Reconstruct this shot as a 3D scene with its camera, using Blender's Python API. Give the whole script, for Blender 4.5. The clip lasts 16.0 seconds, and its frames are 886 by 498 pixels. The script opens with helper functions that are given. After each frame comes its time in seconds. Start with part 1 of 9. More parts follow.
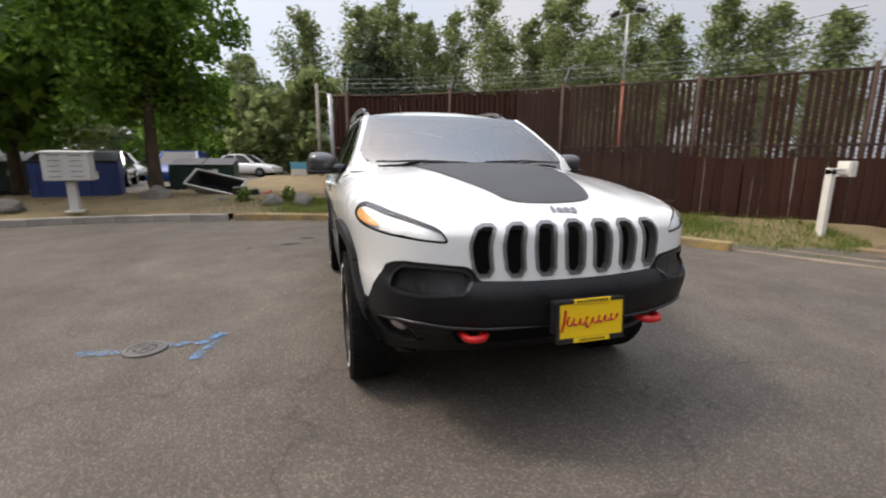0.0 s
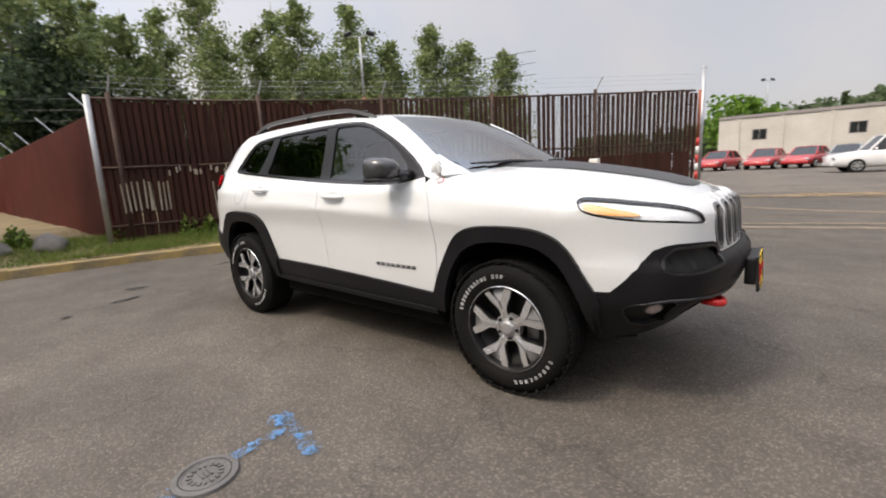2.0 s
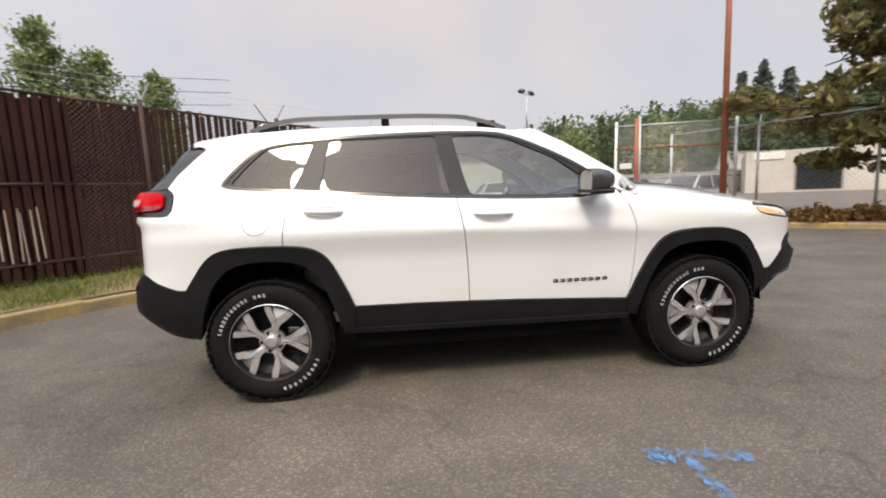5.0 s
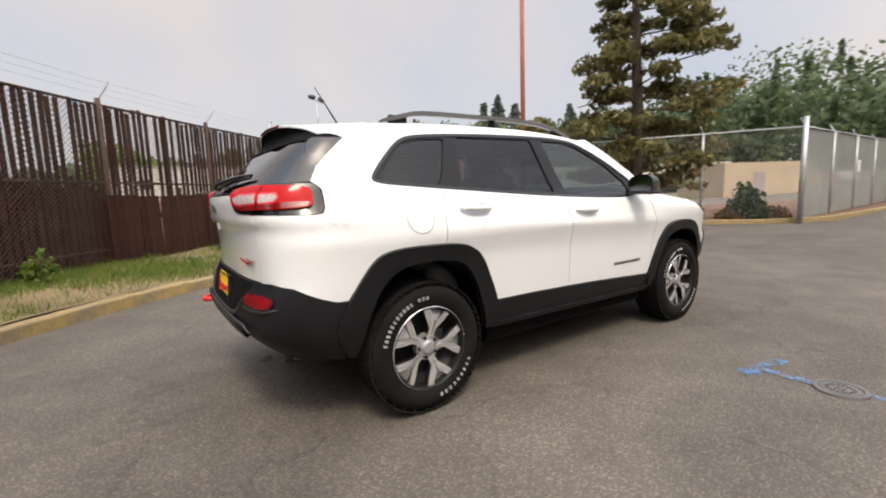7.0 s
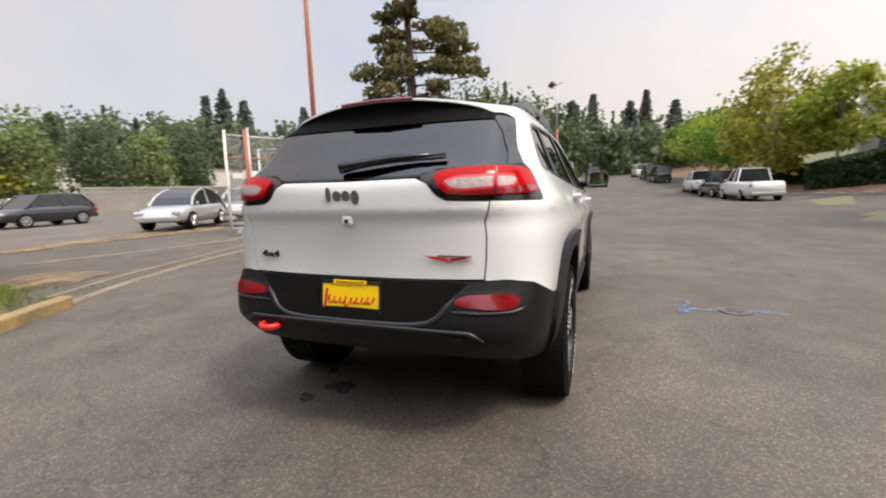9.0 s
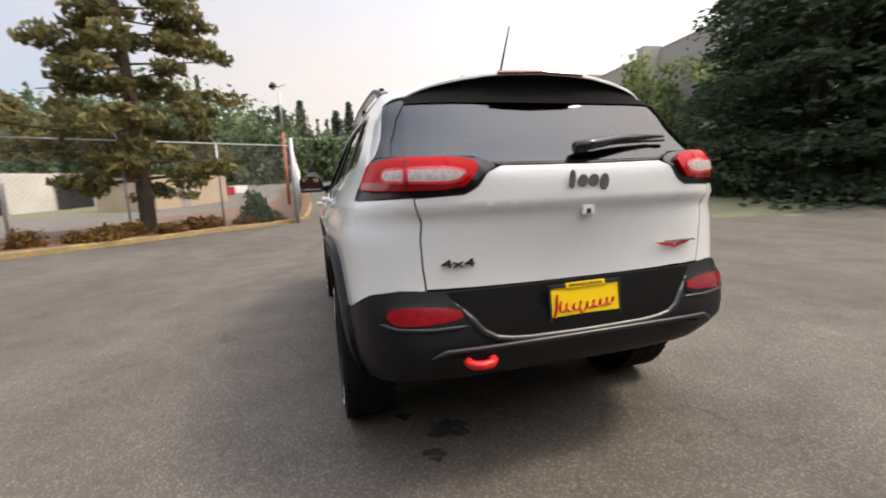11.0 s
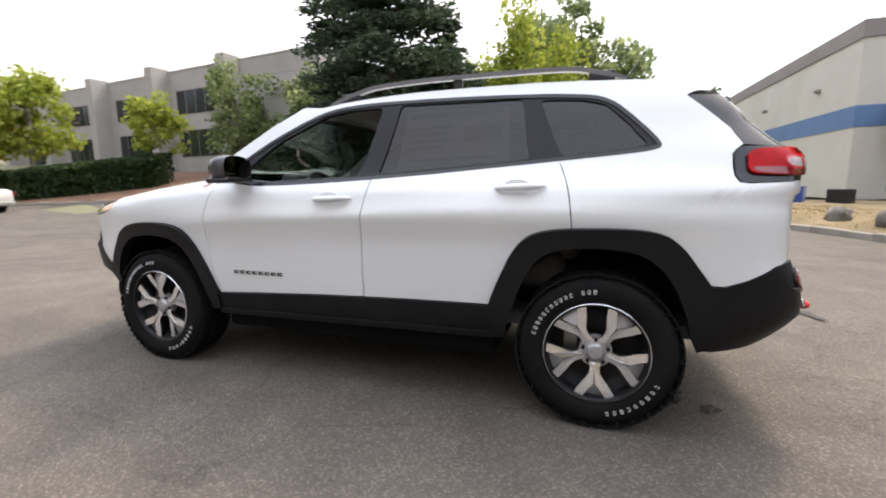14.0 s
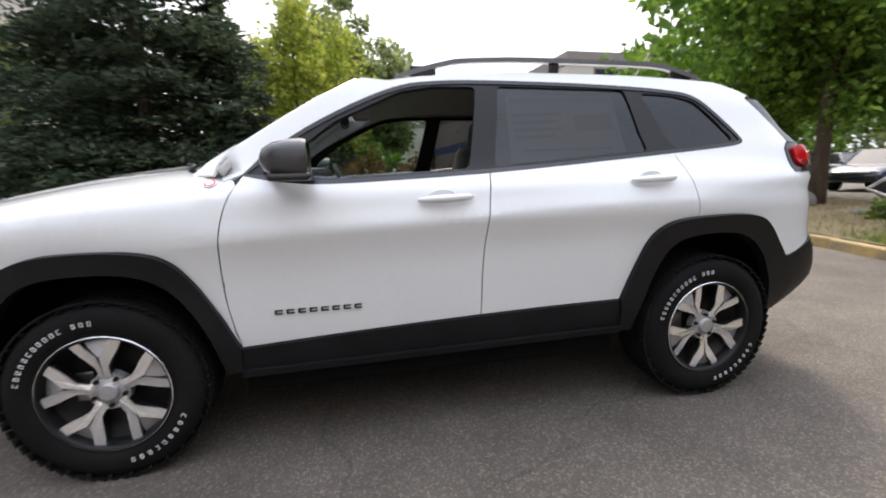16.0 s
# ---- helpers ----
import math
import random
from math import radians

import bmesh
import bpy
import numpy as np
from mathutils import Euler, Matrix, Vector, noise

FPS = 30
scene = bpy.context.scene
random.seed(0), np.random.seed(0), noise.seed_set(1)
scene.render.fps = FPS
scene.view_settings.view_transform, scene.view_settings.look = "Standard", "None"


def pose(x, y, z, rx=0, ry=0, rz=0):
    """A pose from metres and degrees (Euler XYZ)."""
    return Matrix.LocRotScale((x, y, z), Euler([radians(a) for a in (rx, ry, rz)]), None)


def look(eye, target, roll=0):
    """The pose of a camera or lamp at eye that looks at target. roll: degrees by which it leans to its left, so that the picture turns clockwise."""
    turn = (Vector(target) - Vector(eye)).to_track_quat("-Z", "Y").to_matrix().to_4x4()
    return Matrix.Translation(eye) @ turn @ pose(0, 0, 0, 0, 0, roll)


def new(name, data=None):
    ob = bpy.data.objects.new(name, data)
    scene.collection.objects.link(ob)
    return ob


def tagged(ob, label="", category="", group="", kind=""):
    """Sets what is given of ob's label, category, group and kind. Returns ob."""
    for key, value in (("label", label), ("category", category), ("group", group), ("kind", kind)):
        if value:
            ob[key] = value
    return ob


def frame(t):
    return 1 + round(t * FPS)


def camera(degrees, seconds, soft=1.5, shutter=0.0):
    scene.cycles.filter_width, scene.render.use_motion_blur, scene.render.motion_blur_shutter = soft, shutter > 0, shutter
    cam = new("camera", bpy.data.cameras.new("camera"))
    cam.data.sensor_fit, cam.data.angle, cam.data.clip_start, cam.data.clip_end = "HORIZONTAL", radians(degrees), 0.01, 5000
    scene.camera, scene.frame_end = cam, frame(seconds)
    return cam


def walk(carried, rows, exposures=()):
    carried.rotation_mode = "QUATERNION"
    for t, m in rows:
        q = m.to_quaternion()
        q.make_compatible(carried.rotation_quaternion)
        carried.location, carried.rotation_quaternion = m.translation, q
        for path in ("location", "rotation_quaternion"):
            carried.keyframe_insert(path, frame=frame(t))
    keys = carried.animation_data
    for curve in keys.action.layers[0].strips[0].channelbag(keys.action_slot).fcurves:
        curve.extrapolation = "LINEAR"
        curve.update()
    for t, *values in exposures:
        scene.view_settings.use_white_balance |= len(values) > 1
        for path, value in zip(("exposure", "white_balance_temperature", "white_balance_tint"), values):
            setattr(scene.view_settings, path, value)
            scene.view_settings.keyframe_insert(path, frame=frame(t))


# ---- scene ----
cam = camera(91.0, 16.0, 1.9, 0.35)
PATH = [
    (0, (3.852, -1.043, 1.255), (1.97, -0.492, 0.86), 0.2),
    (0.5, (3.617, -1.565, 1.263), (1.844, -0.729, 0.866), -2.2),
    (1, (3.285, -2.014, 1.25), (1.643, -0.928, 0.9), -2.2),
    (1.5, (2.934, -2.439, 1.236), (1.498, -1.091, 0.888), -2.9),
    (2, (2.518, -2.802, 1.23), (1.271, -1.28, 0.868), -3.0),
    (2.5, (2.087, -3.113, 1.229), (1.077, -1.423, 0.877), -2.6),
    (3, (1.612, -3.349, 1.211), (0.812, -1.552, 0.849), -3.3),
    (3.5, (1.098, -3.517, 1.219), (0.548, -1.619, 0.914), -2.8),
    (6, (-1.626, -3.348, 1.208), (-0.972, -1.473, 0.971), -1.8),
    (6.5, (-2.13, -3.148, 1.208), (-1.234, -1.378, 0.955), -1.2),
    (7, (-2.621, -2.863, 1.225), (-1.487, -1.236, 0.97), -1.8),
    (7.5, (-3.022, -2.49, 1.226), (-1.68, -1.031, 0.965), -2.2),
    (8, (-3.397, -2.076, 1.217), (-1.828, -0.862, 0.969), -2.9),
    (8.5, (-3.663, -1.59, 1.203), (-1.944, -0.604, 0.932), -2.4),
    (9, (-3.894, -1.092, 1.199), (-2.043, -0.385, 0.926), -1.8),
    (9.5, (-3.986, -0.565, 1.194), (-2.05, -0.138, 0.925), -2.3),
    (12, (-3.08, 1.87, 1.187), (-1.486, 0.693, 0.911), -0.8),
    (12.5, (-2.706, 2.247, 1.178), (-1.33, 0.819, 0.918), 0.0),
    (13, (-2.266, 2.525, 1.169), (-1.122, 0.915, 0.857), -0.1),
    (13.5, (-1.814, 2.776, 1.16), (-0.936, 1.011, 0.823), -0.3),
    (14, (-1.327, 2.925, 1.159), (-0.68, 1.057, 0.855), -0.7),
    (14.5, (-0.831, 3.029, 1.155), (-0.462, 1.084, 0.874), 0.1),
    (15, (-0.333, 3.021, 1.152), (-0.18, 1.049, 0.859), -0.2),
    (15.5, (0.105, 2.925, 1.174), (-0.002, 0.955, 0.851), -1.3),
    (16, (0.394, 2.697, 1.188), (-0.01, 0.77, 0.837), -1.4),
]
EXPOSURES = [(0, 0.22, 7200, 10), (3.5, 0.37, 7250, 10), (6, 0.42, 7320, 10), (9.5, 0.5, 7300, 10), (12, 0.7, 7330, 10), (14, 0.95, 7200, 10), (16, 0.92, 7100, 10)]
walk(cam, [(t, look(eye, target, roll)) for t, eye, target, roll in PATH], EXPOSURES)

# ---- daylight: hazy high sun and a pale sky ----
SUN = Vector((-0.36, -0.93, 0.0)).normalized()
ELEV = radians(54)
world = bpy.data.worlds.new("sky")
scene.world = world
world.use_nodes = True
wn, wl = world.node_tree.nodes, world.node_tree.links
back = wn["Background"]
sky = wn.new("ShaderNodeTexSky")
sky.sky_type, sky.sun_disc = "NISHITA", False
sky.sun_elevation, sky.sun_rotation = ELEV, math.atan2(SUN.x, SUN.y)
sky.air_density, sky.dust_density, sky.ozone_density = 1.0, 4.0, 1.0
haze = wn.new("ShaderNodeMix")
haze.data_type, haze.blend_type = "RGBA", "MIX"
haze.inputs["Factor"].default_value = 0.7
wco = wn.new("ShaderNodeTexCoord")
cloud = wn.new("ShaderNodeTexNoise")
cloud.inputs["Scale"].default_value, cloud.inputs["Detail"].default_value = 1.6, 5
cramp = wn.new("ShaderNodeValToRGB")
cramp.color_ramp.elements[0].position, cramp.color_ramp.elements[1].position = 0.35, 0.7
cramp.color_ramp.elements[0].color, cramp.color_ramp.elements[1].color = (4.9, 5.75, 7.5, 1), (7.3, 6.85, 7.0, 1)
wl.new(wco.outputs["Generated"], cloud.inputs["Vector"])
wl.new(cloud.outputs["Fac"], cramp.inputs["Fac"])
wl.new(sky.outputs["Color"], haze.inputs["A"])
wl.new(cramp.outputs["Color"], haze.inputs["B"])
# the haze is brighter towards the veiled sun and overhead
dot, near, lift, both_up, veil = wn.new("ShaderNodeVectorMath"), wn.new("ShaderNodeMapRange"), wn.new("ShaderNodeMapRange"), wn.new("ShaderNodeMath"), wn.new("ShaderNodeVectorMath")
dot.operation, both_up.operation, veil.operation = "DOT_PRODUCT", "MULTIPLY", "SCALE"
dot.inputs[1].default_value = (SUN.x * math.cos(ELEV), SUN.y * math.cos(ELEV), math.sin(ELEV))
near.interpolation_type = "SMOOTHSTEP"
near.inputs["From Min"].default_value, near.inputs["From Max"].default_value = -0.35, 1.0
near.inputs["To Min"].default_value, near.inputs["To Max"].default_value = 1.0, 1.8
sepz = wn.new("ShaderNodeSeparateXYZ")
lift.inputs["From Min"].default_value, lift.inputs["From Max"].default_value = 0.42, 0.95
lift.inputs["To Min"].default_value, lift.inputs["To Max"].default_value = 1.0, 2.2
wl.new(wco.outputs["Generated"], dot.inputs[0])
wl.new(wco.outputs["Generated"], sepz.inputs[0])
wl.new(sepz.outputs["Z"], lift.inputs["Value"])
wl.new(dot.outputs["Value"], near.inputs["Value"])
wl.new(near.outputs["Result"], both_up.inputs[0])
wl.new(lift.outputs["Result"], both_up.inputs[1])
wl.new(haze.outputs["Result"], veil.inputs[0])
wl.new(both_up.outputs[0], veil.inputs["Scale"])
wl.new(veil.outputs["Vector"], back.inputs["Color"])
back.inputs["Strength"].default_value = 0.096
sun = new("sun", bpy.data.lights.new("sun", "SUN"))
sun.data.energy, sun.data.angle, sun.data.color = 1.6, radians(10), (1.0, 0.93, 0.84)
sun.matrix_basis = look((0, 0, 30), Vector((0, 0, 30)) - Vector((SUN.x * math.cos(ELEV), SUN.y * math.cos(ELEV), math.sin(ELEV))))


# ---- materials ----
def material(name, c1, c2=None, scale=3.0, rough=0.6, metal=0.0, bump=0.0, fine=60.0, coat=0.0, spread=0.0, stretch=None, spec=0.5):
    """Two colours mixed by a coarse and a fine noise, with a fine relief; spread varies the value from object to object and island to island."""
    m = bpy.data.materials.new(name)
    m.use_nodes = True
    n, l = m.node_tree.nodes, m.node_tree.links
    b = n["Principled BSDF"]
    b.inputs["Roughness"].default_value, b.inputs["Metallic"].default_value = rough, metal
    b.inputs["Coat Weight"].default_value, b.inputs["Coat Roughness"].default_value = coat, 0.03
    b.inputs["Specular IOR Level"].default_value = spec
    co = n.new("ShaderNodeTexCoord")
    vec = co.outputs["Object"]
    if stretch:
        mp = n.new("ShaderNodeMapping")
        mp.inputs["Scale"].default_value = stretch
        l.new(vec, mp.inputs["Vector"])
        vec = mp.outputs["Vector"]
    big, small = n.new("ShaderNodeTexNoise"), n.new("ShaderNodeTexNoise")
    for t, s, d in ((big, scale, 4), (small, fine, 3)):
        t.inputs["Scale"].default_value, t.inputs["Detail"].default_value = s, d
        l.new(vec, t.inputs["Vector"])
    add = n.new("ShaderNodeMath")
    add.operation = "MULTIPLY_ADD"
    add.inputs[1].default_value = 0.4
    l.new(small.outputs["Fac"], add.inputs[0])
    half = n.new("ShaderNodeMath")
    half.operation, half.inputs[1].default_value = "MULTIPLY", 0.75
    l.new(big.outputs["Fac"], half.inputs[0])
    l.new(half.outputs[0], add.inputs[2])
    ramp = n.new("ShaderNodeValToRGB")
    ramp.color_ramp.elements[0].position, ramp.color_ramp.elements[1].position = 0.38, 0.78
    ramp.color_ramp.elements[0].color = (*c1, 1)
    ramp.color_ramp.elements[1].color = (*(c2 or [min(1, v * 1.15) for v in c1]), 1)
    l.new(add.outputs[0], ramp.inputs["Fac"])
    out = ramp.outputs["Color"]
    if spread:
        info, geo, sm = n.new("ShaderNodeObjectInfo"), n.new("ShaderNodeNewGeometry"), n.new("ShaderNodeMath")
        sm.operation = "ADD"
        l.new(info.outputs["Random"], sm.inputs[0])
        l.new(geo.outputs["Random Per Island"], sm.inputs[1])
        mr = n.new("ShaderNodeMapRange")
        mr.inputs["From Max"].default_value = 2.0
        mr.inputs["To Min"].default_value, mr.inputs["To Max"].default_value = 1 - spread, 1 + spread
        l.new(sm.outputs[0], mr.inputs["Value"])
        hsv = n.new("ShaderNodeHueSaturation")
        l.new(mr.outputs["Result"], hsv.inputs["Value"])
        l.new(out, hsv.inputs["Color"])
        out = hsv.outputs["Color"]
    l.new(out, b.inputs["Base Color"])
    if bump:
        bp = n.new("ShaderNodeBump")
        bp.inputs["Strength"].default_value, bp.inputs["Distance"].default_value = bump, 0.01
        l.new(add.outputs[0], bp.inputs["Height"])
        l.new(bp.outputs["Normal"], b.inputs["Normal"])
    return m


def glass(name, tint, gloss_rough=0.0, ior=1.5):
    """Thin tinted glass: lets light straight through and mirrors by its angle."""
    m = bpy.data.materials.new(name)
    m.use_nodes = True
    n, l = m.node_tree.nodes, m.node_tree.links
    n.remove(n["Principled BSDF"])
    tr, gl, mx, lw, pw, sch = n.new("ShaderNodeBsdfTransparent"), n.new("ShaderNodeBsdfGlossy"), n.new("ShaderNodeMixShader"), n.new("ShaderNodeLayerWeight"), n.new("ShaderNodeMath"), n.new("ShaderNodeMath")
    tr.inputs["Color"].default_value = (*tint, 1)
    gl.inputs["Roughness"].default_value = gloss_rough
    f0 = ((ior - 1) / (ior + 1)) ** 2
    lw.inputs["Blend"].default_value = 0.5
    pw.operation, pw.inputs[1].default_value = "POWER", 5.0
    sch.operation, sch.inputs[1].default_value, sch.inputs[2].default_value = "MULTIPLY_ADD", 1 - f0, f0
    l.new(lw.outputs["Facing"], pw.inputs[0])
    l.new(pw.outputs[0], sch.inputs[0])
    l.new(sch.outputs[0], mx.inputs[0])
    l.new(tr.outputs[0], mx.inputs[1])
    l.new(gl.outputs[0], mx.inputs[2])
    l.new(mx.outputs[0], n["Material Output"].inputs["Surface"])
    return m


def leafy(name, c1, c2, c3=None):
    """Leaves: value and hue vary leaf by leaf, some light passes through."""
    m = bpy.data.materials.new(name)
    m.use_nodes = True
    n, l = m.node_tree.nodes, m.node_tree.links
    b = n["Principled BSDF"]
    b.inputs["Roughness"].default_value, b.inputs["Specular IOR Level"].default_value = 0.55, 0.3
    geo, co, no, mx = n.new("ShaderNodeNewGeometry"), n.new("ShaderNodeTexCoord"), n.new("ShaderNodeTexNoise"), n.new("ShaderNodeMath")
    no.inputs["Scale"].default_value, no.inputs["Detail"].default_value = 0.9, 3
    l.new(co.outputs["Object"], no.inputs["Vector"])
    mx.operation, mx.inputs[1].default_value = "MULTIPLY_ADD", 0.55
    l.new(geo.outputs["Random Per Island"], mx.inputs[0])
    sub = n.new("ShaderNodeMath")
    sub.operation, sub.inputs[1].default_value = "MULTIPLY", 0.6
    l.new(no.outputs["Fac"], sub.inputs[0])
    l.new(sub.outputs[0], mx.inputs[2])
    ramp = n.new("ShaderNodeValToRGB")
    e = ramp.color_ramp.elements
    e[0].position, e[1].position = 0.15, 0.85
    e[0].color, e[1].color = (*c1, 1), (*c2, 1)
    if c3:
        k = e.new(0.6)
        k.color = (*c3, 1)
    l.new(mx.outputs[0], ramp.inputs["Fac"])
    l.new(ramp.outputs["Color"], b.inputs["Base Color"])
    tl, ms = n.new("ShaderNodeBsdfTranslucent"), n.new("ShaderNodeMixShader")
    l.new(ramp.outputs["Color"], tl.inputs["Color"])
    ms.inputs[0].default_value = 0.45
    l.new(b.outputs[0], ms.inputs[1])
    l.new(tl.outputs[0], ms.inputs[2])
    l.new(ms.outputs[0], n["Material Output"].inputs["Surface"])
    return m


def asphalt_material(name, dark, light, joint=True):
    """Worn asphalt: pale stones in a dark binder, broad stains, worn lanes and hair cracks."""
    m = bpy.data.materials.new(name)
    m.use_nodes = True
    n, l = m.node_tree.nodes, m.node_tree.links
    b = n["Principled BSDF"]
    b.inputs["Roughness"].default_value, b.inputs["Specular IOR Level"].default_value = 0.85, 0.35
    co = n.new("ShaderNodeTexCoord")
    v = co.outputs["Object"]
    stone, fine, broad, mid = n.new("ShaderNodeTexVoronoi"), n.new("ShaderNodeTexNoise"), n.new("ShaderNodeTexNoise"), n.new("ShaderNodeTexNoise")
    stone.inputs["Scale"].default_value = 120
    fine.inputs["Scale"].default_value, fine.inputs["Detail"].default_value = 38, 6
    broad.inputs["Scale"].default_value, broad.inputs["Detail"].default_value = 0.32, 5
    mid.inputs["Scale"].default_value, mid.inputs["Detail"].default_value = 2.2, 5
    for t in (stone, fine, broad, mid):
        l.new(v, t.inputs["Vector"])
    base = n.new("ShaderNodeValToRGB")
    base.color_ramp.elements[0].position, base.color_ramp.elements[1].position = 0.3, 0.72
    base.color_ramp.elements[0].color, base.color_ramp.elements[1].color = (*dark, 1), (*light, 1)
    mixf = n.new("ShaderNodeMath")
    mixf.operation, mixf.inputs[1].default_value = "MULTIPLY_ADD", 0.45
    mf2 = n.new("ShaderNodeMath")
    mf2.operation, mf2.inputs[1].default_value = "MULTIPLY", 0.55
    l.new(broad.outputs["Fac"], mixf.inputs[0])
    l.new(mid.outputs["Fac"], mf2.inputs[0])
    l.new(mf2.outputs[0], mixf.inputs[2])
    l.new(mixf.outputs[0], base.inputs["Fac"])
    sep = n.new("ShaderNodeSeparateColor")
    l.new(stone.outputs["Color"], sep.inputs["Color"])
    speck = n.new("ShaderNodeValToRGB")
    se = speck.color_ramp.elements
    se[0].position, se[1].position = 0.25, 0.97
    se[0].color, se[1].color = (0.74, 0.74, 0.74, 1), (1.75, 1.68, 1.58, 1)
    k = se.new(0.75)
    k.color = (1.0, 1.0, 1.0, 1)
    l.new(sep.outputs["Red"], speck.inputs["Fac"])
    mul = n.new("ShaderNodeMix")
    mul.data_type, mul.blend_type = "RGBA", "MULTIPLY"
    mul.inputs["Factor"].default_value = 0.85
    l.new(base.outputs["Color"], mul.inputs["A"])
    l.new(speck.outputs["Color"], mul.inputs["B"])
    col = mul.outputs["Result"]
    crack, cr, cm = n.new("ShaderNodeTexVoronoi"), n.new("ShaderNodeValToRGB"), n.new("ShaderNodeMix")
    crack.feature = "DISTANCE_TO_EDGE"
    crack.inputs["Scale"].default_value = 0.45
    warp = n.new("ShaderNodeMix")
    warp.data_type, warp.blend_type = "RGBA", "LINEAR_LIGHT"
    warp.inputs["Factor"].default_value = 0.35
    l.new(v, warp.inputs["A"])
    l.new(mid.outputs["Color"], warp.inputs["B"])
    l.new(warp.outputs["Result"], crack.inputs["Vector"])
    cr.color_ramp.elements[0].position, cr.color_ramp.elements[1].position = 0.0, 0.006
    cr.color_ramp.elements[0].color, cr.color_ramp.elements[1].color = (0.55, 0.55, 0.55, 1), (1, 1, 1, 1)
    l.new(crack.outputs["Distance"], cr.inputs["Fac"])
    cm.data_type, cm.blend_type = "RGBA", "MULTIPLY"
    cm.inputs["Factor"].default_value = 0.6
    # broad dark stains and pale worn patches
    wash, wr, wm = n.new("ShaderNodeTexNoise"), n.new("ShaderNodeValToRGB"), n.new("ShaderNodeMix")
    wash.inputs["Scale"].default_value, wash.inputs["Detail"].default_value, wash.inputs["Roughness"].default_value = 0.55, 7, 0.62
    stretch = n.new("ShaderNodeMapping")
    stretch.inputs["Scale"].default_value = (0.55, 1.3, 1)
    stretch.inputs["Location"].default_value = (3.3, 1.7, 0)
    l.new(v, stretch.inputs["Vector"])
    l.new(stretch.outputs["Vector"], wash.inputs["Vector"])
    wr.color_ramp.elements[0].position, wr.color_ramp.elements[1].position = 0.36, 0.64
    wr.color_ramp.elements[0].color, wr.color_ramp.elements[1].color = (0.84, 0.83, 0.82, 1), (1.12, 1.10, 1.07, 1)
    l.new(wash.outputs["Fac"], wr.inputs["Fac"])
    wm.data_type, wm.blend_type = "RGBA", "MULTIPLY"
    wm.inputs["Factor"].default_value = 1.0
    l.new(col, wm.inputs["A"])
    l.new(wr.outputs["Color"], wm.inputs["B"])
    col = wm.outputs["Result"]
    l.new(col, cm.inputs["A"])
    l.new(cr.outputs["Color"], cm.inputs["B"])
    l.new(cm.outputs["Result"], b.inputs["Base Color"])
    bp = n.new("ShaderNodeBump")
    bp.inputs["Strength"].default_value, bp.inputs["Distance"].default_value = 0.5, 0.006
    addh = n.new("ShaderNodeMath")
    addh.operation = "ADD"
    l.new(sep.outputs["Red"], addh.inputs[0])
    l.new(fine.outputs["Fac"], addh.inputs[1])
    l.new(addh.outputs[0], bp.inputs["Height"])
    l.new(bp.outputs["Normal"], b.inputs["Normal"])
    return m


def worn_paint(name, c, scale=22, lo=0.44, hi=0.70):
    """Sprayed paint that has worn through to the ground below in specks and patches."""
    m = material(name, c, [v * 1.25 for v in c], 10, 0.85, fine=90)
    n, l = m.node_tree.nodes, m.node_tree.links
    co, no, rp, tr, mx = n.new("ShaderNodeTexCoord"), n.new("ShaderNodeTexNoise"), n.new("ShaderNodeValToRGB"), n.new("ShaderNodeBsdfTransparent"), n.new("ShaderNodeMixShader")
    no.inputs["Scale"].default_value, no.inputs["Detail"].default_value, no.inputs["Roughness"].default_value = scale, 8, 0.75
    rp.color_ramp.elements[0].position, rp.color_ramp.elements[1].position = lo, hi
    l.new(co.outputs["Object"], no.inputs["Vector"])
    l.new(no.outputs["Fac"], rp.inputs["Fac"])
    l.new(rp.outputs["Color"], mx.inputs[0])
    l.new(tr.outputs[0], mx.inputs[1])
    l.new(n["Principled BSDF"].outputs[0], mx.inputs[2])
    l.new(mx.outputs[0], n["Material Output"].inputs["Surface"])
    return m


M_ASPHALT = asphalt_material("asphalt", (0.071, 0.062, 0.053), (0.132, 0.117, 0.101))
M_ASPHALT_FAR = asphalt_material("worn_asphalt", (0.10, 0.09, 0.078), (0.17, 0.15, 0.128))
M_DRYGRASS = material("dry_grass_mat", (0.13, 0.098, 0.052), (0.24, 0.18, 0.092), 1.5, 0.95, bump=0.8, fine=40)
M_MULCH = material("bark_mulch", (0.07, 0.035, 0.02), (0.20, 0.11, 0.065), 3, 0.95, bump=0.9, fine=30)
M_FARGROUND = material("far_ground", (0.09, 0.10, 0.05), (0.17, 0.16, 0.09), 0.05, 0.95, fine=1.0)
M_CONCRETE = material("kerb_concrete", (0.20, 0.18, 0.155), (0.34, 0.31, 0.27), 4, 0.9, bump=0.5, fine=50, spread=0.12)
M_YELLOWKERB = material("worn_yellow_kerb", (0.17, 0.14, 0.095), (0.37, 0.255, 0.085), 5, 0.85, bump=0.5, fine=30, spread=0.15)
M_BLUEPAINT = worn_paint("blue_survey_paint", (0.075, 0.22, 0.43))
M_IRON = material("cast_iron", (0.09, 0.086, 0.08), (0.16, 0.152, 0.145), 8, 0.65, 0.3, bump=0.4)
M_OIL = worn_paint("oil_stain", (0.024, 0.022, 0.020), 7, 0.34, 0.56)
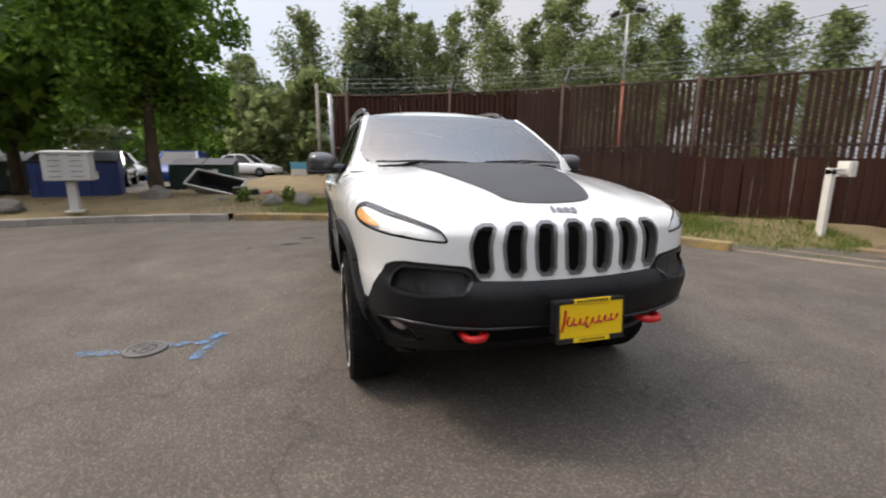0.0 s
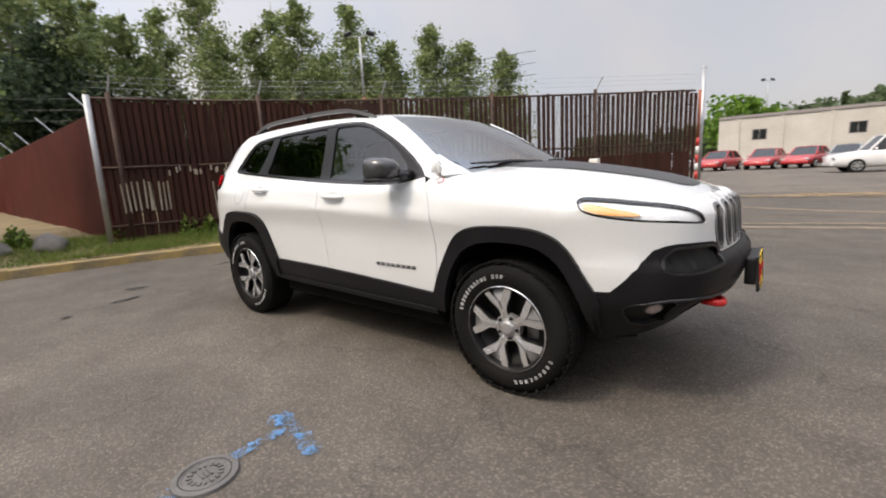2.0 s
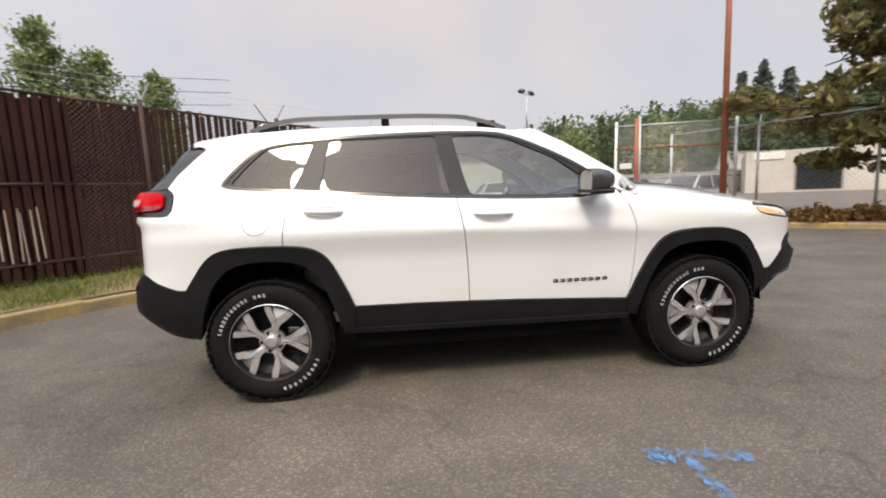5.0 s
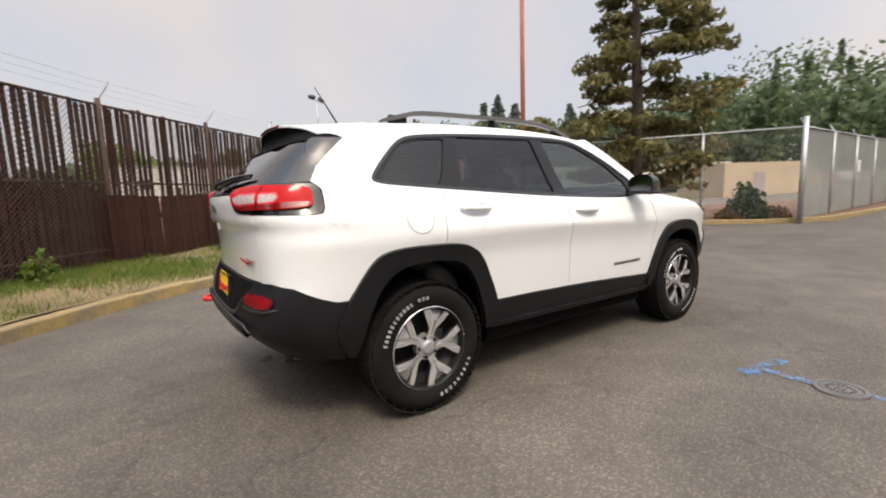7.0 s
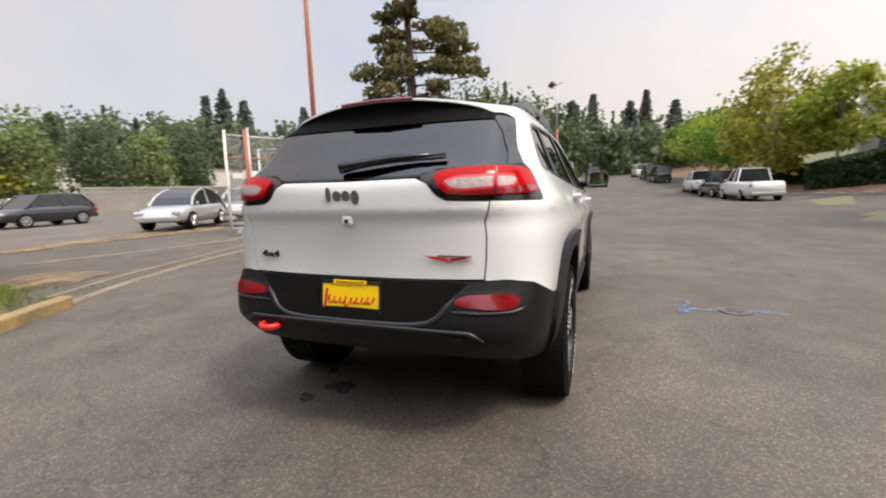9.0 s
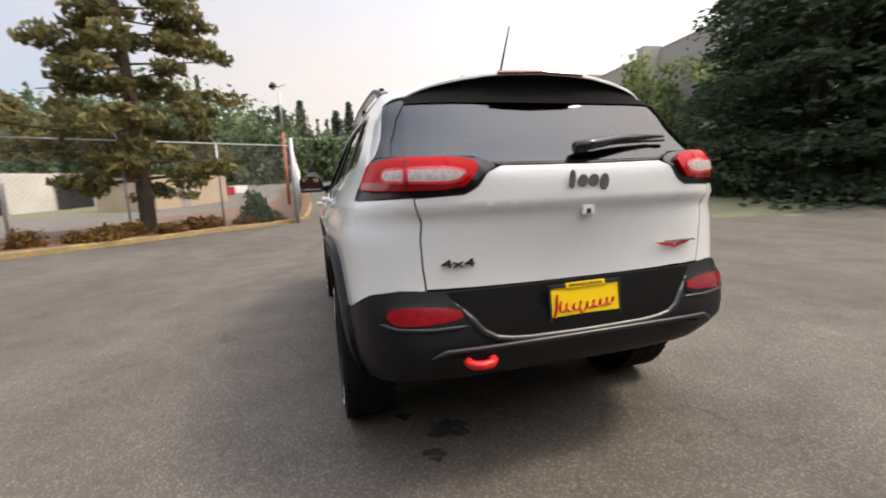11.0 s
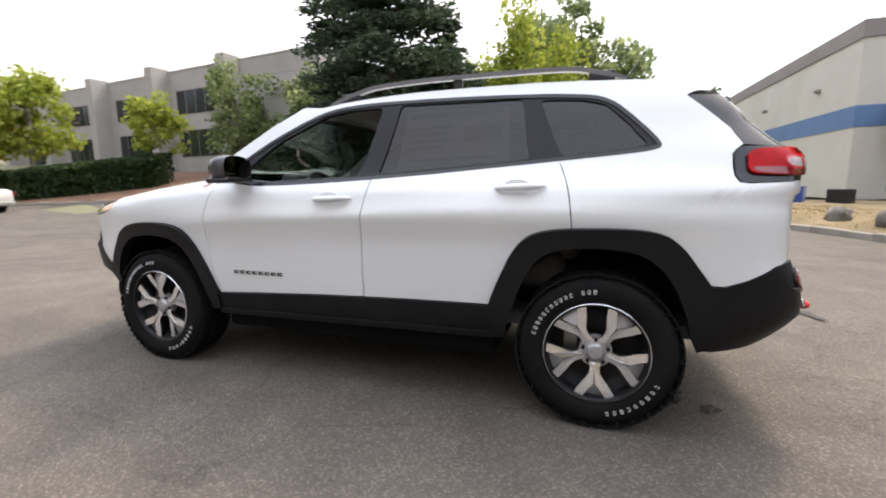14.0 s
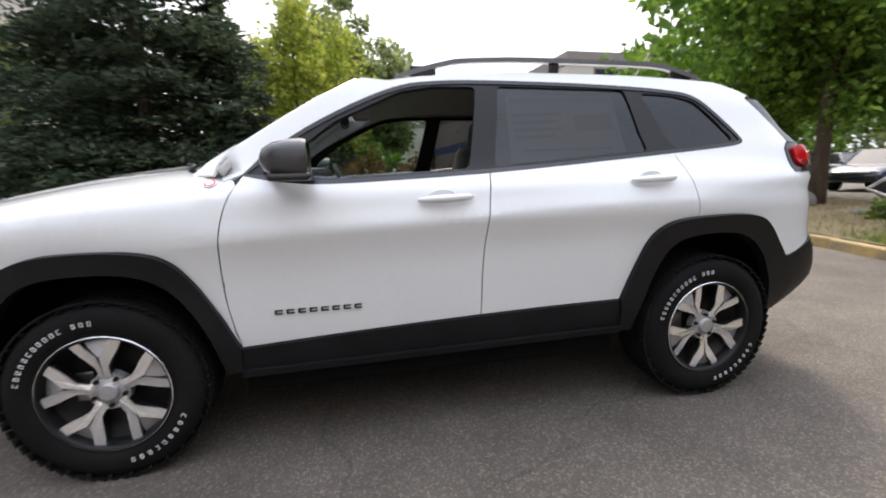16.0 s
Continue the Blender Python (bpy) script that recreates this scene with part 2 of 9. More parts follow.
M_SLAT = material("rust_brown_slat", (0.022, 0.010, 0.008), (0.066, 0.027, 0.018), 2.5, 0.75, bump=0.3, fine=30, spec=0.15, spread=0.35, stretch=(3, 3, 0.35))
M_REDFENCE = material("red_brown_panel", (0.060, 0.012, 0.008), (0.105, 0.022, 0.014), 1.0, 0.7, bump=0.2, spec=0.15, spread=0.12)
M_RAIL = material("brown_fence_steel", (0.035, 0.02, 0.014), (0.09, 0.05, 0.035), 4, 0.7, 0.2, bump=0.3)
M_GALV = material("galvanised_steel", (0.36, 0.37, 0.38), (0.52, 0.53, 0.54), 5, 0.5, 0.6, bump=0.15)
M_WIRE = material("weathered_wire", (0.16, 0.165, 0.165), (0.26, 0.265, 0.265), 5, 0.6, 0.4)
M_WHITEPOST = material("white_painted_steel", (0.62, 0.60, 0.55), (0.78, 0.76, 0.70), 4, 0.5, bump=0.1)
M_RUSTPOLE = material("rust_orange_paint", (0.28, 0.085, 0.045), (0.40, 0.13, 0.07), 2, 0.6, bump=0.2)
M_REDPAINT = material("red_reflective", (0.50, 0.03, 0.025), (0.62, 0.05, 0.04), 4, 0.4)
M_BARK = material("bark", (0.045, 0.032, 0.022), (0.13, 0.095, 0.065), 4, 0.95, bump=1.0, fine=25, stretch=(3, 3, 0.6))
M_PALEBARK = material("pale_bark", (0.20, 0.18, 0.15), (0.36, 0.33, 0.28), 4, 0.9, bump=0.6, fine=25, stretch=(3, 3, 0.6))
M_MAPLE = leafy("maple_leaf", (0.045, 0.10, 0.016), (0.22, 0.36, 0.05), (0.115, 0.22, 0.03))
M_POPLAR = leafy("poplar_leaf", (0.08, 0.12, 0.05), (0.34, 0.38, 0.17), (0.18, 0.23, 0.085))
M_PINE = leafy("pine_needles", (0.055, 0.058, 0.022), (0.27, 0.22, 0.09), (0.145, 0.135, 0.05))
M_FIR = leafy("fir_needles", (0.018, 0.030, 0.018), (0.085, 0.115, 0.062), (0.044, 0.068, 0.036))
M_YELLOWLEAF = leafy("yellow_green_leaf", (0.12, 0.16, 0.025), (0.50, 0.40, 0.08), (0.28, 0.28, 0.045))
M_BRIGHTLEAF = leafy("bright_green_leaf", (0.12, 0.18, 0.024), (0.46, 0.47, 0.09), (0.29, 0.35, 0.05))
# distance haze is mixed into these needles: paler and greyer than the near firs
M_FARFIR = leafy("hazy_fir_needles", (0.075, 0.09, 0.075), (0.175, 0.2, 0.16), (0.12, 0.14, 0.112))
M_GUTTER = material("worn_tan_gutter", (0.13, 0.105, 0.075), (0.25, 0.205, 0.15), 3, 0.95, bump=0.5, fine=35)
M_HEDGE = leafy("hedge_leaf", (0.012, 0.028, 0.010), (0.06, 0.10, 0.03), (0.03, 0.055, 0.018))
# greyed, low-contrast greens carry the haze of the far hillside
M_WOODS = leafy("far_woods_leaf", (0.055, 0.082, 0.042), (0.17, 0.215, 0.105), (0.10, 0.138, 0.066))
M_REDSHRUB = leafy("red_brown_shrub_leaf", (0.06, 0.035, 0.012), (0.30, 0.12, 0.045), (0.15, 0.10, 0.03))
M_GRASS = leafy("grass_blade", (0.06, 0.11, 0.015), (0.26, 0.26, 0.08), (0.13, 0.21, 0.032))
M_STRAW = leafy("straw_blade", (0.15, 0.11, 0.05), (0.36, 0.27, 0.14), (0.25, 0.19, 0.09))


# ---- building blocks ----
def thing(name, label, category, at=(0, 0, 0), turn=0.0, group="", kind=""):
    ob = new(name)
    ob.empty_display_size = 0.1
    ob.matrix_basis = pose(*at, 0, 0, turn)
    return tagged(ob, label, category, group, kind)


def part(name, bm, mat, parent=None, label="", smooth=False):
    """Links a bmesh as one mesh object, under a thing or a part."""
    me = bpy.data.meshes.new(name)
    bm.to_mesh(me)
    bm.free()
    if smooth:
        me.polygons.foreach_set("use_smooth", [True] * len(me.polygons))
    me.materials.append(mat)
    ob = new(name, me)
    ob.parent = parent
    if label:
        ob["label"] = label
    return ob


def mesh_part(name, verts, faces, mat, parent=None, label="", smooth=False):
    me = bpy.data.meshes.new(name)
    me.from_pydata([tuple(map(float, v)) for v in verts], [], [tuple(map(int, f)) for f in faces])
    if smooth:
        me.polygons.foreach_set("use_smooth", [True] * len(me.polygons))
    me.materials.append(mat)
    ob = new(name, me)
    ob.parent = parent
    if label:
        ob["label"] = label
    return ob


def box(bm, size, at=(0, 0, 0), turn=None, bevel=0.0):
    r = bmesh.ops.create_cube(bm, size=1.0, matrix=Matrix.LocRotScale(at, Euler([radians(a) for a in turn]) if turn else None, size))
    if bevel:
        es = list({e for v in r["verts"] for e in v.link_edges})
        bmesh.ops.bevel(bm, geom=es, offset=bevel, segments=2, affect="EDGES", profile=0.5)
    return bm


def rod(bm, a, b, r1, r2=None, seg=10):
    a, b = Vector(a), Vector(b)
    q = (b - a).to_track_quat("Z", "Y")
    bmesh.ops.create_cone(bm, cap_ends=True, segments=seg, radius1=r1, radius2=r1 if r2 is None else r2, depth=(b - a).length,
                          matrix=Matrix.Translation((a + b) / 2) @ q.to_matrix().to_4x4())
    return bm


def lathe(bm, profile, seg=32, axis="Z", at=(0, 0, 0)):
    """Turns (radius, height) pairs round an axis."""
    rings = []
    for r, h in profile:
        ring = []
        for k in range(seg):
            a = 2 * math.pi * k / seg
            p = (r * math.cos(a), r * math.sin(a), h)
            if axis == "Y":
                p = (p[0], p[2], p[1])
            ring.append(bm.verts.new((p[0] + at[0], p[1] + at[1], p[2] + at[2])))
        rings.append(ring)
    for r0, r1 in zip(rings, rings[1:]):
        for k in range(seg):
            bm.faces.new((r0[k], r0[(k + 1) % seg], r1[(k + 1) % seg], r1[k]))
    bmesh.ops.recalc_face_normals(bm, faces=bm.faces)
    return bm


def tube(bm, pts, r, seg=8):
    """A round bar along points, with a radius or one radius for each point."""
    pts = [Vector(p) for p in pts]
    rr = r if isinstance(r, (list, tuple)) else [r] * len(pts)
    rings = []
    for i, p in enumerate(pts):
        d = (pts[min(i + 1, len(pts) - 1)] - pts[max(i - 1, 0)]).normalized()
        u = d.cross(Vector((0, 0, 1)) if abs(d.z) < 0.95 else Vector((1, 0, 0))).normalized()
        w = d.cross(u)
        rings.append([bm.verts.new(p + rr[i] * (math.cos(2 * math.pi * k / seg) * u + math.sin(2 * math.pi * k / seg) * w)) for k in range(seg)])
    for a, b in zip(rings, rings[1:]):
        for k in range(seg):
            bm.faces.new((a[k], a[(k + 1) % seg], b[(k + 1) % seg], b[k]))
    bm.faces.new(rings[0][::-1])
    bm.faces.new(rings[-1])
    bmesh.ops.recalc_face_normals(bm, faces=bm.faces)
    return bm


def plate(bm, pts, z0, z1):
    """A flat slab from a plan outline between two heights."""
    lo = [bm.verts.new((x, y, z0)) for x, y in pts]
    hi = [bm.verts.new((x, y, z1)) for x, y in pts]
    bm.faces.new(hi)
    bm.faces.new(lo[::-1])
    for k in range(len(pts)):
        j = (k + 1) % len(pts)
        bm.faces.new((lo[k], lo[j], hi[j], hi[k]))
    bmesh.ops.recalc_face_normals(bm, faces=bm.faces)
    return bm


def leaf_cloud(centres, size, rng, spread=0.35, aspect=1.6, flat=0.0):
    """One folded leaf (two triangles) at each centre, turned at random; returns vertices and faces."""
    c = np.asarray(centres, dtype=float)
    n = len(c)
    a = rng.normal(size=(n, 3))
    a[:, 2] *= 1 - flat
    a /= np.linalg.norm(a, axis=1)[:, None] + 1e-9
    b = rng.normal(size=(n, 3))
    b -= (b * a).sum(1)[:, None] * a
    b /= np.linalg.norm(b, axis=1)[:, None] + 1e-9
    up = np.cross(a, b)
    s = size * (1 + spread * rng.normal(size=n)).clip(0.4, 1.9)[:, None]
    v = np.stack([c - a * s * aspect / 2, c + b * s / 2 + up * s * 0.12, c + a * s * aspect / 2, c - b * s / 2 + up * s * 0.12], 1).reshape(-1, 3)
    f = np.arange(n * 4).reshape(n, 4)
    return v, f


def smooth01(a, b, x):
    t = min(1.0, max(0.0, (x - a) / (b - a)))
    return t * t * (3 - 2 * t)


def rise(x, y):
    """Height of the terrain: level round the turning circle, climbing up the road and towards the buildings on the bank."""
    h = 0.062 * max(0.0, x - 36) if x > 36 else 0.0
    h = min(h, 9.0)
    h += 0.15 * min(18.0, max(0.0, -y - 10.5)) * smooth01(2, 11, x)
    return h


# ---- ground, road, kerbs and verges ----
def cut_grid(bm, xs, ys):
    for k, axis in ((0, xs), (1, ys)):
        for v in axis:
            co, no = [0, 0, 0], [0, 0, 0]
            co[k], no[k] = v, 1
            bmesh.ops.bisect_plane(bm, geom=bm.verts[:] + bm.edges[:] + bm.faces[:], plane_co=co, plane_no=no, dist=1e-5)


def sheet(name, pts, step, height, mat, label, kind="structure", skirt=0.0, smooth=True):
    """A plan outline cut into a grid and lifted to height(x, y); skirt: how far its rim reaches down."""
    bm = bmesh.new()
    bm.faces.new([bm.verts.new((x, y, 0)) for x, y in pts])
    bmesh.ops.triangulate(bm, faces=bm.faces[:])
    xs, ys = [p[0] for p in pts], [p[1] for p in pts]
    cut_grid(bm, np.arange(min(xs) + step, max(xs), step), np.arange(min(ys) + step, max(ys), step))
    if skirt:
        rim = [e for e in bm.edges if e.is_boundary]
        r = bmesh.ops.extrude_edge_only(bm, edges=rim)
        low = {v for v in r["geom"] if isinstance(v, bmesh.types.BMVert)}
        for v in bm.verts:
            v.co.z = height(v.co.x, v.co.y) - (skirt if v in low else 0)
    else:
        for v in bm.verts:
            v.co.z = height(v.co.x, v.co.y)
    bmesh.ops.recalc_face_normals(bm, faces=bm.faces)
    if sum(f.normal.z for f in bm.faces) < 0:
        bmesh.ops.reverse_faces(bm, faces=bm.faces)
    ob = part(name, bm, mat, smooth=False)
    return tagged(ob, label, "ground", kind=kind)


def ripple(x, y, s=0.8, a=0.05):
    return a * noise.noise((x * s, y * s, 3.1))


HUB = (3.6, -5.0)
KERB_ANGLES = (60, 108, 122, 135, 150, 165, 180, 205, 228, 255, 275, 296)
KERB_RADII = (12.0, 10.78, 10.72, 10.62, 10.5, 10.25, 10.25, 10.0, 10.2, 10.9, 11.0, 10.6)


def kerb_at(deg, out=0.0):
    r = float(np.interp(deg, KERB_ANGLES, KERB_RADII)) + out
    return (HUB[0] + r * math.cos(radians(deg)), HUB[1] + r * math.sin(radians(deg)))


def outside(x, y):
    """How far a point lies outside the kerb of the turning circle."""
    a = math.degrees(math.atan2(y - HUB[1], x - HUB[0])) % 360
    return math.hypot(x - HUB[0], y - HUB[1]) - float(np.interp(a, KERB_ANGLES, KERB_RADII))


# the wide ground to the horizon
gv, gf = [], []
GRING = (0, 8, 16, 24, 32, 40, 50, 62, 80, 110, 160, 260, 450, 900, 2200)
for r in GRING:
    for k in range(64):
        x, y = 5 + r * math.cos(k * math.pi / 32), r * math.sin(k * math.pi / 32)
        gv.append((x, y, rise(x, y) - 0.06 if r < 500 else 6))
for i in range(len(GRING) - 1):
    for k in range(64):
        gf.append((i * 64 + k, i * 64 + (k + 1) % 64, (i + 1) * 64 + (k + 1) % 64, (i + 1) * 64 + k))
tagged(mesh_part("ground", gv, gf, M_FARGROUND), "wide earth and grass ground reaching the horizon", "ground", kind="structure")

# asphalt: turning circle, driveway to the yard, road climbing away, drive to the office building
ROAD = [(-7.5, -18), (9.5, -18), (13, -22), (19, -22), (21, -13.4), (60, -9.0), (110, -4.5), (110, 4.5), (60, 2.6), (42, 1.2), (15, 1.2), (8, 8.5), (8, 14), (-2, 14), (-2, 7), (-7.5, 4)]
sheet("road", ROAD, 1.6, lambda x, y: rise(x, y) + 0.006 * noise.noise((x * 0.3, y * 0.3, 0)), M_ASPHALT, "worn grey asphalt turning circle and road with stains")
YARD = [(-32, 14.0), (-2, 14.0), (8, 14.0), (50, 14.0), (60, 70), (-45, 70)]
sheet("yard_pavement", YARD, 6.0, lambda x, y: 0.03 * smooth01(14, 20, y), M_ASPHALT_FAR, "sun-bleached asphalt yard where cars are parked")
LOT = [(15.5, 4.5), (40, 3.2), (110, 6.5), (110, 60), (50, 60), (50, 14.0), (9.5, 14.0), (9.5, 10.5)]
sheet("lower_lot", LOT, 6.0, lambda x, y: rise(x, y) + 0.05, M_ASPHALT_FAR, "grey asphalt lot behind the chain-link fence")
WESTLOT = [(-60, -40), (-11.5, -40), (-10.6, -12), (-11.4, -7.6), (-13.4, -4.0), (-24, -3.4), (-60, -3.4)]
sheet("west_lot", WESTLOT, 5.0, lambda x, y: 0.16, M_ASPHALT_FAR, "grey asphalt parking lot beyond the dry verge")


def verge_height(x, y):
    d = max(0.0, outside(x, y))
    end = smooth01(0.0, 1.2, -0.85 + (y - 5.46) * 0.38 - x) if y > 3.5 else 1.0
    return -0.03 * (1 - end) + end * 0.12 + end * 0.16 * smooth01(0.1, 2.2, d) + 0.05 * smooth01(0, 1, d) * noise.noise((x * 0.7, y * 0.7, 2)) + 0.02 * noise.noise((x * 3, y * 3, 5))


VERGE_W = [kerb_at(a, 0.14) for a in range(114, 297, 4)] + [(10.5, -20.5), (2, -22), (-11.5, -18), (-11.2, -9), (-11.6, -7.4), (-13.6, -4.2), (-30, -4.0), (-30, 2.5), (-8.5, 2.5), (-6.2, 5.6), (-3.2, 8.6), (-0.6, 9.9), (0.2, 9.8), (0.3, 8.4), (-0.35, 6.6)]
sheet("verge_west", VERGE_W, 0.5, verge_height, M_DRYGRASS, "dry straw-coloured grass verge behind the kerb")

GATE_KERB = [(6.9, 8.35), (8.6, 6.55), (10.2, 5.0), (11.6, 3.75), (12.7, 2.55), (13.6, 1.75), (15.2, 1.32), (20, 1.2), (28, 1.2), (36, 1.2), (42, 1.25), (50, 1.85), (60, 2.6)]
PLANTER = [(x + 0.08, y + 0.12) for x, y in GATE_KERB] + [(60, 5), (40, 4.4), (16.5, 4.6), (14.2, 7.6), (11.5, 10.5), (8, 10.8), (6.6, 9.6)]


def planter_height(x, y):
    return rise(x, y) + 0.13 + 0.05 * noise.noise((x * 0.8, y * 0.8, 7))


sheet("planting_bed", PLANTER, 0.8, planter_height, M_MULCH, "bark-mulched planting bed behind the yellow kerb")
ISLAND_KERB = [(90, -6.2), (70, -8.2), (50, -10.0), (38, -10.9), (28, -11.6), (22.5, -12.3), (19.2, -13.6), (17.8, -15.4), (17.9, -17.2), (19.4, -19.2)]
ISLAND = [(x, y - 0.12) for x, y in ISLAND_KERB] + [(24, -21.5), (40, -20), (90, -16)]


def island_height(x, y):
    return rise(x, y) + 0.14 + 0.35 * smooth01(12.5, 17, -y)


sheet("island_bed", ISLAND, 1.5, island_height, M_MULCH, "brown mulched bank with hedge and young trees")


def kerb_run(name, pts, label, mats, height=0.14, width=0.16, piece=0.9):
    """Kerb stones laid end to end along a plan line, their road side on the line."""
    line = [Vector((x, y, 0)) for x, y in pts]
    root = thing(name, label, "kerb", kind="structure")
    stock = {}
    for a, b in zip(line, line[1:]):
        n = max(1, round((b - a).length / piece))
        for k in range(n):
            p, q = a.lerp(b, k / n), a.lerp(b, (k + 1) / n)
            ln = round((q - p).length, 2)
            key = ln
            if key not in stock:
                bm = bmesh.new()
                box(bm, (ln + 0.03, width, height + 0.12), (0, 0, (height - 0.12) / 2), bevel=0.022)
                stock[key] = part("kerb_stone", bm, mats[0], root)
                ob = stock[key]
            else:
                ob = new("kerb_stone", stock[key].data)
                ob.parent = root
            mid = (p + q) / 2
            d = (q - p).normalized()
            side = Vector((d.y, -d.x, 0)) * (width / 2)
            ob.matrix_basis = pose(mid.x + side.x, mid.y + side.y, rise(mid.x, mid.y) + random.uniform(-0.012, 0.006), 0, random.uniform(-0.8, 0.8), math.degrees(math.atan2(d.y, d.x)) + random.uniform(-0.7, 0.7))
            if len(mats) > 1 and random.random() < 0.0:
                ob.data = ob.data
    return root


kerb_run("kerb_turning_circle", [kerb_at(a) for a in range(296, 167, -4)], "weathered grey-tan concrete kerb stones", [M_CONCRETE])
kerb_run("kerb_fence_strip", [kerb_at(a) for a in range(167, 114, -4)], "concrete kerb with worn yellow paint", [M_YELLOWKERB])
kerb_run("kerb_planting_bed", GATE_KERB[::-1], "concrete kerb with worn yellow paint at the bed", [M_YELLOWKERB])
kerb_run("kerb_island", ISLAND_KERB[::-1], "pale concrete kerb round the hedge bank", [M_CONCRETE], piece=1.6)


# concrete gutter across the driveway
for nm, line, w in (("gutter_strip", [(-3.6, 3.05), (-2.5, 3.75), (-1.5, 4.4), (-0.55, 4.95), (0.3, 5.4), (1.4, 5.8), (2.9, 6.25), (4.3, 6.55), (5.6, 7.2), (6.8, 8.3)], 0.15), ("gutter_strip", [(-0.75, 5.42), (-0.1, 5.72), (0.8, 6.1), (1.85, 6.42), (2.8, 6.72), (4.3, 7.1), (5.4, 7.75), (6.3, 8.6)], 0.10), ("gutter_strip", [(1.0, 9.45), (2.1, 9.1), (2.8, 8.85), (3.85, 8.66), (5.1, 8.45), (6.0, 8.75)], 0.14)):
    bm = bmesh.new()
    up = []
    for i, (x, y) in enumerate(line):
        a, b = Vector(line[max(0, i - 1)]), Vector(line[min(len(line) - 1, i + 1)])
        d = (b - a).normalized()
        up.append([bm.verts.new((x - d.y * s * w / 2, y + d.x * s * w / 2, z)) for s, z in ((-1, 0.004), (-0.92, 0.016), (0.92, 0.016), (1, 0.004))])
    for a, b in zip(up, up[1:]):
        for j in range(3):
            bm.faces.new((a[j], a[j + 1], b[j + 1], b[j]))
    bmesh.ops.recalc_face_normals(bm, faces=bm.faces)
    tagged(part(nm, bm, M_GUTTER), "worn tan gutter edge across the driveway", "gutter", kind="structure")


# painted survey mark, cover and stains on the asphalt
def blob(bm, cx, cy, rx, ry, z, turn=0.0, rough=0.25, seed=0, n=30):
    vs = []
    for k in range(n):
        a = 2 * math.pi * k / n
        f = 1 + rough * noise.noise((math.cos(a) * 1.7 + seed, math.sin(a) * 1.7, seed * 3.3)) * 1.6
        x, y = rx * f * math.cos(a), ry * f * math.sin(a)
        vs.append(bm.verts.new((cx + x * math.cos(turn) - y * math.sin(turn), cy + x * math.sin(turn) + y * math.cos(turn), z)))
    bm.faces.new(vs)


bm = bmesh.new()
for k, (x0, y0, x1, y1, w) in enumerate(((0.52, -1.76, 0.90, -1.83, 0.05), (0.64, -1.80, 0.64, -2.06, 0.035), (0.67, -2.33, 0.64, -2.57, 0.045))):
    m = 7
    for j in range(m):
        f = j / (m - 1)
        blob(bm, x0 + (x1 - x0) * f, y0 + (y1 - y0) * f, (0.5 + 0.0 * j) * math.hypot(x1 - x0, y1 - y0) / m * 1.25, w, 0.0125 + 0.0003 * (j % 2) + 0.0001 * k, math.atan2(y1 - y0, x1 - x0), 0.3, k * 9 + j)
blob(bm, 0.53, -1.76, 0.06, 0.07, 0.0131, 0, 0.4, 40)
tagged(part("survey_paint_mark", bm, M_BLUEPAINT), "sprayed blue T-shaped utility mark on the asphalt", "paint mark", kind="stuff")

cover = thing("utility_cover", "round dark cast-iron utility cover set in asphalt", "manhole cover", (0.66, -2.195, 0.0))
bm = bmesh.new()
lathe(bm, [(0.0001, 0.013), (0.088, 0.013), (0.09, 0.016), (0.098, 0.016), (0.1, 0.008), (0.103, 0.008), (0.105, 0.017), (0.128, 0.015), (0.132, 0.0)], 40)
part("frame", bm, M_IRON, cover, smooth=False)
bm = bmesh.new()
for k in range(16):
    a = k * math.pi / 8
    box(bm, (0.02, 0.012, 0.006), (0.062 * math.cos(a), 0.062 * math.sin(a), 0.016), (0, 0, math.degrees(a)))
for k in range(-1, 2):
    box(bm, (0.05, 0.008, 0.006), (0, k * 0.018, 0.016))
part("raised_pattern", bm, M_IRON, cover)

for k, (x, y, a, b, s) in enumerate(((-1.74, 0.44, 0.085, 0.10, 3), (-1.92, 0.55, 0.05, 0.055, 5), (-1.55, 0.62, 0.05, 0.03, 8), (-2.9, -2.0, 0.03, 0.05, 11), (-3.6, -1.2, 0.12, 0.05, 14), (-4.1, 0.2, 0.22, 0.06, 17), (-3.1, -1.45, 0.20, 0.035, 19))):
    bm = bmesh.new()
    blob(bm, x, y, a, b, 0.0095, 0.3 * k, 0.5, s, 36)
    tagged(part("oil_stain", bm, M_OIL), "dark oil stain soaked into the asphalt", "stain", "oil stains")

# tan dirt beside the gate
M_DIRT = worn_paint("tan_dirt", (0.22, 0.155, 0.085), 1.4, 0.36, 0.62)
for k, (x, y, a, b, turn, nm, m, lb, ct) in enumerate(((5.6, 12.9, 4.2, 1.0, 0.05, "dirt_patch", M_DIRT, "thin tan dirt washed over the driveway", "dirt"), (0.05, 6.9, 1.0, 0.6, 0.6, "dirt_patch", M_DIRT, "tan leaf litter at the kerb end", "dirt"))):
    bm = bmesh.new()
    blob(bm, x, y, a, b, 0.022 + 0.0004 * k, turn, 0.35, 50 + k, 48)
    tagged(part(nm, bm, m), lb, ct, kind="stuff")


# ---- brown slatted yard fence ----
FENCE = [(0.48, 9.36), (-1.3, 7.6), (-3.15, 5.65), (-5.1, 3.25), (-6.55, 0.95), (-7.1, -0.5)]
FENCE_TOP = 2.80


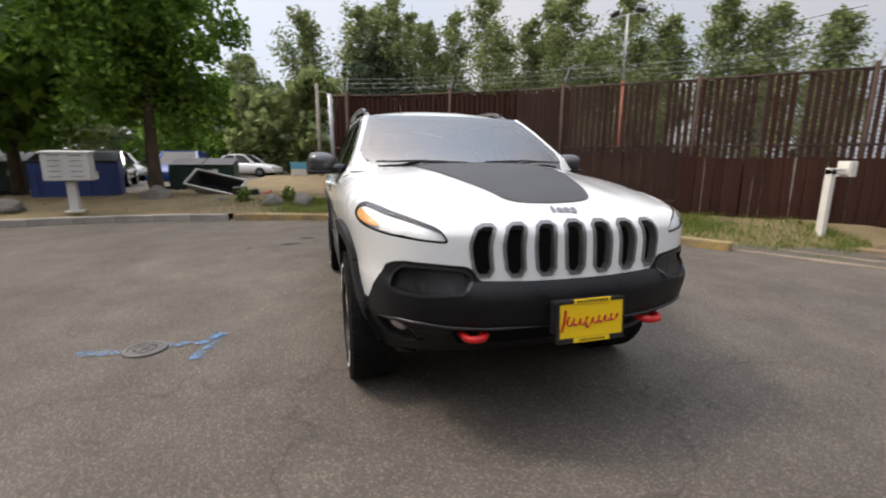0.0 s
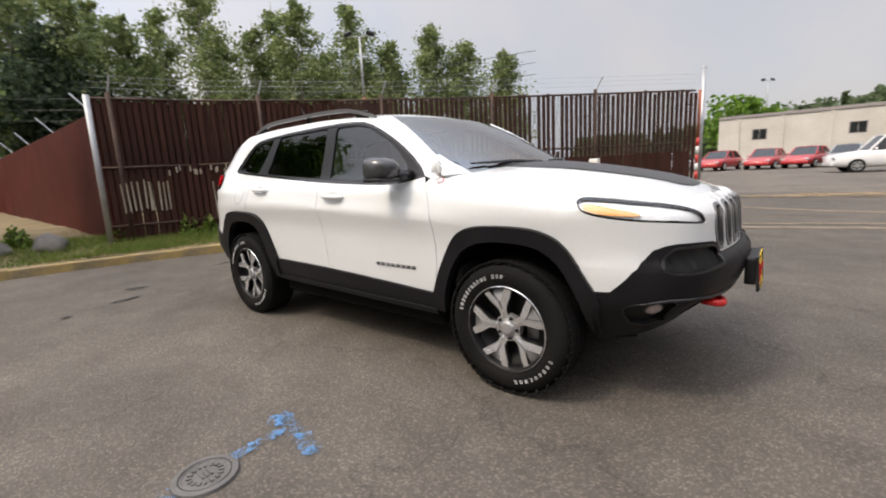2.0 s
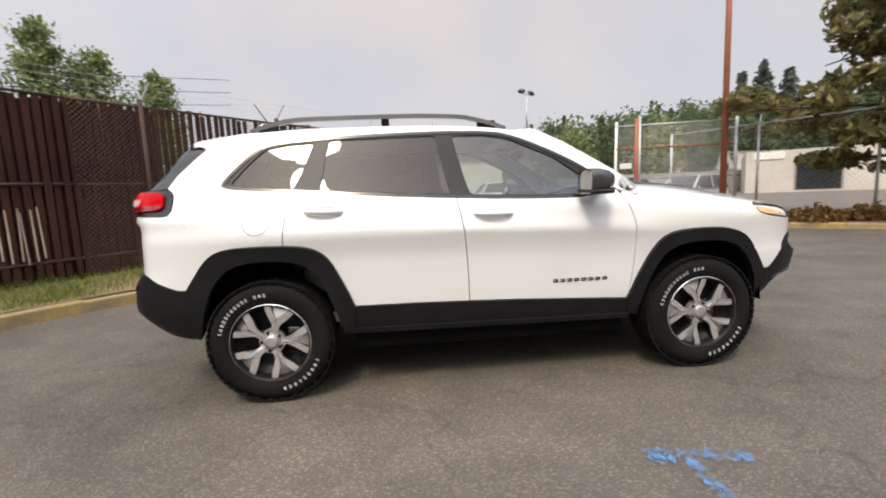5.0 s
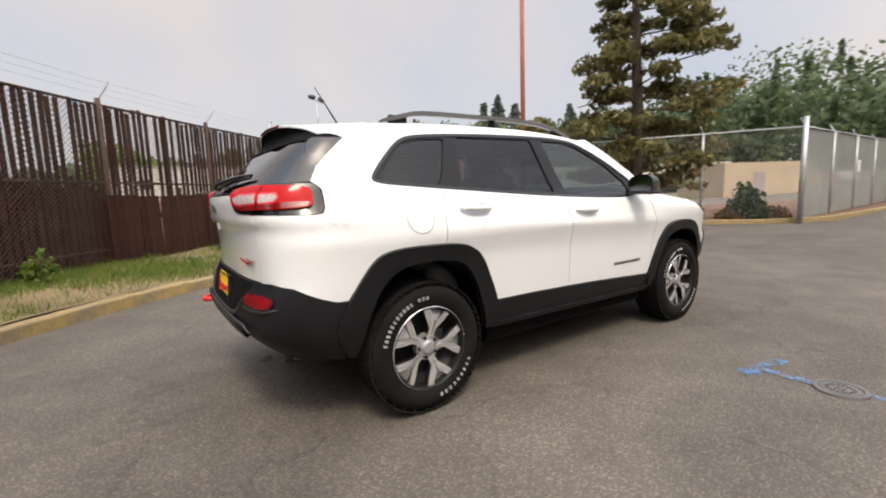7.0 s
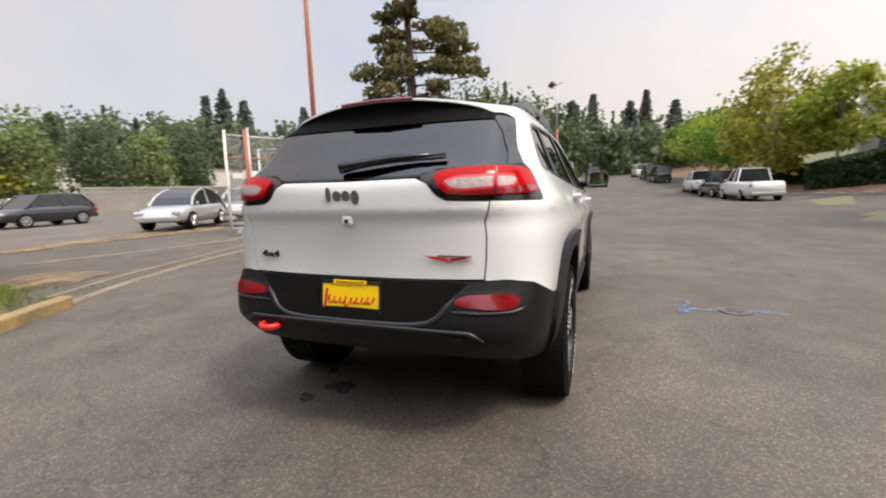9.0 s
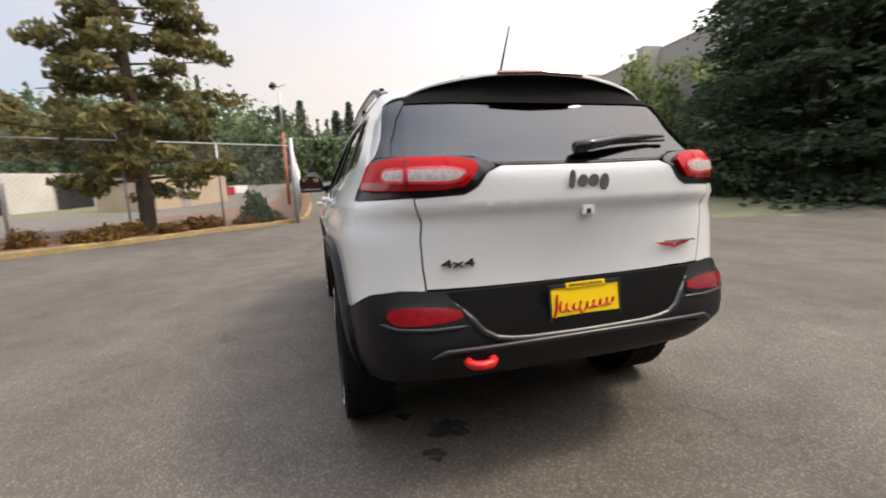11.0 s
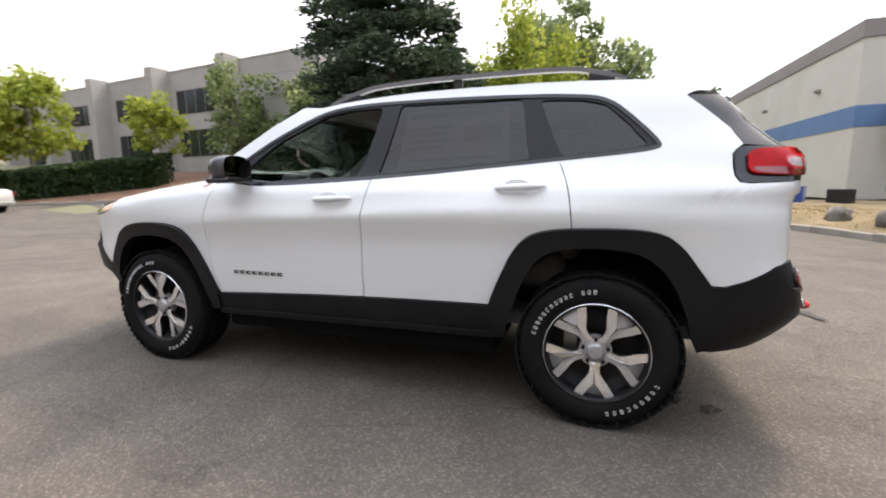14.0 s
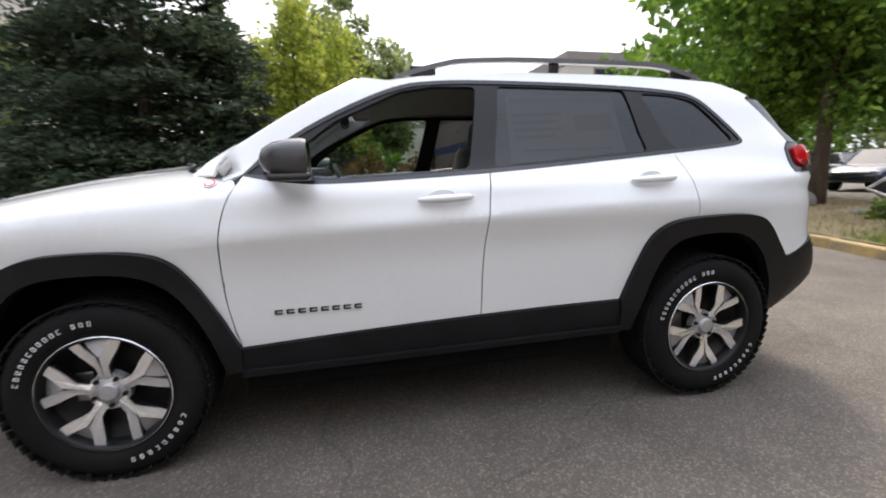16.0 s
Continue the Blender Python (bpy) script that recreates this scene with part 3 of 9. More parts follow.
def fence_path(pts, step):
    out, left = [], 0.0
    for a, b in zip(pts, pts[1:]):
        a, b = Vector(a), Vector(b)
        ln, d = (b - a).length, (b - a).normalized()
        s = left
        while s < ln:
            out.append((a + d * s, math.degrees(math.atan2(d.y, d.x))))
            s += step
        left = s - ln
    return out


yard_fence = thing("yard_fence", "tall rust-brown slatted chain-link fence with barbed-wire arms", "fence", kind="structure")
slat_meshes = []
for k in range(8):
    bm = bmesh.new()
    h = (FENCE_TOP - 0.2) + (0.0, 0.03, 0.06, 0.02, 0.045, -0.95, -1.22, -1.1)[k]
    box(bm, (0.074, 0.012, h), (0, 0, 0.2 + h / 2 - 0.1), (0, (0.0, 0.3, -0.25, 0.15, -0.4, 0.5, -0.3, 0.2)[k], 0))
    for v in bm.verts:
        v.co.y += 0.012 * math.sin(v.co.z * 3 + k)
    slat_meshes.append(part("slat", bm, M_SLAT, yard_fence))
rs = random.Random(4)
for i, (p, a) in enumerate(fence_path(FENCE, 0.112)):
    k = rs.randrange(5) if rs.random() > 0.04 * smooth01(-5.2, -4.2, p.x) else 5 + rs.randrange(3)
    if rs.random() < 0.015:
        continue
    o = slat_meshes[k] if slat_meshes[k].get("used") is None else new("slat", slat_meshes[k].data)
    slat_meshes[k]["used"] = 1
    o.parent = yard_fence
    n = Vector((-math.sin(radians(a)), math.cos(radians(a)), 0))
    off = rs.uniform(-0.006, 0.006)
    o.matrix_basis = pose(p.x + n.x * off, p.y + n.y * off, rs.uniform(-0.03, 0.03), rs.uniform(-0.4, 0.4), 0, a + rs.uniform(-5, 5))
# a second, denser row of slats woven behind the solid stretch
back_fence = [(x - 0.05, y + 0.035) for x, y in FENCE[1:]]
for i, (p, a) in enumerate(fence_path(back_fence, 0.075)):
    if p.x > -2.9:
        continue
    o = new("slat", slat_meshes[rs.randrange(5) if p.x < -4.4 else 6 + rs.randrange(2)].data)
    o.parent = yard_fence
    o.matrix_basis = pose(p.x, p.y, rs.uniform(-0.05, 0.0), 0, 0, a + rs.uniform(-6, 6))
for o in slat_meshes:
    if "used" in o:
        del o["used"]
    else:
        bpy.data.objects.remove(o)
# solid boards wired on low down near the gate end
low = [(0.35, 9.15), (-1.25, 7.55), (-3.05, 5.6)]
for i, (p, a) in enumerate(fence_path(low, 0.15)):
    h = 1.22 + 0.03 * noise.noise((i * 0.11, 0, 0)) + rs.uniform(-0.015, 0.015)
    bm = bmesh.new()
    box(bm, (0.142, 0.018, h), (0, 0, h / 2 + 0.12), bevel=0.004)
    o = part("board", bm, M_SLAT, yard_fence)
    n = Vector((math.sin(radians(a)), -math.cos(radians(a)), 0)) * 0.06
    o.matrix_basis = pose(p.x - n.x, p.y - n.y, 0, rs.uniform(-1, 1), rs.uniform(-1.3, 1.3), a)
# weathered pale slats and broken tips where the brown cladding has gone; their paleness also paints in sunlit tips and
# bright gaps
M_PALESLAT = material("weathered_sunlit_slat", (0.22, 0.17, 0.11), (0.46, 0.41, 0.34), 3, 0.9, bump=0.3, fine=30, spread=0.4, stretch=(3, 3, 0.4))
for path, step, z0, z1, wide in (([(-5.95, 1.90), (-6.55, 0.95), (-6.72, 0.50)], 0.088, 1.42, 1.52, 0.03), ([(-5.35, 2.85), (-6.45, 1.11)], 0.088, 0.55, 1.24, 0.022), ([(-6.76, 0.40), (-7.02, -0.30)], 0.075, 0.75, 1.28, 0.025)):
    bm = bmesh.new()
    box(bm, (wide, 0.008, z1 - z0), (0, 0, (z0 + z1) / 2), bevel=0.002)
    first = part("worn_slat", bm, M_PALESLAT, yard_fence)
    for i, (p, a) in enumerate(fence_path(path, step)):
        o = first if i == 0 else new("worn_slat", first.data)
        o.parent = yard_fence
        n = Vector((-math.sin(radians(a)), math.cos(radians(a)), 0))
        n = n if n.x > 0 else -n
        o.matrix_basis = pose(p.x + n.x * 0.035, p.y + n.y * 0.035, rs.uniform(-0.06, 0.05), rs.uniform(-1, 1), rs.uniform(-2, 2), a)
# posts, arms, rails and wires
for i, (p, a) in enumerate(fence_path(FENCE, 2.45)):
    if i == 0:
        continue
    bm = bmesh.new()
    rod(bm, (p.x, p.y, 0.0), (p.x, p.y, FENCE_TOP + 0.04), 0.04)
    part("post", bm, M_RAIL, yard_fence, smooth=True)
    bm = bmesh.new()
    rod(bm, (p.x, p.y, FENCE_TOP), (p.x + 0.16, p.y + 0.02, FENCE_TOP + 0.3), 0.016, seg=6)
    part("barbed_wire_arm", bm, M_GALV, yard_fence)
for z in (0.5, 1.55, FENCE_TOP - 0.06):
    for a, b in zip(FENCE, FENCE[1:]):
        bm = bmesh.new()
        rod(bm, (*a, z), (*b, z), 0.022, seg=8)
        part("rail", bm, M_RAIL, yard_fence, smooth=True)
for j in range(3):
    bm = bmesh.new()
    tube(bm, [(x + 0.04 + 0.05 * j, y, FENCE_TOP + 0.1 + 0.09 * j + 0.01 * (i % 2)) for i, (x, y) in enumerate(FENCE)], 0.0022, 4)
    part("barbed_wire", bm, M_GALV, yard_fence)
# chain-link diamonds seen between the slats near the gate end
bm = bmesh.new()
for (a, b) in zip(FENCE[:3], FENCE[1:4]):
    a, b = Vector((*a, 0)), Vector((*b, 0))
    d, ln = (b - a).normalized(), (b - a).length
    nn = Vector((-d.y, d.x, 0)) * 0.02
    H = FENCE_TOP - 0.25
    for sgn in (1, -1):
        s = -H
        while s < ln:
            s0, s1 = max(0, s), min(ln, s + H)
            z0, z1 = (s0 - s), (s1 - s)
            if sgn < 0:
                z0, z1 = H - z0, H - z1
            p, q = a + d * s0 + nn + Vector((0, 0, 0.2 + z0)), a + d * s1 + nn + Vector((0, 0, 0.2 + z1))
            rod(bm, p, q, 0.0042, seg=3)
            s += 0.07
tagged(part("chain_link_mesh", bm, M_RAIL, yard_fence), kind="stuff")

# corner post and the red-brown wing
bm = bmesh.new()
rod(bm, (-7.02, -0.56, 0.1), (-6.62, -0.62, 2.72), 0.045, seg=12)
tagged(part("fence_corner_post", bm, M_GALV, smooth=True), "leaning galvanised steel corner post of the fence", "post")
wing = thing("wing_fence", "red-brown painted panel fence running away from the corner", "fence", kind="structure")
for i in range(11):
    x = -7.1 - i * 1.85
    bm = bmesh.new()
    box(bm, (1.84, 0.03, 2.35), (x - 0.92, -0.42 + 0.05 * i, 0.15 + 1.175), (0, 0, -1.5), bevel=0.006)
    for j in range(7):
        box(bm, (0.04, 0.02, 2.3), (x - 0.2 - j * 0.25, -0.447 + 0.05 * i + j * 0.0065, 0.15 + 1.175), (0, 0, -1.5))
    part("panel", bm, M_REDFENCE, wing)
    if i % 2 == 0:
        bm = bmesh.new()
        rod(bm, (x - 0.05, -0.36 + 0.05 * i, 2.4), (x - 0.35, -0.65 + 0.05 * i, 2.85), 0.015, seg=6)
        part("barbed_wire_arm", bm, M_GALV, wing)

# gate end of the fence: tall pipe, red and white marker
bm = bmesh.new()
rod(bm, (0.58, 9.75, 0.0), (0.58, 9.75, 3.28), 0.045, seg=14)
lathe(bm, [(0.05, 3.27), (0.05, 3.3), (0.001, 3.33)], 14, at=(0.58, 9.75, 0))
tagged(part("gate_pipe_post", bm, M_GALV, smooth=True), "tall galvanised pipe post at the end of the brown fence", "post")
marker = thing("striped_marker_post", "red and white banded marker post at the gate", "post", (0.56, 9.48, 0))
for k in range(8):
    bm = bmesh.new()
    rod(bm, (0, 0, 0.05 + k * 0.2), (0, 0, 0.25 + k * 0.2), 0.038, seg=12)
    part("band", bm, M_REDPAINT if k % 2 else M_WHITEPOST, marker, "red band" if k % 2 else "white band", smooth=True)
bm = bmesh.new()
rod(bm, (0, 0, 1.65), (0, 0, 2.75), 0.035, seg=12)
part("pipe", bm, M_RUSTPOLE, marker, smooth=True)

# card reader on a bent white post
reader = thing("card_reader_post", "white bent steel post carrying a small card reader box", "post", (-1.02, 6.62, 0.1))
bm = bmesh.new()
box(bm, (0.1, 0.1, 1.06), (0, 0, 0.53), bevel=0.008)
part("upright", bm, M_WHITEPOST, reader)
bm = bmesh.new()
box(bm, (0.1, 0.34, 0.1), (0, 0.12, 1.02), bevel=0.008)
part("arm", bm, M_WHITEPOST, reader)
bm = bmesh.new()
box(bm, (0.2, 0.14, 0.24), (0, 0.34, 1.06), bevel=0.012)
box(bm, (0.16, 0.02, 0.17), (0.0, 0.34 - 0.075, 1.07))
part("reader_box", bm, M_WHITEPOST, reader, "pale grey card reader box")


# ---- the white sport utility vehicle: body surface ----
M_PAINT = material("white_car_paint", (0.685, 0.70, 0.70), (0.72, 0.735, 0.735), 2, 0.3, coat=1.0, fine=40)
M_CLAD = material("charcoal_cladding", (0.007, 0.007, 0.008), (0.013, 0.013, 0.0145), 6, 0.44, bump=0.08, fine=400, spec=0.2)
M_GLOSSBLACK = material("gloss_black_trim", (0.008, 0.008, 0.009), (0.012, 0.012, 0.013), 4, 0.18)
M_PILLAR = material("satin_black_pillar", (0.011, 0.011, 0.012), (0.015, 0.015, 0.017), 4, 0.38, spec=0.24)
M_SATINFIN = material("satin_charcoal_fin", (0.02, 0.02, 0.022), (0.03, 0.03, 0.032), 6, 0.28, spec=0.5)
M_MIRRORCAP = material("gloss_charcoal_cap", (0.035, 0.036, 0.039), (0.05, 0.051, 0.054), 5, 0.22, spec=0.6)
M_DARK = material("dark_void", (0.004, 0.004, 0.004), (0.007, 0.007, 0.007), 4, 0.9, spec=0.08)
M_RUBBER = material("tyre_rubber", (0.006, 0.006, 0.006), (0.013, 0.0125, 0.012), 5, 0.8, bump=0.2, fine=120, spec=0.12)
M_CHROME = material("polished_alloy", (0.80, 0.81, 0.83), (0.88, 0.89, 0.91), 4, 0.17, 0.85)
M_DARKALLOY = material("black_alloy_pocket", (0.007, 0.007, 0.0075), (0.011, 0.011, 0.0115), 4, 0.45, spec=0.25)
M_GREYALLOY = material("grey_alloy_web", (0.36, 0.36, 0.365), (0.50, 0.50, 0.505), 9, 0.38, 0.6)
M_BEZEL = material("grey_grille_bezel", (0.17, 0.17, 0.175), (0.24, 0.24, 0.245), 8, 0.34, 0.6)
M_RAILGREY = material("grey_roof_rail", (0.15, 0.15, 0.155), (0.20, 0.20, 0.205), 6, 0.38, 0.4)
M_REDHOOK = material("red_tow_hook", (0.55, 0.012, 0.012), (0.62, 0.02, 0.02), 5, 0.35)
M_DECAL = material("matte_black_decal", (0.036, 0.037, 0.039), (0.048, 0.049, 0.051), 5, 0.5, fine=200, spec=0.4)
M_REDLENS = material("red_lamp_lens", (0.34, 0.002, 0.004), (0.46, 0.004, 0.007), 14, 0.12, coat=0.0, spec=0.16)
M_DEEPRED = material("deep_red_reflector", (0.16, 0.004, 0.008), (0.24, 0.008, 0.012), 30, 0.15, coat=1.0)
M_PINKLENS = material("bright_red_light_guide", (0.52, 0.02, 0.035), (0.64, 0.05, 0.06), 40, 0.15, coat=0.6)
M_CLEARLENS = material("clear_lamp_insert", (0.40, 0.40, 0.41), (0.62, 0.61, 0.60), 45, 0.22, 0.3, coat=0.6)
M_REVERSE = material("grey_reversing_lens", (0.36, 0.29, 0.29), (0.54, 0.47, 0.46), 60, 0.35, coat=0.2)
M_LAMPBACK = material("bright_lamp_reflector", (0.72, 0.72, 0.72), (0.95, 0.95, 0.94), 22, 0.3, 0.1)
M_SEAL = material("grey_seam_seal", (0.05, 0.05, 0.052), (0.07, 0.07, 0.072), 6, 0.7)
M_AMBER = material("amber_lamp", (0.84, 0.38, 0.11), (0.92, 0.50, 0.22), 15, 0.2, coat=1.0)
M_YELLOW = material("yellow_plate", (0.80, 0.52, 0.01), (0.86, 0.58, 0.015), 5, 0.4)
M_REDINK = material("red_plate_script", (0.45, 0.01, 0.01), (0.52, 0.015, 0.015), 5, 0.5)
M_BLACKINK = material("black_ink", (0.01, 0.01, 0.01), (0.015, 0.015, 0.015), 5, 0.5)
M_WHITELETTER = material("white_tyre_lettering", (0.70, 0.70, 0.69), (0.82, 0.82, 0.80), 20, 0.6)
M_STEEL = material("brake_steel", (0.20, 0.20, 0.20), (0.32, 0.31, 0.30), 10, 0.4, 0.9)
M_CLOTH = material("grey_seat_leather", (0.09, 0.087, 0.083), (0.13, 0.126, 0.12), 6, 0.55, bump=0.15)
M_LINING = material("pale_headlining", (0.42, 0.41, 0.38), (0.48, 0.47, 0.44), 6, 0.9)
M_DASH = material("dark_dashboard", (0.055, 0.055, 0.057), (0.085, 0.085, 0.088), 6, 0.6)
M_PAPER = material("window_sticker_paper", (0.40, 0.41, 0.40), (0.46, 0.47, 0.46), 6, 0.7)
M_STICKERINK = material("faded_sticker_ink", (0.22, 0.23, 0.23), (0.26, 0.27, 0.27), 6, 0.7)
G_CLEAR = glass("clear_glass", (0.36, 0.44, 0.40), 0.0, 1.9)
G_COVER = glass("clear_lamp_cover", (0.95, 0.96, 0.97), 0.0, 1.4)
G_SCREEN = glass("windscreen_glass", (0.46, 0.57, 0.52), 0.0, 3.2)
G_PRIVACY = glass("privacy_glass", (0.085, 0.085, 0.09), 0.0, 1.6)
G_REAR = glass("dark_rear_glass", (0.05, 0.052, 0.058), 0.0, 1.85)
M_MIRROR = material("mirror_silver", (0.85, 0.86, 0.87), (0.88, 0.89, 0.9), 3, 0.02, 1.0)


PANE_GLASS = [G_CLEAR, G_COVER, G_PRIVACY]


def curve(xs, ys):
    """A smooth curve through points (cubic, with no overshoot)."""
    x, y = np.asarray(xs, float), np.asarray(ys, float)
    h, d = np.diff(x), np.diff(y) / np.diff(x)
    m = np.zeros(len(x))
    m[0], m[-1] = d[0], d[-1]
    for i in range(1, len(x) - 1):
        m[i] = 0 if d[i - 1] * d[i] <= 0 else 2 * d[i - 1] * d[i] / (d[i - 1] + d[i])

    def f(v):
        i = int(min(max(np.searchsorted(x, v) - 1, 0), len(x) - 2))
        t = min(1.0, max(0.0, (v - x[i]) / h[i]))
        return float(y[i] * (1 + 2 * t) * (1 - t) ** 2 + h[i] * m[i] * t * (1 - t) ** 2 + y[i + 1] * t * t * (3 - 2 * t) + h[i] * m[i + 1] * t * t * (t - 1))
    return f


nose = curve((0.36, 0.44, 0.50, 0.545, 0.58, 0.63, 0.70, 0.745, 0.775, 0.85, 0.95, 1.02, 1.08, 1.2), (2.06, 2.13, 2.195, 2.245, 2.305, 2.325, 2.34, 2.33, 2.292, 2.285, 2.275, 2.252, 2.212, 2.135))
tail = curve((0.36, 0.46, 0.53, 0.59, 0.66, 0.74, 0.81, 0.9, 1.0, 1.06, 1.084, 1.096, 1.12, 1.17, 1.22, 1.26, 1.30, 1.36, 1.45, 1.55, 1.66), (2.04, 2.15, 2.215, 2.25, 2.235, 2.21, 2.185, 2.192, 2.208, 2.220, 2.228, 2.243, 2.247, 2.248, 2.243, 2.222, 2.17, 2.09, 1.995, 1.885, 1.76))
half_width = curve((0.3, 0.42, 0.52, 0.62, 0.75, 0.87, 0.95, 0.985, 1.01, 1.06, 1.11, 1.16, 1.215, 1.31, 1.4, 1.5, 1.58, 1.66), (0.82, 0.855, 0.876, 0.884, 0.892, 0.902, 0.914, 0.919, 0.917, 0.908, 0.893, 0.862, 0.824, 0.777, 0.737, 0.694, 0.657, 0.615))
# plan outline of the body: share of the nose or tail reach, share of the half width
PLAN_X = (1, 0.997, 0.988, 0.972, 0.95, 0.915, 0.865, 0.80, 0.72, 0.6, 0.45, 0.2, 0, -0.3, -0.55, -0.7, -0.79, -0.86, -0.915, -0.95, -0.972, -0.988, -0.997, -1)
PLAN_Y = (0, 0.2, 0.4, 0.575, 0.715, 0.815, 0.888, 0.938, 0.968, 0.988, 0.997, 1, 1, 1, 0.995, 0.982, 0.963, 0.932, 0.875, 0.79, 0.675, 0.48, 0.24, 0)
_t = np.linspace(0, len(PLAN_X) - 1, 1200)
_fx, _fy = curve(range(len(PLAN_X)), PLAN_X), curve(range(len(PLAN_Y)), PLAN_Y)
_px, _py = np.array([_fx(v) for v in _t]), np.array([_fy(v) for v in _t])
# no kink on the centre line
_n = len(PLAN_X) - 1
_px = np.where(_t < 1, 1 - 0.003 * _t ** 2, np.where(_t > _n - 1, -1 + 0.003 * (_n - _t) ** 2, _px))
_s = np.concatenate([[0], np.cumsum(np.hypot(np.diff(_px) * 2.22, np.diff(_py) * 0.9))])
S_END = float(_s[-1])
_top = int(np.argmax(_py))
hood_mid = curve((0.7, 1.03, 1.43, 1.8, 2.0, 2.1, 2.17, 2.23, 2.3), (1.28, 1.248, 1.202, 1.137, 1.092, 1.062, 1.036, 1.006, 0.95))
roof_mid = curve((-2.1, -1.9, -1.7, -1.4, -1.0, -0.5, -0.1, 0.15, 0.3, 0.45), (1.62, 1.645, 1.662, 1.682, 1.699, 1.702, 1.687, 1.66, 1.63, 1.58))
# how square the tail corners are at each height: the bumper and the upper cabin are boxier than the lamps
tail_square = curve((0.36, 0.55, 0.70, 0.88, 1.0, 1.08, 1.15, 1.22, 1.3, 1.4, 1.53, 1.66), (0.8, 0.64, 0.55, 0.70, 0.92, 1.06, 1.05, 0.86, 0.66, 0.56, 0.35, 0.35))


def hood_z(x, y):
    return hood_mid(x) - 0.105 * (abs(y) / 0.9) ** 2.6 + 0.012 * smooth01(0.46, 0.36, abs(y)) * smooth01(2.15, 1.9, x)


def roof_z(x, y):
    return roof_mid(x) - 0.06 * (abs(y) / 0.64) ** 2.4


def plan(s):
    """Unit plan point for a run s round the body: 0 at the nose, S_END at the tail on the left side, on past the tail to the right."""
    sg = 1
    if s < 0:
        sg, s = -1, -s
    elif s > S_END:
        sg, s = -1, 2 * S_END - s
    return float(np.interp(s, _s, _px)), sg * float(np.interp(s, _s, _py))


def shell(s, z):
    cx, cy = plan(s)
    if cx > -0.4:
        return cx * (nose(z) if cx > 0 else tail(z)), cy * half_width(z)
    return cx * tail(z), cy * max(abs(cy), 0.12) ** (tail_square(z) - 1) * half_width(z)


def plan_normal(s, z):
    a, b = shell(s - 0.01, z), shell(s + 0.01, z)
    d = Vector((b[0] - a[0], b[1] - a[1], 0)).normalized()
    return Vector((d.y, -d.x, 0))


ROLL = 0.085
_ss = np.linspace(0, 2.0, 104)
_zt = []
for _v in _ss:
    _z = 1.1
    for _k in range(25):
        _p, _n = shell(_v, _z), plan_normal(_v, _z)
        _z = 0.5 * _z + 0.5 * hood_z(_p[0] - _n.x * ROLL, _p[1] - _n.y * ROLL)
    _zt.append(_z)


def hood_edge(s):
    return float(np.interp(abs(s), _ss, _zt))


def skin(s, z):
    """The body's outer surface."""
    x, y = shell(s, z)
    if abs(s) < 2.0 and x > 0.7:
        k = (z - hood_edge(s) + ROLL) / ROLL
        if k > 0:
            n = plan_normal(s, z)
            o = ROLL * (1 - math.sqrt(max(0.0, 1 - min(k, 1.0) ** 2))) * (smooth01(0.72, 1.0, x) if abs(s) < 1.75 else smooth01(0.80, 0.90, x) * (1 - smooth01(1.05, 1.7, k)))
            x, y = x - n.x * o, y - n.y * o
    # the crease along the doors
    if -1.75 < x < 1.5 and 0.70 < z < 1.14:
        d = z - (0.943 + 0.049 * (0.884 - max(x, -0.75)))
        k = (max(0.0, 1 + d / 0.17) ** 1.3 if d < 0 else max(0.0, 1 - d / 0.085) ** 1.5) * smooth01(1.5, 0.8, x) * smooth01(-1.75, -0.9, x)
        y += math.copysign(0.016 * k, y)
    # the shoulder below the tail lamps
    if x < -1.3 and 0.8 < z < 1.1:
        y -= math.copysign(0.007 * smooth01(1.10, 1.062, z) * smooth01(0.80, 0.98, z) * smooth01(-1.3, -1.85, x), y)
    return Vector((x, y, z))


def skin_normal(s, z):
    n = (skin(s + 0.004, z) - skin(s - 0.004, z)).cross(skin(s, z + 0.004) - skin(s, z - 0.004)).normalized()
    x, y = shell(s, z)
    return n if n.x * x + n.y * y > 0 else -n


def X(x, z):
    """Run s of the point of the left side that lies at x, at height z."""
    c = x / nose(z) if x > 0 else x / tail(z)
    return float(np.interp(-c, -_px, _s)), z


def Y(y, z):
    return math.copysign(float(np.interp(abs(y) / half_width(z), _py[:_top], _s[:_top])), y), z


def R(y, z):
    k, p = abs(y) / half_width(z), tail_square(z)
    k = k / 0.12 ** (p - 1) if k < 0.12 ** p else k ** (1 / p)
    s = float(np.interp(k, _py[_top:][::-1], _s[_top:][::-1]))
    return (s if y >= 0 else 2 * S_END - s), z


def soften(pts, n=2, keep=()):
    """Rounds the corners of an outline, but for those in keep."""
    for _ in range(n):
        out, marks = [], []
        for i, p in enumerate(pts):
            a, b = pts[i - 1], pts[(i + 1) % len(pts)]
            if i in keep:
                marks.append(len(out))
                out.append(p)
            else:
                out += [tuple(p[j] * 0.75 + a[j] * 0.25 for j in (0, 1)), tuple(p[j] * 0.75 + b[j] * 0.25 for j in (0, 1))]
        pts, keep = out, marks
    return pts


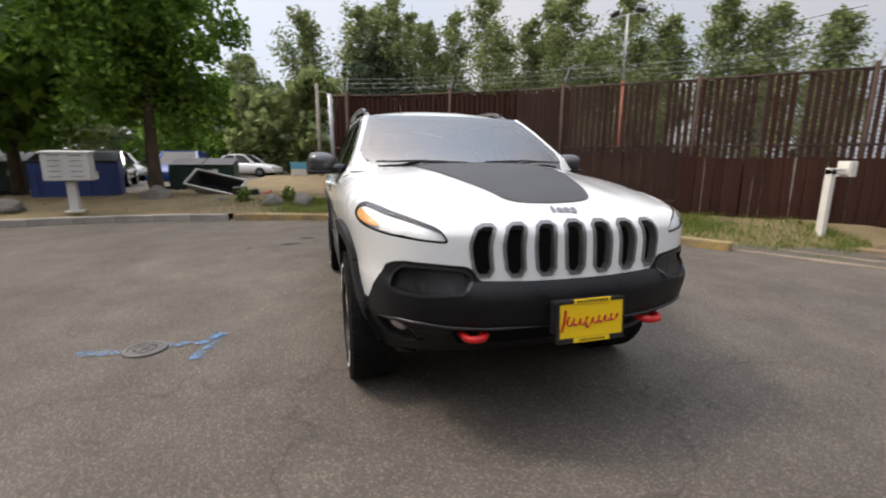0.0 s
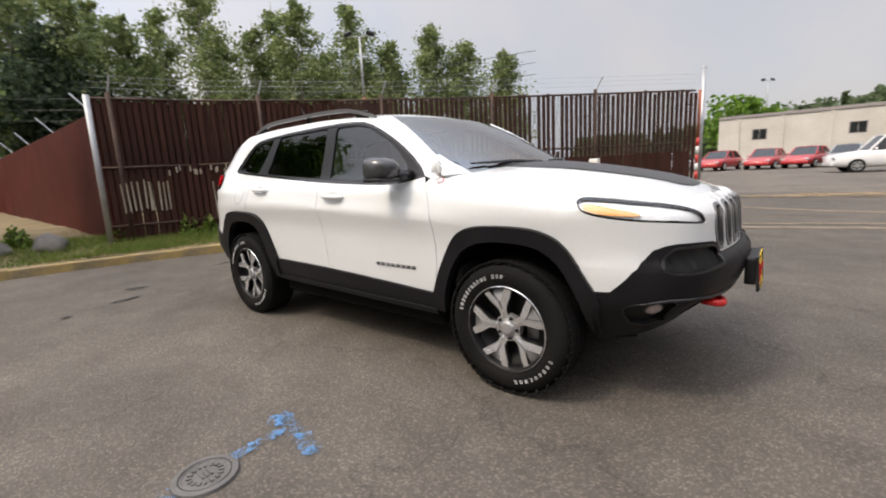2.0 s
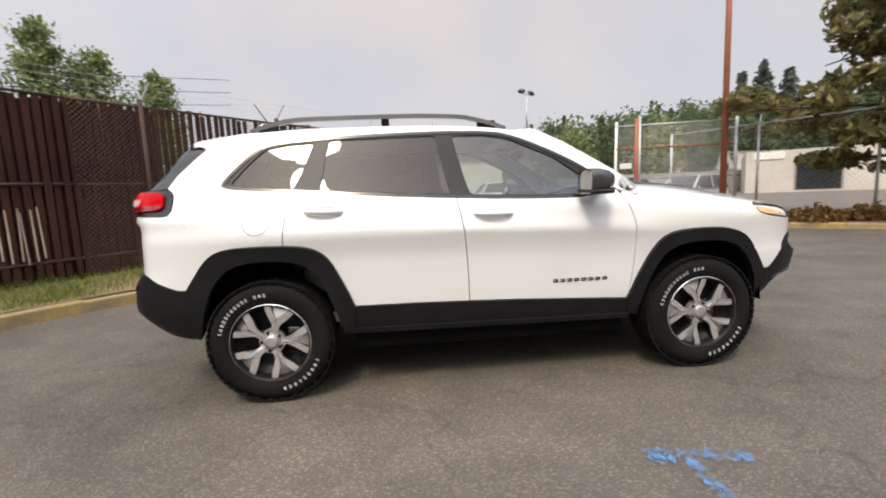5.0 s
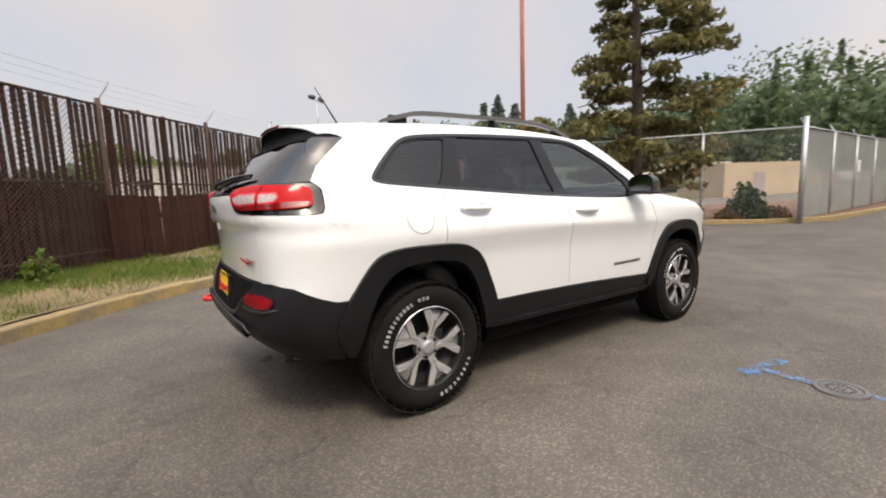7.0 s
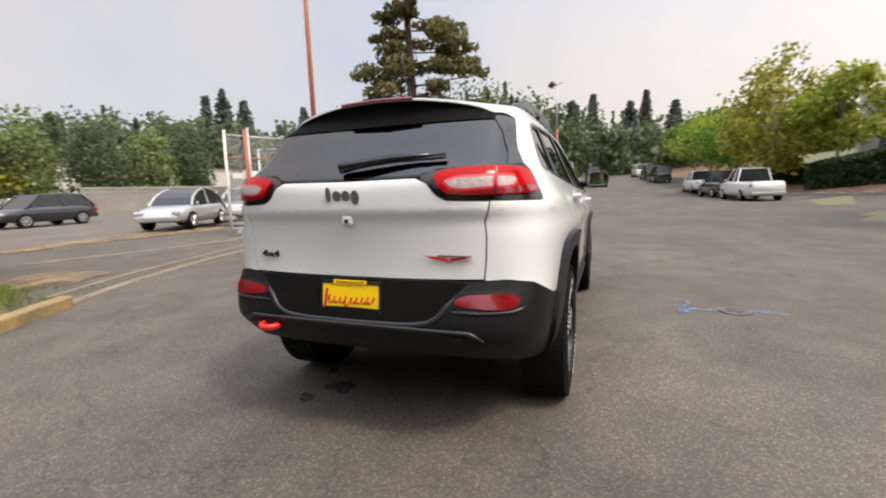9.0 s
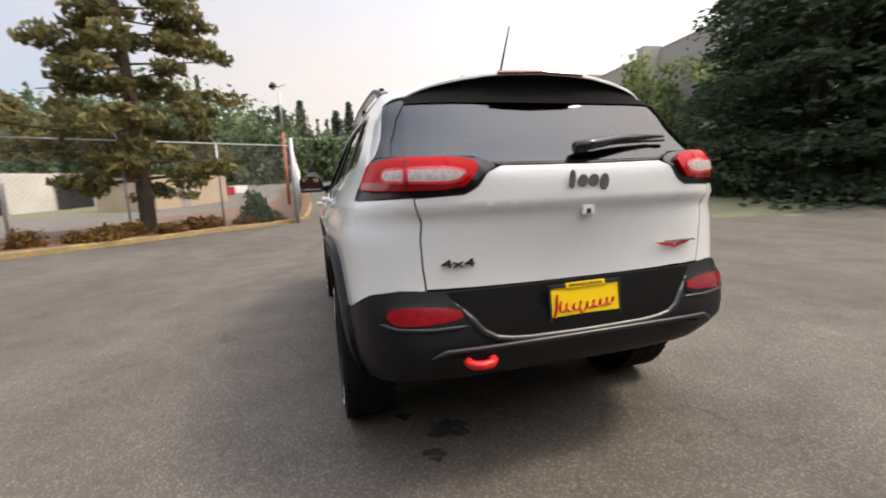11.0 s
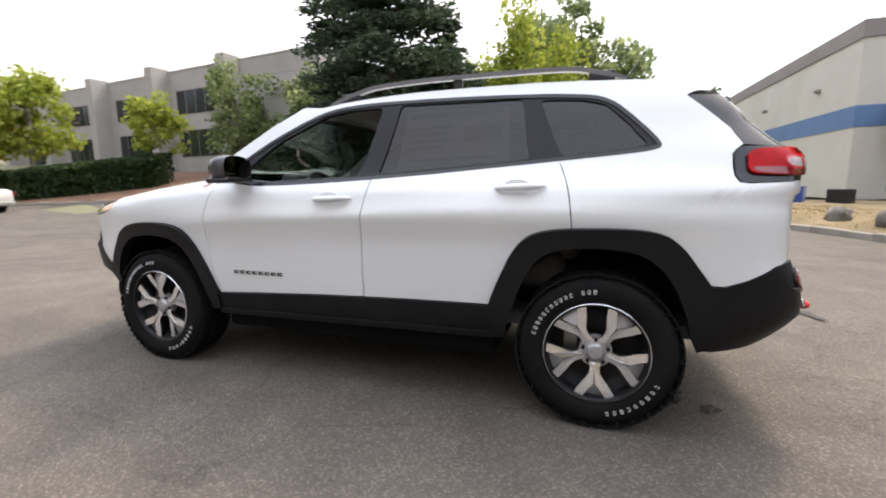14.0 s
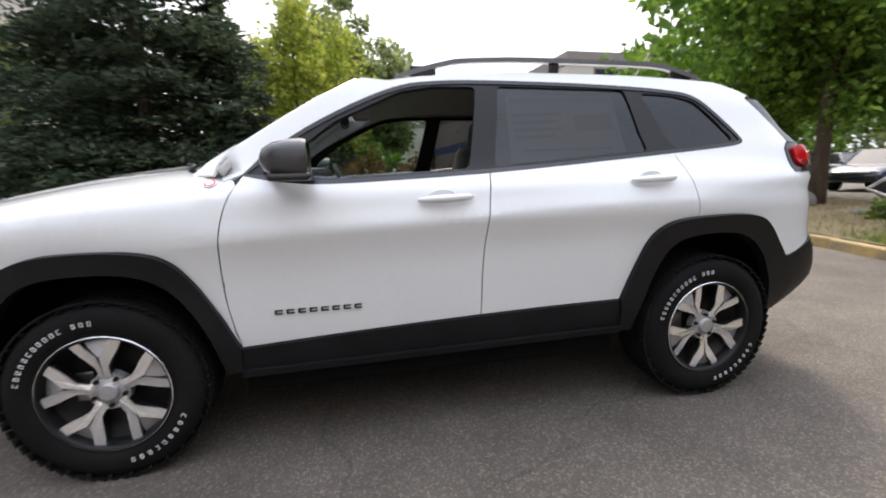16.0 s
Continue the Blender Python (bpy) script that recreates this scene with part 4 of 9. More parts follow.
def rounded(pts, r, n=4):
    """An outline with its corners rounded to about r."""
    out = []
    for i, p in enumerate(pts):
        a, b, p = Vector(pts[i - 1]), Vector(pts[(i + 1) % len(pts)]), Vector(p)
        k = min(r, (a - p).length * 0.45, (b - p).length * 0.45)
        u, v = p + (a - p).normalized() * k, p + (b - p).normalized() * k
        out += [tuple(u * (1 - t) ** 2 + p * 2 * t * (1 - t) + v * t * t) for t in np.linspace(0, 1, n)]
    return out


def shrink(pts, d):
    """An outline moved inwards by d."""
    area = sum(pts[i - 1][0] * p[1] - p[0] * pts[i - 1][1] for i, p in enumerate(pts))
    sg = 1 if area > 0 else -1
    out = []
    for i, p in enumerate(pts):
        a, b = pts[i - 1], pts[(i + 1) % len(pts)]
        e = Vector((b[0] - a[0], b[1] - a[1]))
        if e.length < 1e-6:
            out.append(p)
            continue
        e.normalize()
        out.append((p[0] - e.y * d * sg, p[1] + e.x * d * sg))
    return out


def surface_mesh(outline, holes, at, normal, off, depth, step, flip=False):
    """Fills an outline with holes in a surface's own coordinates, cuts it into a grid, lays it on the surface and turns its rim inwards."""
    bm = bmesh.new()
    edges = []
    for loop in (outline, *holes):
        vs = [bm.verts.new((u, v, 0)) for u, v in loop]
        edges += [bm.edges.new((vs[i - 1], vs[i])) for i in range(len(vs))]
    bmesh.ops.triangle_fill(bm, edges=edges, use_beauty=True)
    us, ws = [p[0] for p in outline], [p[1] for p in outline]
    cut_grid(bm, np.arange(min(us) + step * 0.5, max(us), step), np.arange(min(ws) + step * 0.5, max(ws), step))
    bmesh.ops.remove_doubles(bm, verts=bm.verts[:], dist=2e-4)
    bm.normal_update()
    if sum(f.normal.z * f.calc_area() for f in bm.faces) < 0:
        bmesh.ops.reverse_faces(bm, faces=bm.faces[:])
    rim = [e for e in bm.edges if e.is_boundary]
    low = set()
    if depth:
        r = bmesh.ops.extrude_edge_only(bm, edges=rim)
        low = {v for v in r["geom"] if isinstance(v, bmesh.types.BMVert)}
    nrm = {}
    for v in bm.verts:
        u, w = v.co.x, v.co.y
        n = normal(u, w)
        nrm[v] = n
        v.co = at(u, w) + n * (off - (depth if v in low else 0))
    bm.normal_update()
    out = sum(1 if f.normal.dot(sum((nrm[v] for v in f.verts), Vector())) > 0 else -1 for f in bm.faces)
    if out < 0:
        bmesh.ops.reverse_faces(bm, faces=bm.faces[:])
    for f in bm.faces:
        f.smooth = not any(v in low for v in f.verts)
    for e in bm.edges:
        fs = e.link_faces
        if len(fs) == 2 and fs[0].smooth != fs[1].smooth:
            e.smooth = False
    return bm


def skin_panel(name, outline, mat, parent, holes=(), off=0.0, depth=0.012, step=0.06, label="", mirror=False):
    bm = surface_mesh(outline, holes, skin, skin_normal, off, depth, step)
    if mirror:
        bmesh.ops.transform(bm, matrix=Matrix.Diagonal((1, -1, 1, 1)), verts=bm.verts[:])
        bmesh.ops.reverse_faces(bm, faces=bm.faces[:])
    ob = part(name, bm, mat, parent, label)
    if mat in PANE_GLASS:
        ob.visible_shadow = False
    return ob


def both(name, outline, mat, parent, **kw):
    return [skin_panel(name, outline, mat, parent, mirror=m, **kw) for m in (False, True)]


def height_mesh(outline, fz, off, depth, step, holes=()):
    def at(u, v):
        return Vector((u, v, fz(u, v)))

    def normal(u, v):
        e = 0.004
        return Vector((-(fz(u + e, v) - fz(u - e, v)) / (2 * e), -(fz(u, v + e) - fz(u, v - e)) / (2 * e), 1)).normalized()
    return surface_mesh(outline, holes, at, normal, off, depth, step)


suv = thing("sport_utility_vehicle", "white compact sport utility vehicle with charcoal cladding and hood decal", "car")

# outlines on the side, in x and z
def side(pts):
    return [X(x, z) for x, z in pts]


F_SEAM = [(0.80, 1.190), (0.842, 1.13), (0.875, 1.05), (0.895, 0.95), (0.902, 0.83), (0.898, 0.70), (0.882, 0.60), (0.862, 0.498)]
F_SEAM = soften(F_SEAM, 2, (0, len(F_SEAM) - 1))
M_SEAM = [(-0.212, 1.178), (-0.196, 1.08), (-0.180, 0.98), (-0.163, 0.80), (-0.155, 0.547)]
M_SEAM = soften(M_SEAM, 2, (0, len(M_SEAM) - 1))
R_SEAM = [(-1.165, 1.252), (-1.194, 1.19), (-1.216, 1.12), (-1.231, 1.03), (-1.238, 0.945)]
R_SEAM = soften(R_SEAM, 2, (0, len(R_SEAM) - 1))
BELT = [(0.80, 1.190), (0.66, 1.165), (0.48, 1.150), (0.2, 1.160), (-0.212, 1.178)]
BELT_R = [(-0.219, 1.178), (-0.6, 1.204), (-0.9, 1.228), (-1.165, 1.252)]
F_ARCH = [(0.862, 0.50), (0.89, 0.57), (0.922, 0.645), (1.004, 0.797), (1.075, 0.886), (1.17, 0.921), (1.316, 0.929), (1.45, 0.926), (1.53, 0.917), (1.62, 0.888), (1.694, 0.826), (1.757, 0.72), (1.812, 0.628)]
R_ARCH = [(-0.851, 0.560), (-0.88, 0.635), (-0.915, 0.718), (-0.978, 0.852), (-1.05, 0.917), (-1.145, 0.943), (-1.3, 0.951), (-1.5, 0.951), (-1.62, 0.931), (-1.688, 0.877), (-1.747, 0.796), (-1.806, 0.712)]
F_ARCH, R_ARCH = (soften(line, 2, (0, len(line) - 1)) for line in (F_ARCH, R_ARCH))
DOOR_ARCH, QUARTER_ARCH = [p for p in R_ARCH if p[0] > -1.2], [p for p in R_ARCH if p[0] < -1.27]
DLO = soften([(0.80, 1.192), (0.66, 1.166), (0.48, 1.150), (-0.27, 1.182), (-1.09, 1.248), (-1.45, 1.278), (-1.585, 1.294), (-1.60, 1.318), (-1.49, 1.435), (-1.385, 1.53), (-1.27, 1.562), (-0.84, 1.588), (-0.27, 1.598), (-0.02, 1.592), (0.17, 1.568), (0.48, 1.425), (0.70, 1.285)], 2, (0,))


def pulled(pts, dx):
    return [(x + dx, z) for x, z in pts]


# doors
G = 0.0026
both("front_door", side(pulled(F_SEAM, -G) + [(0.5, 0.519), (0.15, 0.536), (-0.155 + G, 0.547)] + pulled(M_SEAM[::-1][1:], G) + BELT[::-1][1:-1]), M_PAINT, suv, label="white front door", step=0.022)
both("rear_door", side(pulled(M_SEAM[::-1], -G) + BELT_R + pulled(R_SEAM[1:], G) + DOOR_ARCH[::-1] + [(-0.5, 0.556)]), M_PAINT, suv, label="white rear door", step=0.022)


# front fender and fascia in one skin with the seven grille openings
def edge_run(s0, s1, n, low=0.0):
    return [(s, hood_edge(s) - low) for s in np.linspace(s0, s1, n)]


s_cowl = X(0.87, 1.16)[0]
F_LAMP = soften([X(1.722, 1.072), X(1.74, 1.015), X(1.80, 0.985), X(1.93, 0.962), Y(0.70, 0.944), Y(0.575, 0.929), Y(0.538, 0.930), Y(0.545, 0.955), Y(0.572, 0.992), Y(0.68, 1.026), X(1.99, 1.045), X(1.86, 1.062)], 2)
SLOTS = []
for k in range(7):
    yc = (k - 3) * 0.133
    lean, bow = -0.006 * (k - 3), 0.005 * (k - 3)
    hw = 0.0475 - 0.0012 * abs(k - 3)
    zt, zb = 1.012 - 0.003 * abs(k - 3), 0.790 + 0.001 * abs(k - 3)
    SLOTS.append(soften([Y(yc - hw * 0.90, zb), Y(yc + hw * 0.90, zb), Y(yc + hw + bow, 0.905), Y(yc + hw + bow * 0.6, 0.945), Y(yc + hw * 0.90 + lean, zt), Y(yc - hw * 0.90 + lean, zt), Y(yc - hw + bow * 0.6, 0.945), Y(yc - hw + bow, 0.905)], 1))
BUMP_TOP = [X(1.815, 0.628), X(1.878, 0.630), X(1.922, 0.672), X(1.968, 0.728), X(2.012, 0.785), X(2.043, 0.828), Y(0.735, 0.846), Y(0.70, 0.853), Y(0.606, 0.849), Y(0.478, 0.838), Y(0.448, 0.826), Y(0.425, 0.790), Y(0.410, 0.777), Y(0.2, 0.772)]
fender_line = side(F_ARCH)
half_front = [(s_cowl, hood_edge(s_cowl) - 0.002)] + side(pulled(F_SEAM[1:], G)) + fender_line[1:] + BUMP_TOP[1:]
outline_front = half_front + [Y(0.0, 0.771)] + [(-s, z) for s, z in half_front[::-1]] + edge_run(-s_cowl, s_cowl, 60, 0.0)[1:-1]
lamp_l = F_LAMP
lamp_r = [(-s, z) for s, z in F_LAMP]
skin_panel("front_body", outline_front, M_PAINT, suv, holes=[lamp_l, lamp_r] + SLOTS, depth=0.02, step=0.045, label="white fenders and grille surround")

# hood
hood_outline = [tuple(skin(s, hood_edge(s)).xy) for s in np.linspace(-s_cowl + 0.01, s_cowl - 0.01, 80)] + [(1.135 - 0.265 * (y / 0.8) ** 2, y) for y in np.linspace(0.725, -0.725, 25)]
part("hood", height_mesh(hood_outline, hood_z, 0.0, 0.008, 0.06), M_PAINT, suv)
DECAL = soften([(1.17, 0.0), (1.125, 0.25), (1.08, 0.42), (1.12, 0.45), (1.55, 0.37), (1.98, 0.245), (2.065, 0.20), (2.09, 0.0), (2.065, -0.20), (1.98, -0.245), (1.55, -0.37), (1.12, -0.45), (1.08, -0.42), (1.125, -0.25)], 2)
part("hood_decal", height_mesh(DECAL, hood_z, 0.0045, 0.0, 0.06), M_DECAL, suv, "matte dark grey hood decal")

# body side with quarter panel, roof rail and windscreen pillar


screen_line = curve((1.12, 1.16, 1.2, 1.25, 1.4, 1.5, 1.6, 1.66), (1.33, 1.27, 1.215, 1.15, 0.845, 0.636, 0.40, 0.25))


def screen_mid(z):
    return screen_line(z)


def screen_x(y, z):
    return screen_mid(z) - float(np.interp(z, (1.2, 1.61), (0.255, 0.10))) * (abs(y) / 0.75) ** 2.4


def screen_edge(z):
    return half_width(z) - 0.03


pillar = [(screen_x(screen_edge(z), z) - 0.012, z) for z in (1.20, 1.24, 1.30, 1.36, 1.42, 1.48, 1.54, 1.58, 1.605)]
roof_line = [(x, roof_z(x, half_width(1.6)) + 0.004) for x in (0.2, 0.05, -0.15, -0.4, -0.7, -1.0, -1.3, -1.5)]
lampcut = [X(-1.892, 1.288), X(-1.882, 1.280), X(-1.868, 1.262), X(-1.868, 1.23), X(-1.869, 1.2), X(-1.872, 1.17), X(-1.89, 1.143), X(-1.93, 1.138), R(0.70, 1.143), R(0.642, 1.145)]
# rear edge of the white side beside the rear glass, up to the spoiler
TAIL_EDGE = [(-1.912, 1.303), (-1.900, 1.325), (-1.869, 1.376), (-1.805, 1.438), (-1.745, 1.492), (-1.700, 1.531)]
# outline: along the top of the window opening from the pillar foot to its rear corner, then the quarter, tail and roof
top_run = [p for p in DLO if p[1] > 1.30 or p[0] < -1.13]
top_run = sorted([p for p in top_run if p[0] > -1.2 and p[1] > 1.23], key=lambda p: -p[0])
rear_run = [p for p in DLO if p[0] <= -1.2]
rear_run = sorted(rear_run, key=lambda p: math.atan2(p[1] - 1.40, p[0] + 1.30) % (2 * math.pi))
quarter = side([(0.80, 1.197)] + top_run + rear_run + [(-1.163, 1.256)] + pulled(R_SEAM[1:], -G) + QUARTER_ARCH)
quarter += [X(-1.86, 0.711), X(-1.93, 0.735), R(0.80, 0.795), R(0.70, 0.815), R(0.612, 0.81), R(0.632, 1.0)] + lampcut[::-1] + side(TAIL_EDGE)
quarter += side([(-1.655, 1.566), (-1.585, 1.604)] + roof_line[::-1]) + side(pillar[::-1]) + side([(0.87, 1.17)])
both("body_side", quarter, M_PAINT, suv, label="white body side with roof rail and quarter panel", step=0.03)

# roof panel
def roof_rim(x):
    z = roof_z(x, half_width(1.6))
    return skin(*X(x, z)).y


ROOF_END = -1.535
roof_outline = [(x, roof_rim(x) - 0.002) for x in np.linspace(0.24, ROOF_END, 30)] + [(x, -roof_rim(x) + 0.002) for x in np.linspace(ROOF_END, 0.24, 30)] + [(screen_x(y, 1.602) - 0.01, y) for y in np.linspace(-0.58, 0.58, 15)]
part("roof", height_mesh(roof_outline, roof_z, 0.0, 0.02, 0.06), M_PAINT, suv, "white roof panel")

# window surrounds and glass
PANES = {
    "front": rounded([(0.655, 1.187), (0.45, 1.174), (-0.125, 1.200), (-0.205, 1.572), (0.0, 1.57), (0.15, 1.545), (0.44, 1.41), (0.615, 1.275)], 0.03),
    "rear": rounded([(-0.242, 1.206), (-1.03, 1.262), (-0.972, 1.566), (-0.312, 1.577)], 0.025),
    "quarter": rounded([(-1.178, 1.272), (-1.50, 1.302), (-1.548, 1.318), (-1.46, 1.42), (-1.365, 1.512), (-1.25, 1.541), (-1.06, 1.552)], 0.03),
}
both("window_trim", side(DLO), M_PILLAR, suv, holes=[side(p) for p in PANES.values()], off=-0.004, depth=0.02, label="satin black window surround and pillars")
both("window_bead", side(shrink(DLO, -0.006)), M_GLOSSBLACK, suv, holes=[side(shrink(DLO, 0.012))], off=0.001, depth=0.01, label="black window edge bead")
skin_panel("front_window", side(shrink(PANES["front"], -0.004)), G_CLEAR, suv, off=-0.012, depth=0, mirror=True, label="clear front side glass")
for p in ("rear", "quarter"):
    both(p + "_window", side(shrink(PANES[p], -0.004)), G_PRIVACY, suv, off=-0.012, depth=0, label="dark privacy glass")
# lowered driver's window leaves its top edge showing
skin_panel("front_window", side([(0.655, 1.187), (0.45, 1.172), (-0.125, 1.199), (-0.126, 1.206), (0.45, 1.184), (0.64, 1.2)]), G_CLEAR, suv, off=-0.014, depth=0, label="clear side glass wound down")
skin_panel("window_sticker", side([(-0.33, 1.226), (-0.93, 1.270), (-0.91, 1.548), (-0.35, 1.555)]), M_PAPER, suv, off=-0.024, depth=0, step=0.12, label="pale paper sticker inside the rear window")
for z0, z1, x0, x1 in ((1.505, 1.53, -0.37, -0.88), (1.44, 1.452, -0.37, -0.62), (1.405, 1.417, -0.37, -0.60), (1.37, 1.382, -0.37, -0.62), (1.335, 1.347, -0.37, -0.58), (1.37, 1.45, -0.68, -0.88), (1.275, 1.287, -0.40, -0.86)):
    skin_panel("sticker_print", side([(x0, z0), (x1, z0 + 0.01), (x1, z1 + 0.01), (x0, z1)]), M_STICKERINK, suv, off=-0.022, depth=0, step=0.2, label="faint grey printed bar on the sticker")


def screen_at(u, v):
    return Vector((screen_x(u, v), u, v))


def screen_normal(u, v):
    n = (screen_at(u, v + 0.004) - screen_at(u, v - 0.004)).cross(screen_at(u + 0.004, v) - screen_at(u - 0.004, v)).normalized()
    return n if n.x > 0 else -n


zs = np.linspace(1.185, 1.60, 14)
foot = curve((1.185, 1.23, 1.27, 1.31), (0.13, 0.075, 0.025, 0.002))
ws = [(-screen_edge(z) + foot(z), z) for z in zs] + [(y, 1.60 + 0.012 * (1 - (y / 0.6) ** 2)) for y in np.linspace(-0.56, 0.56, 13)] + [(screen_edge(z) - foot(z), z) for z in zs[::-1]]
part("windscreen", surface_mesh(ws, [], screen_at, screen_normal, 0.0, 0.0, 0.07), G_SCREEN, suv, "clear windscreen")
part("windscreen_border", surface_mesh(ws, [shrink(ws, 0.035)], screen_at, screen_normal, -0.003, 0.006, 0.07), M_GLOSSBLACK, suv, "black windscreen border")
foot_zs = np.linspace(1.192, 1.31, 9)
for sg in (1, -1):
    foot_line = [(sg * (screen_edge(z) - foot(z) - 0.012), z) for z in foot_zs] + [(sg * (screen_edge(z) + 0.010), z) for z in foot_zs[::-1]]
    part("pillar_foot", surface_mesh(foot_line, [], screen_at, screen_normal, 0.006, 0.012, 0.03), M_PAINT, suv, "white foot of the windscreen pillar")
cowl = [(1.145 - 0.265 * (y / 0.8) ** 2, y) for y in np.linspace(0.71, -0.71, 25)] + [(1.27 - 0.265 * (y / 0.8) ** 2, y) for y in np.linspace(-0.71, 0.71, 25)]
part("cowl_panel", height_mesh(cowl, lambda x, y: hood_z(x, y) - 0.03, 0.0, 0.01, 0.1), M_DARK, suv, "black cowl panel under the wipers")
for sgn, y0, y1 in ((1, 0.66, 0.02), (1, -0.1, -0.66)):
    bm = bmesh.new()
    pts = [Vector((screen_x(y, 1.235 + 0.03 * k), y, 1.235 + 0.03 * k)) + Vector((0.02, 0, 0.012)) for k, y in ((0, y0), (0.3, (y0 + y1) / 2), (0.2, y1))]
    tube(bm, pts, [0.007, 0.011, 0.006], 6)
    rod(bm, pts[1], (screen_x(y1, 1.2) + 0.03, y1 + 0.1, 1.215), 0.009, 0.012, 6)
    part("wiper", bm, M_GLOSSBLACK, suv, "black windscreen wiper")

# rear glass, tailgate and lamps
glass_side = [R(0.690, 1.296), R(0.676, 1.36), R(0.640, 1.45), R(0.595, 1.518)]
rear_glass = glass_side + [R(0.4, 1.522), R(0.0, 1.524), R(-0.4, 1.522)] + [(2 * S_END - s, z) for s, z in glass_side[::-1]] + [R(-0.42, 1.285), R(-0.34, 1.252), R(0.0, 1.248), R(0.34, 1.252), R(0.42, 1.285)]
skin_panel("rear_window_frame", rear_glass, M_DARK, suv, holes=[shrink(rear_glass, 0.012)], off=-0.006, depth=0.02, label="black rear window border")
skin_panel("rear_window", shrink(rear_glass, 0.004), G_REAR, suv, off=-0.005, depth=0, label="dark tinted rear glass")
gate = [R(0.606, 0.816), R(0.626, 1.0), R(0.636, 1.143), R(0.47, 1.150), R(0.425, 1.175), R(0.385, 1.225), R(0.335, 1.246), R(0.0, 1.242), R(-0.335, 1.246), R(-0.385, 1.225), R(-0.425, 1.175), R(-0.47, 1.150), R(-0.636, 1.143), R(-0.626, 1.0), R(-0.606, 0.816), R(-0.3, 0.812), R(0.0, 0.811), R(0.3, 0.812)]
gate_panel = skin_panel("tailgate", gate, M_PAINT, suv, depth=0.015, step=0.022, label="white tailgate")
LAMP = [R(0.345, 1.252), R(0.42, 1.282), R(0.62, 1.292), X(-1.925, 1.296), X(-1.89, 1.286), X(-1.874, 1.26), X(-1.875, 1.23), X(-1.876, 1.2), X(-1.878, 1.172), X(-1.895, 1.147), X(-1.93, 1.142), R(0.70, 1.147), R(0.475, 1.153), R(0.43, 1.178), R(0.39, 1.228)]
LENS = [R(0.41, 1.258), R(0.50, 1.274), R(0.64, 1.280), X(-1.96, 1.278), X(-1.92, 1.262), X(-1.921, 1.225), X(-1.922, 1.19), X(-1.955, 1.172), R(0.70, 1.170), R(0.485, 1.172), R(0.445, 1.205)]
CLEAR = [rounded([R(0.465, 1.226), R(0.52, 1.236), R(0.646, 1.239), R(0.648, 1.204), R(0.53, 1.199), R(0.49, 1.207)], 0.008), rounded([R(0.662, 1.239), R(0.712, 1.238), R(0.722, 1.222), R(0.714, 1.207), R(0.664, 1.204)], 0.008)]
HOT = soften([R(0.70, 1.254), R(0.76, 1.25), R(0.765, 1.2), R(0.70, 1.198)], 1)
housings = both("tail_lamp", soften(LAMP, 1), M_GLOSSBLACK, suv, off=0.001, depth=0.03, label="black-edged tail lamp housing")
for housing, m in zip(housings, (False, True)):
    skin_panel("lens", soften(LENS, 1), M_REDLENS, housing, off=0.014, depth=0.014, step=0.03, mirror=m, label="red lens")
    for band in CLEAR:
        skin_panel("reversing_light", band, M_REVERSE, housing, off=0.016, depth=0.004, step=0.03, mirror=m, label="grey clear reversing light")
    skin_panel("lens_base", soften([R(0.47, 1.196), R(0.50, 1.203), R(0.64, 1.200), X(-1.985, 1.202), X(-1.93, 1.20), X(-1.96, 1.176), R(0.70, 1.173), R(0.49, 1.176)], 1), M_DEEPRED, housing, off=0.0155, depth=0.003, step=0.03, mirror=m, label="deep red lower band of the lens")
    for band in CLEAR:
        skin_panel("light_guide", shrink(band, -0.009), M_PINKLENS, housing, holes=[band], off=0.0158, depth=0.003, step=0.03, mirror=m, label="bright red guide round the reversing light")
    skin_panel("lamp_split", [R(0.652, 1.274), R(0.656, 1.274), R(0.658, 1.174), R(0.654, 1.174)], M_GLOSSBLACK, housing, off=0.0165, depth=0.01, mirror=m, label="dark split between lamp halves")
# roof spoiler: white top down to its lip, black hollow underside, charcoal fins
lip_x = curve((0, 0.2, 0.35, 0.45, 0.52, 0.575), (-1.912, -1.902, -1.878, -1.855, -1.835, -1.812))
lip_z = curve((0, 0.2, 0.35, 0.45, 0.52, 0.575), (1.645, 1.639, 1.622, 1.603, 1.583, 1.558))
SPOILER_CORNER = skin(*X(-1.700, 1.531))
SEAM_FOOT = Vector((ROOF_END, roof_rim(ROOF_END) - 0.002, roof_z(ROOF_END, roof_rim(ROOF_END))))


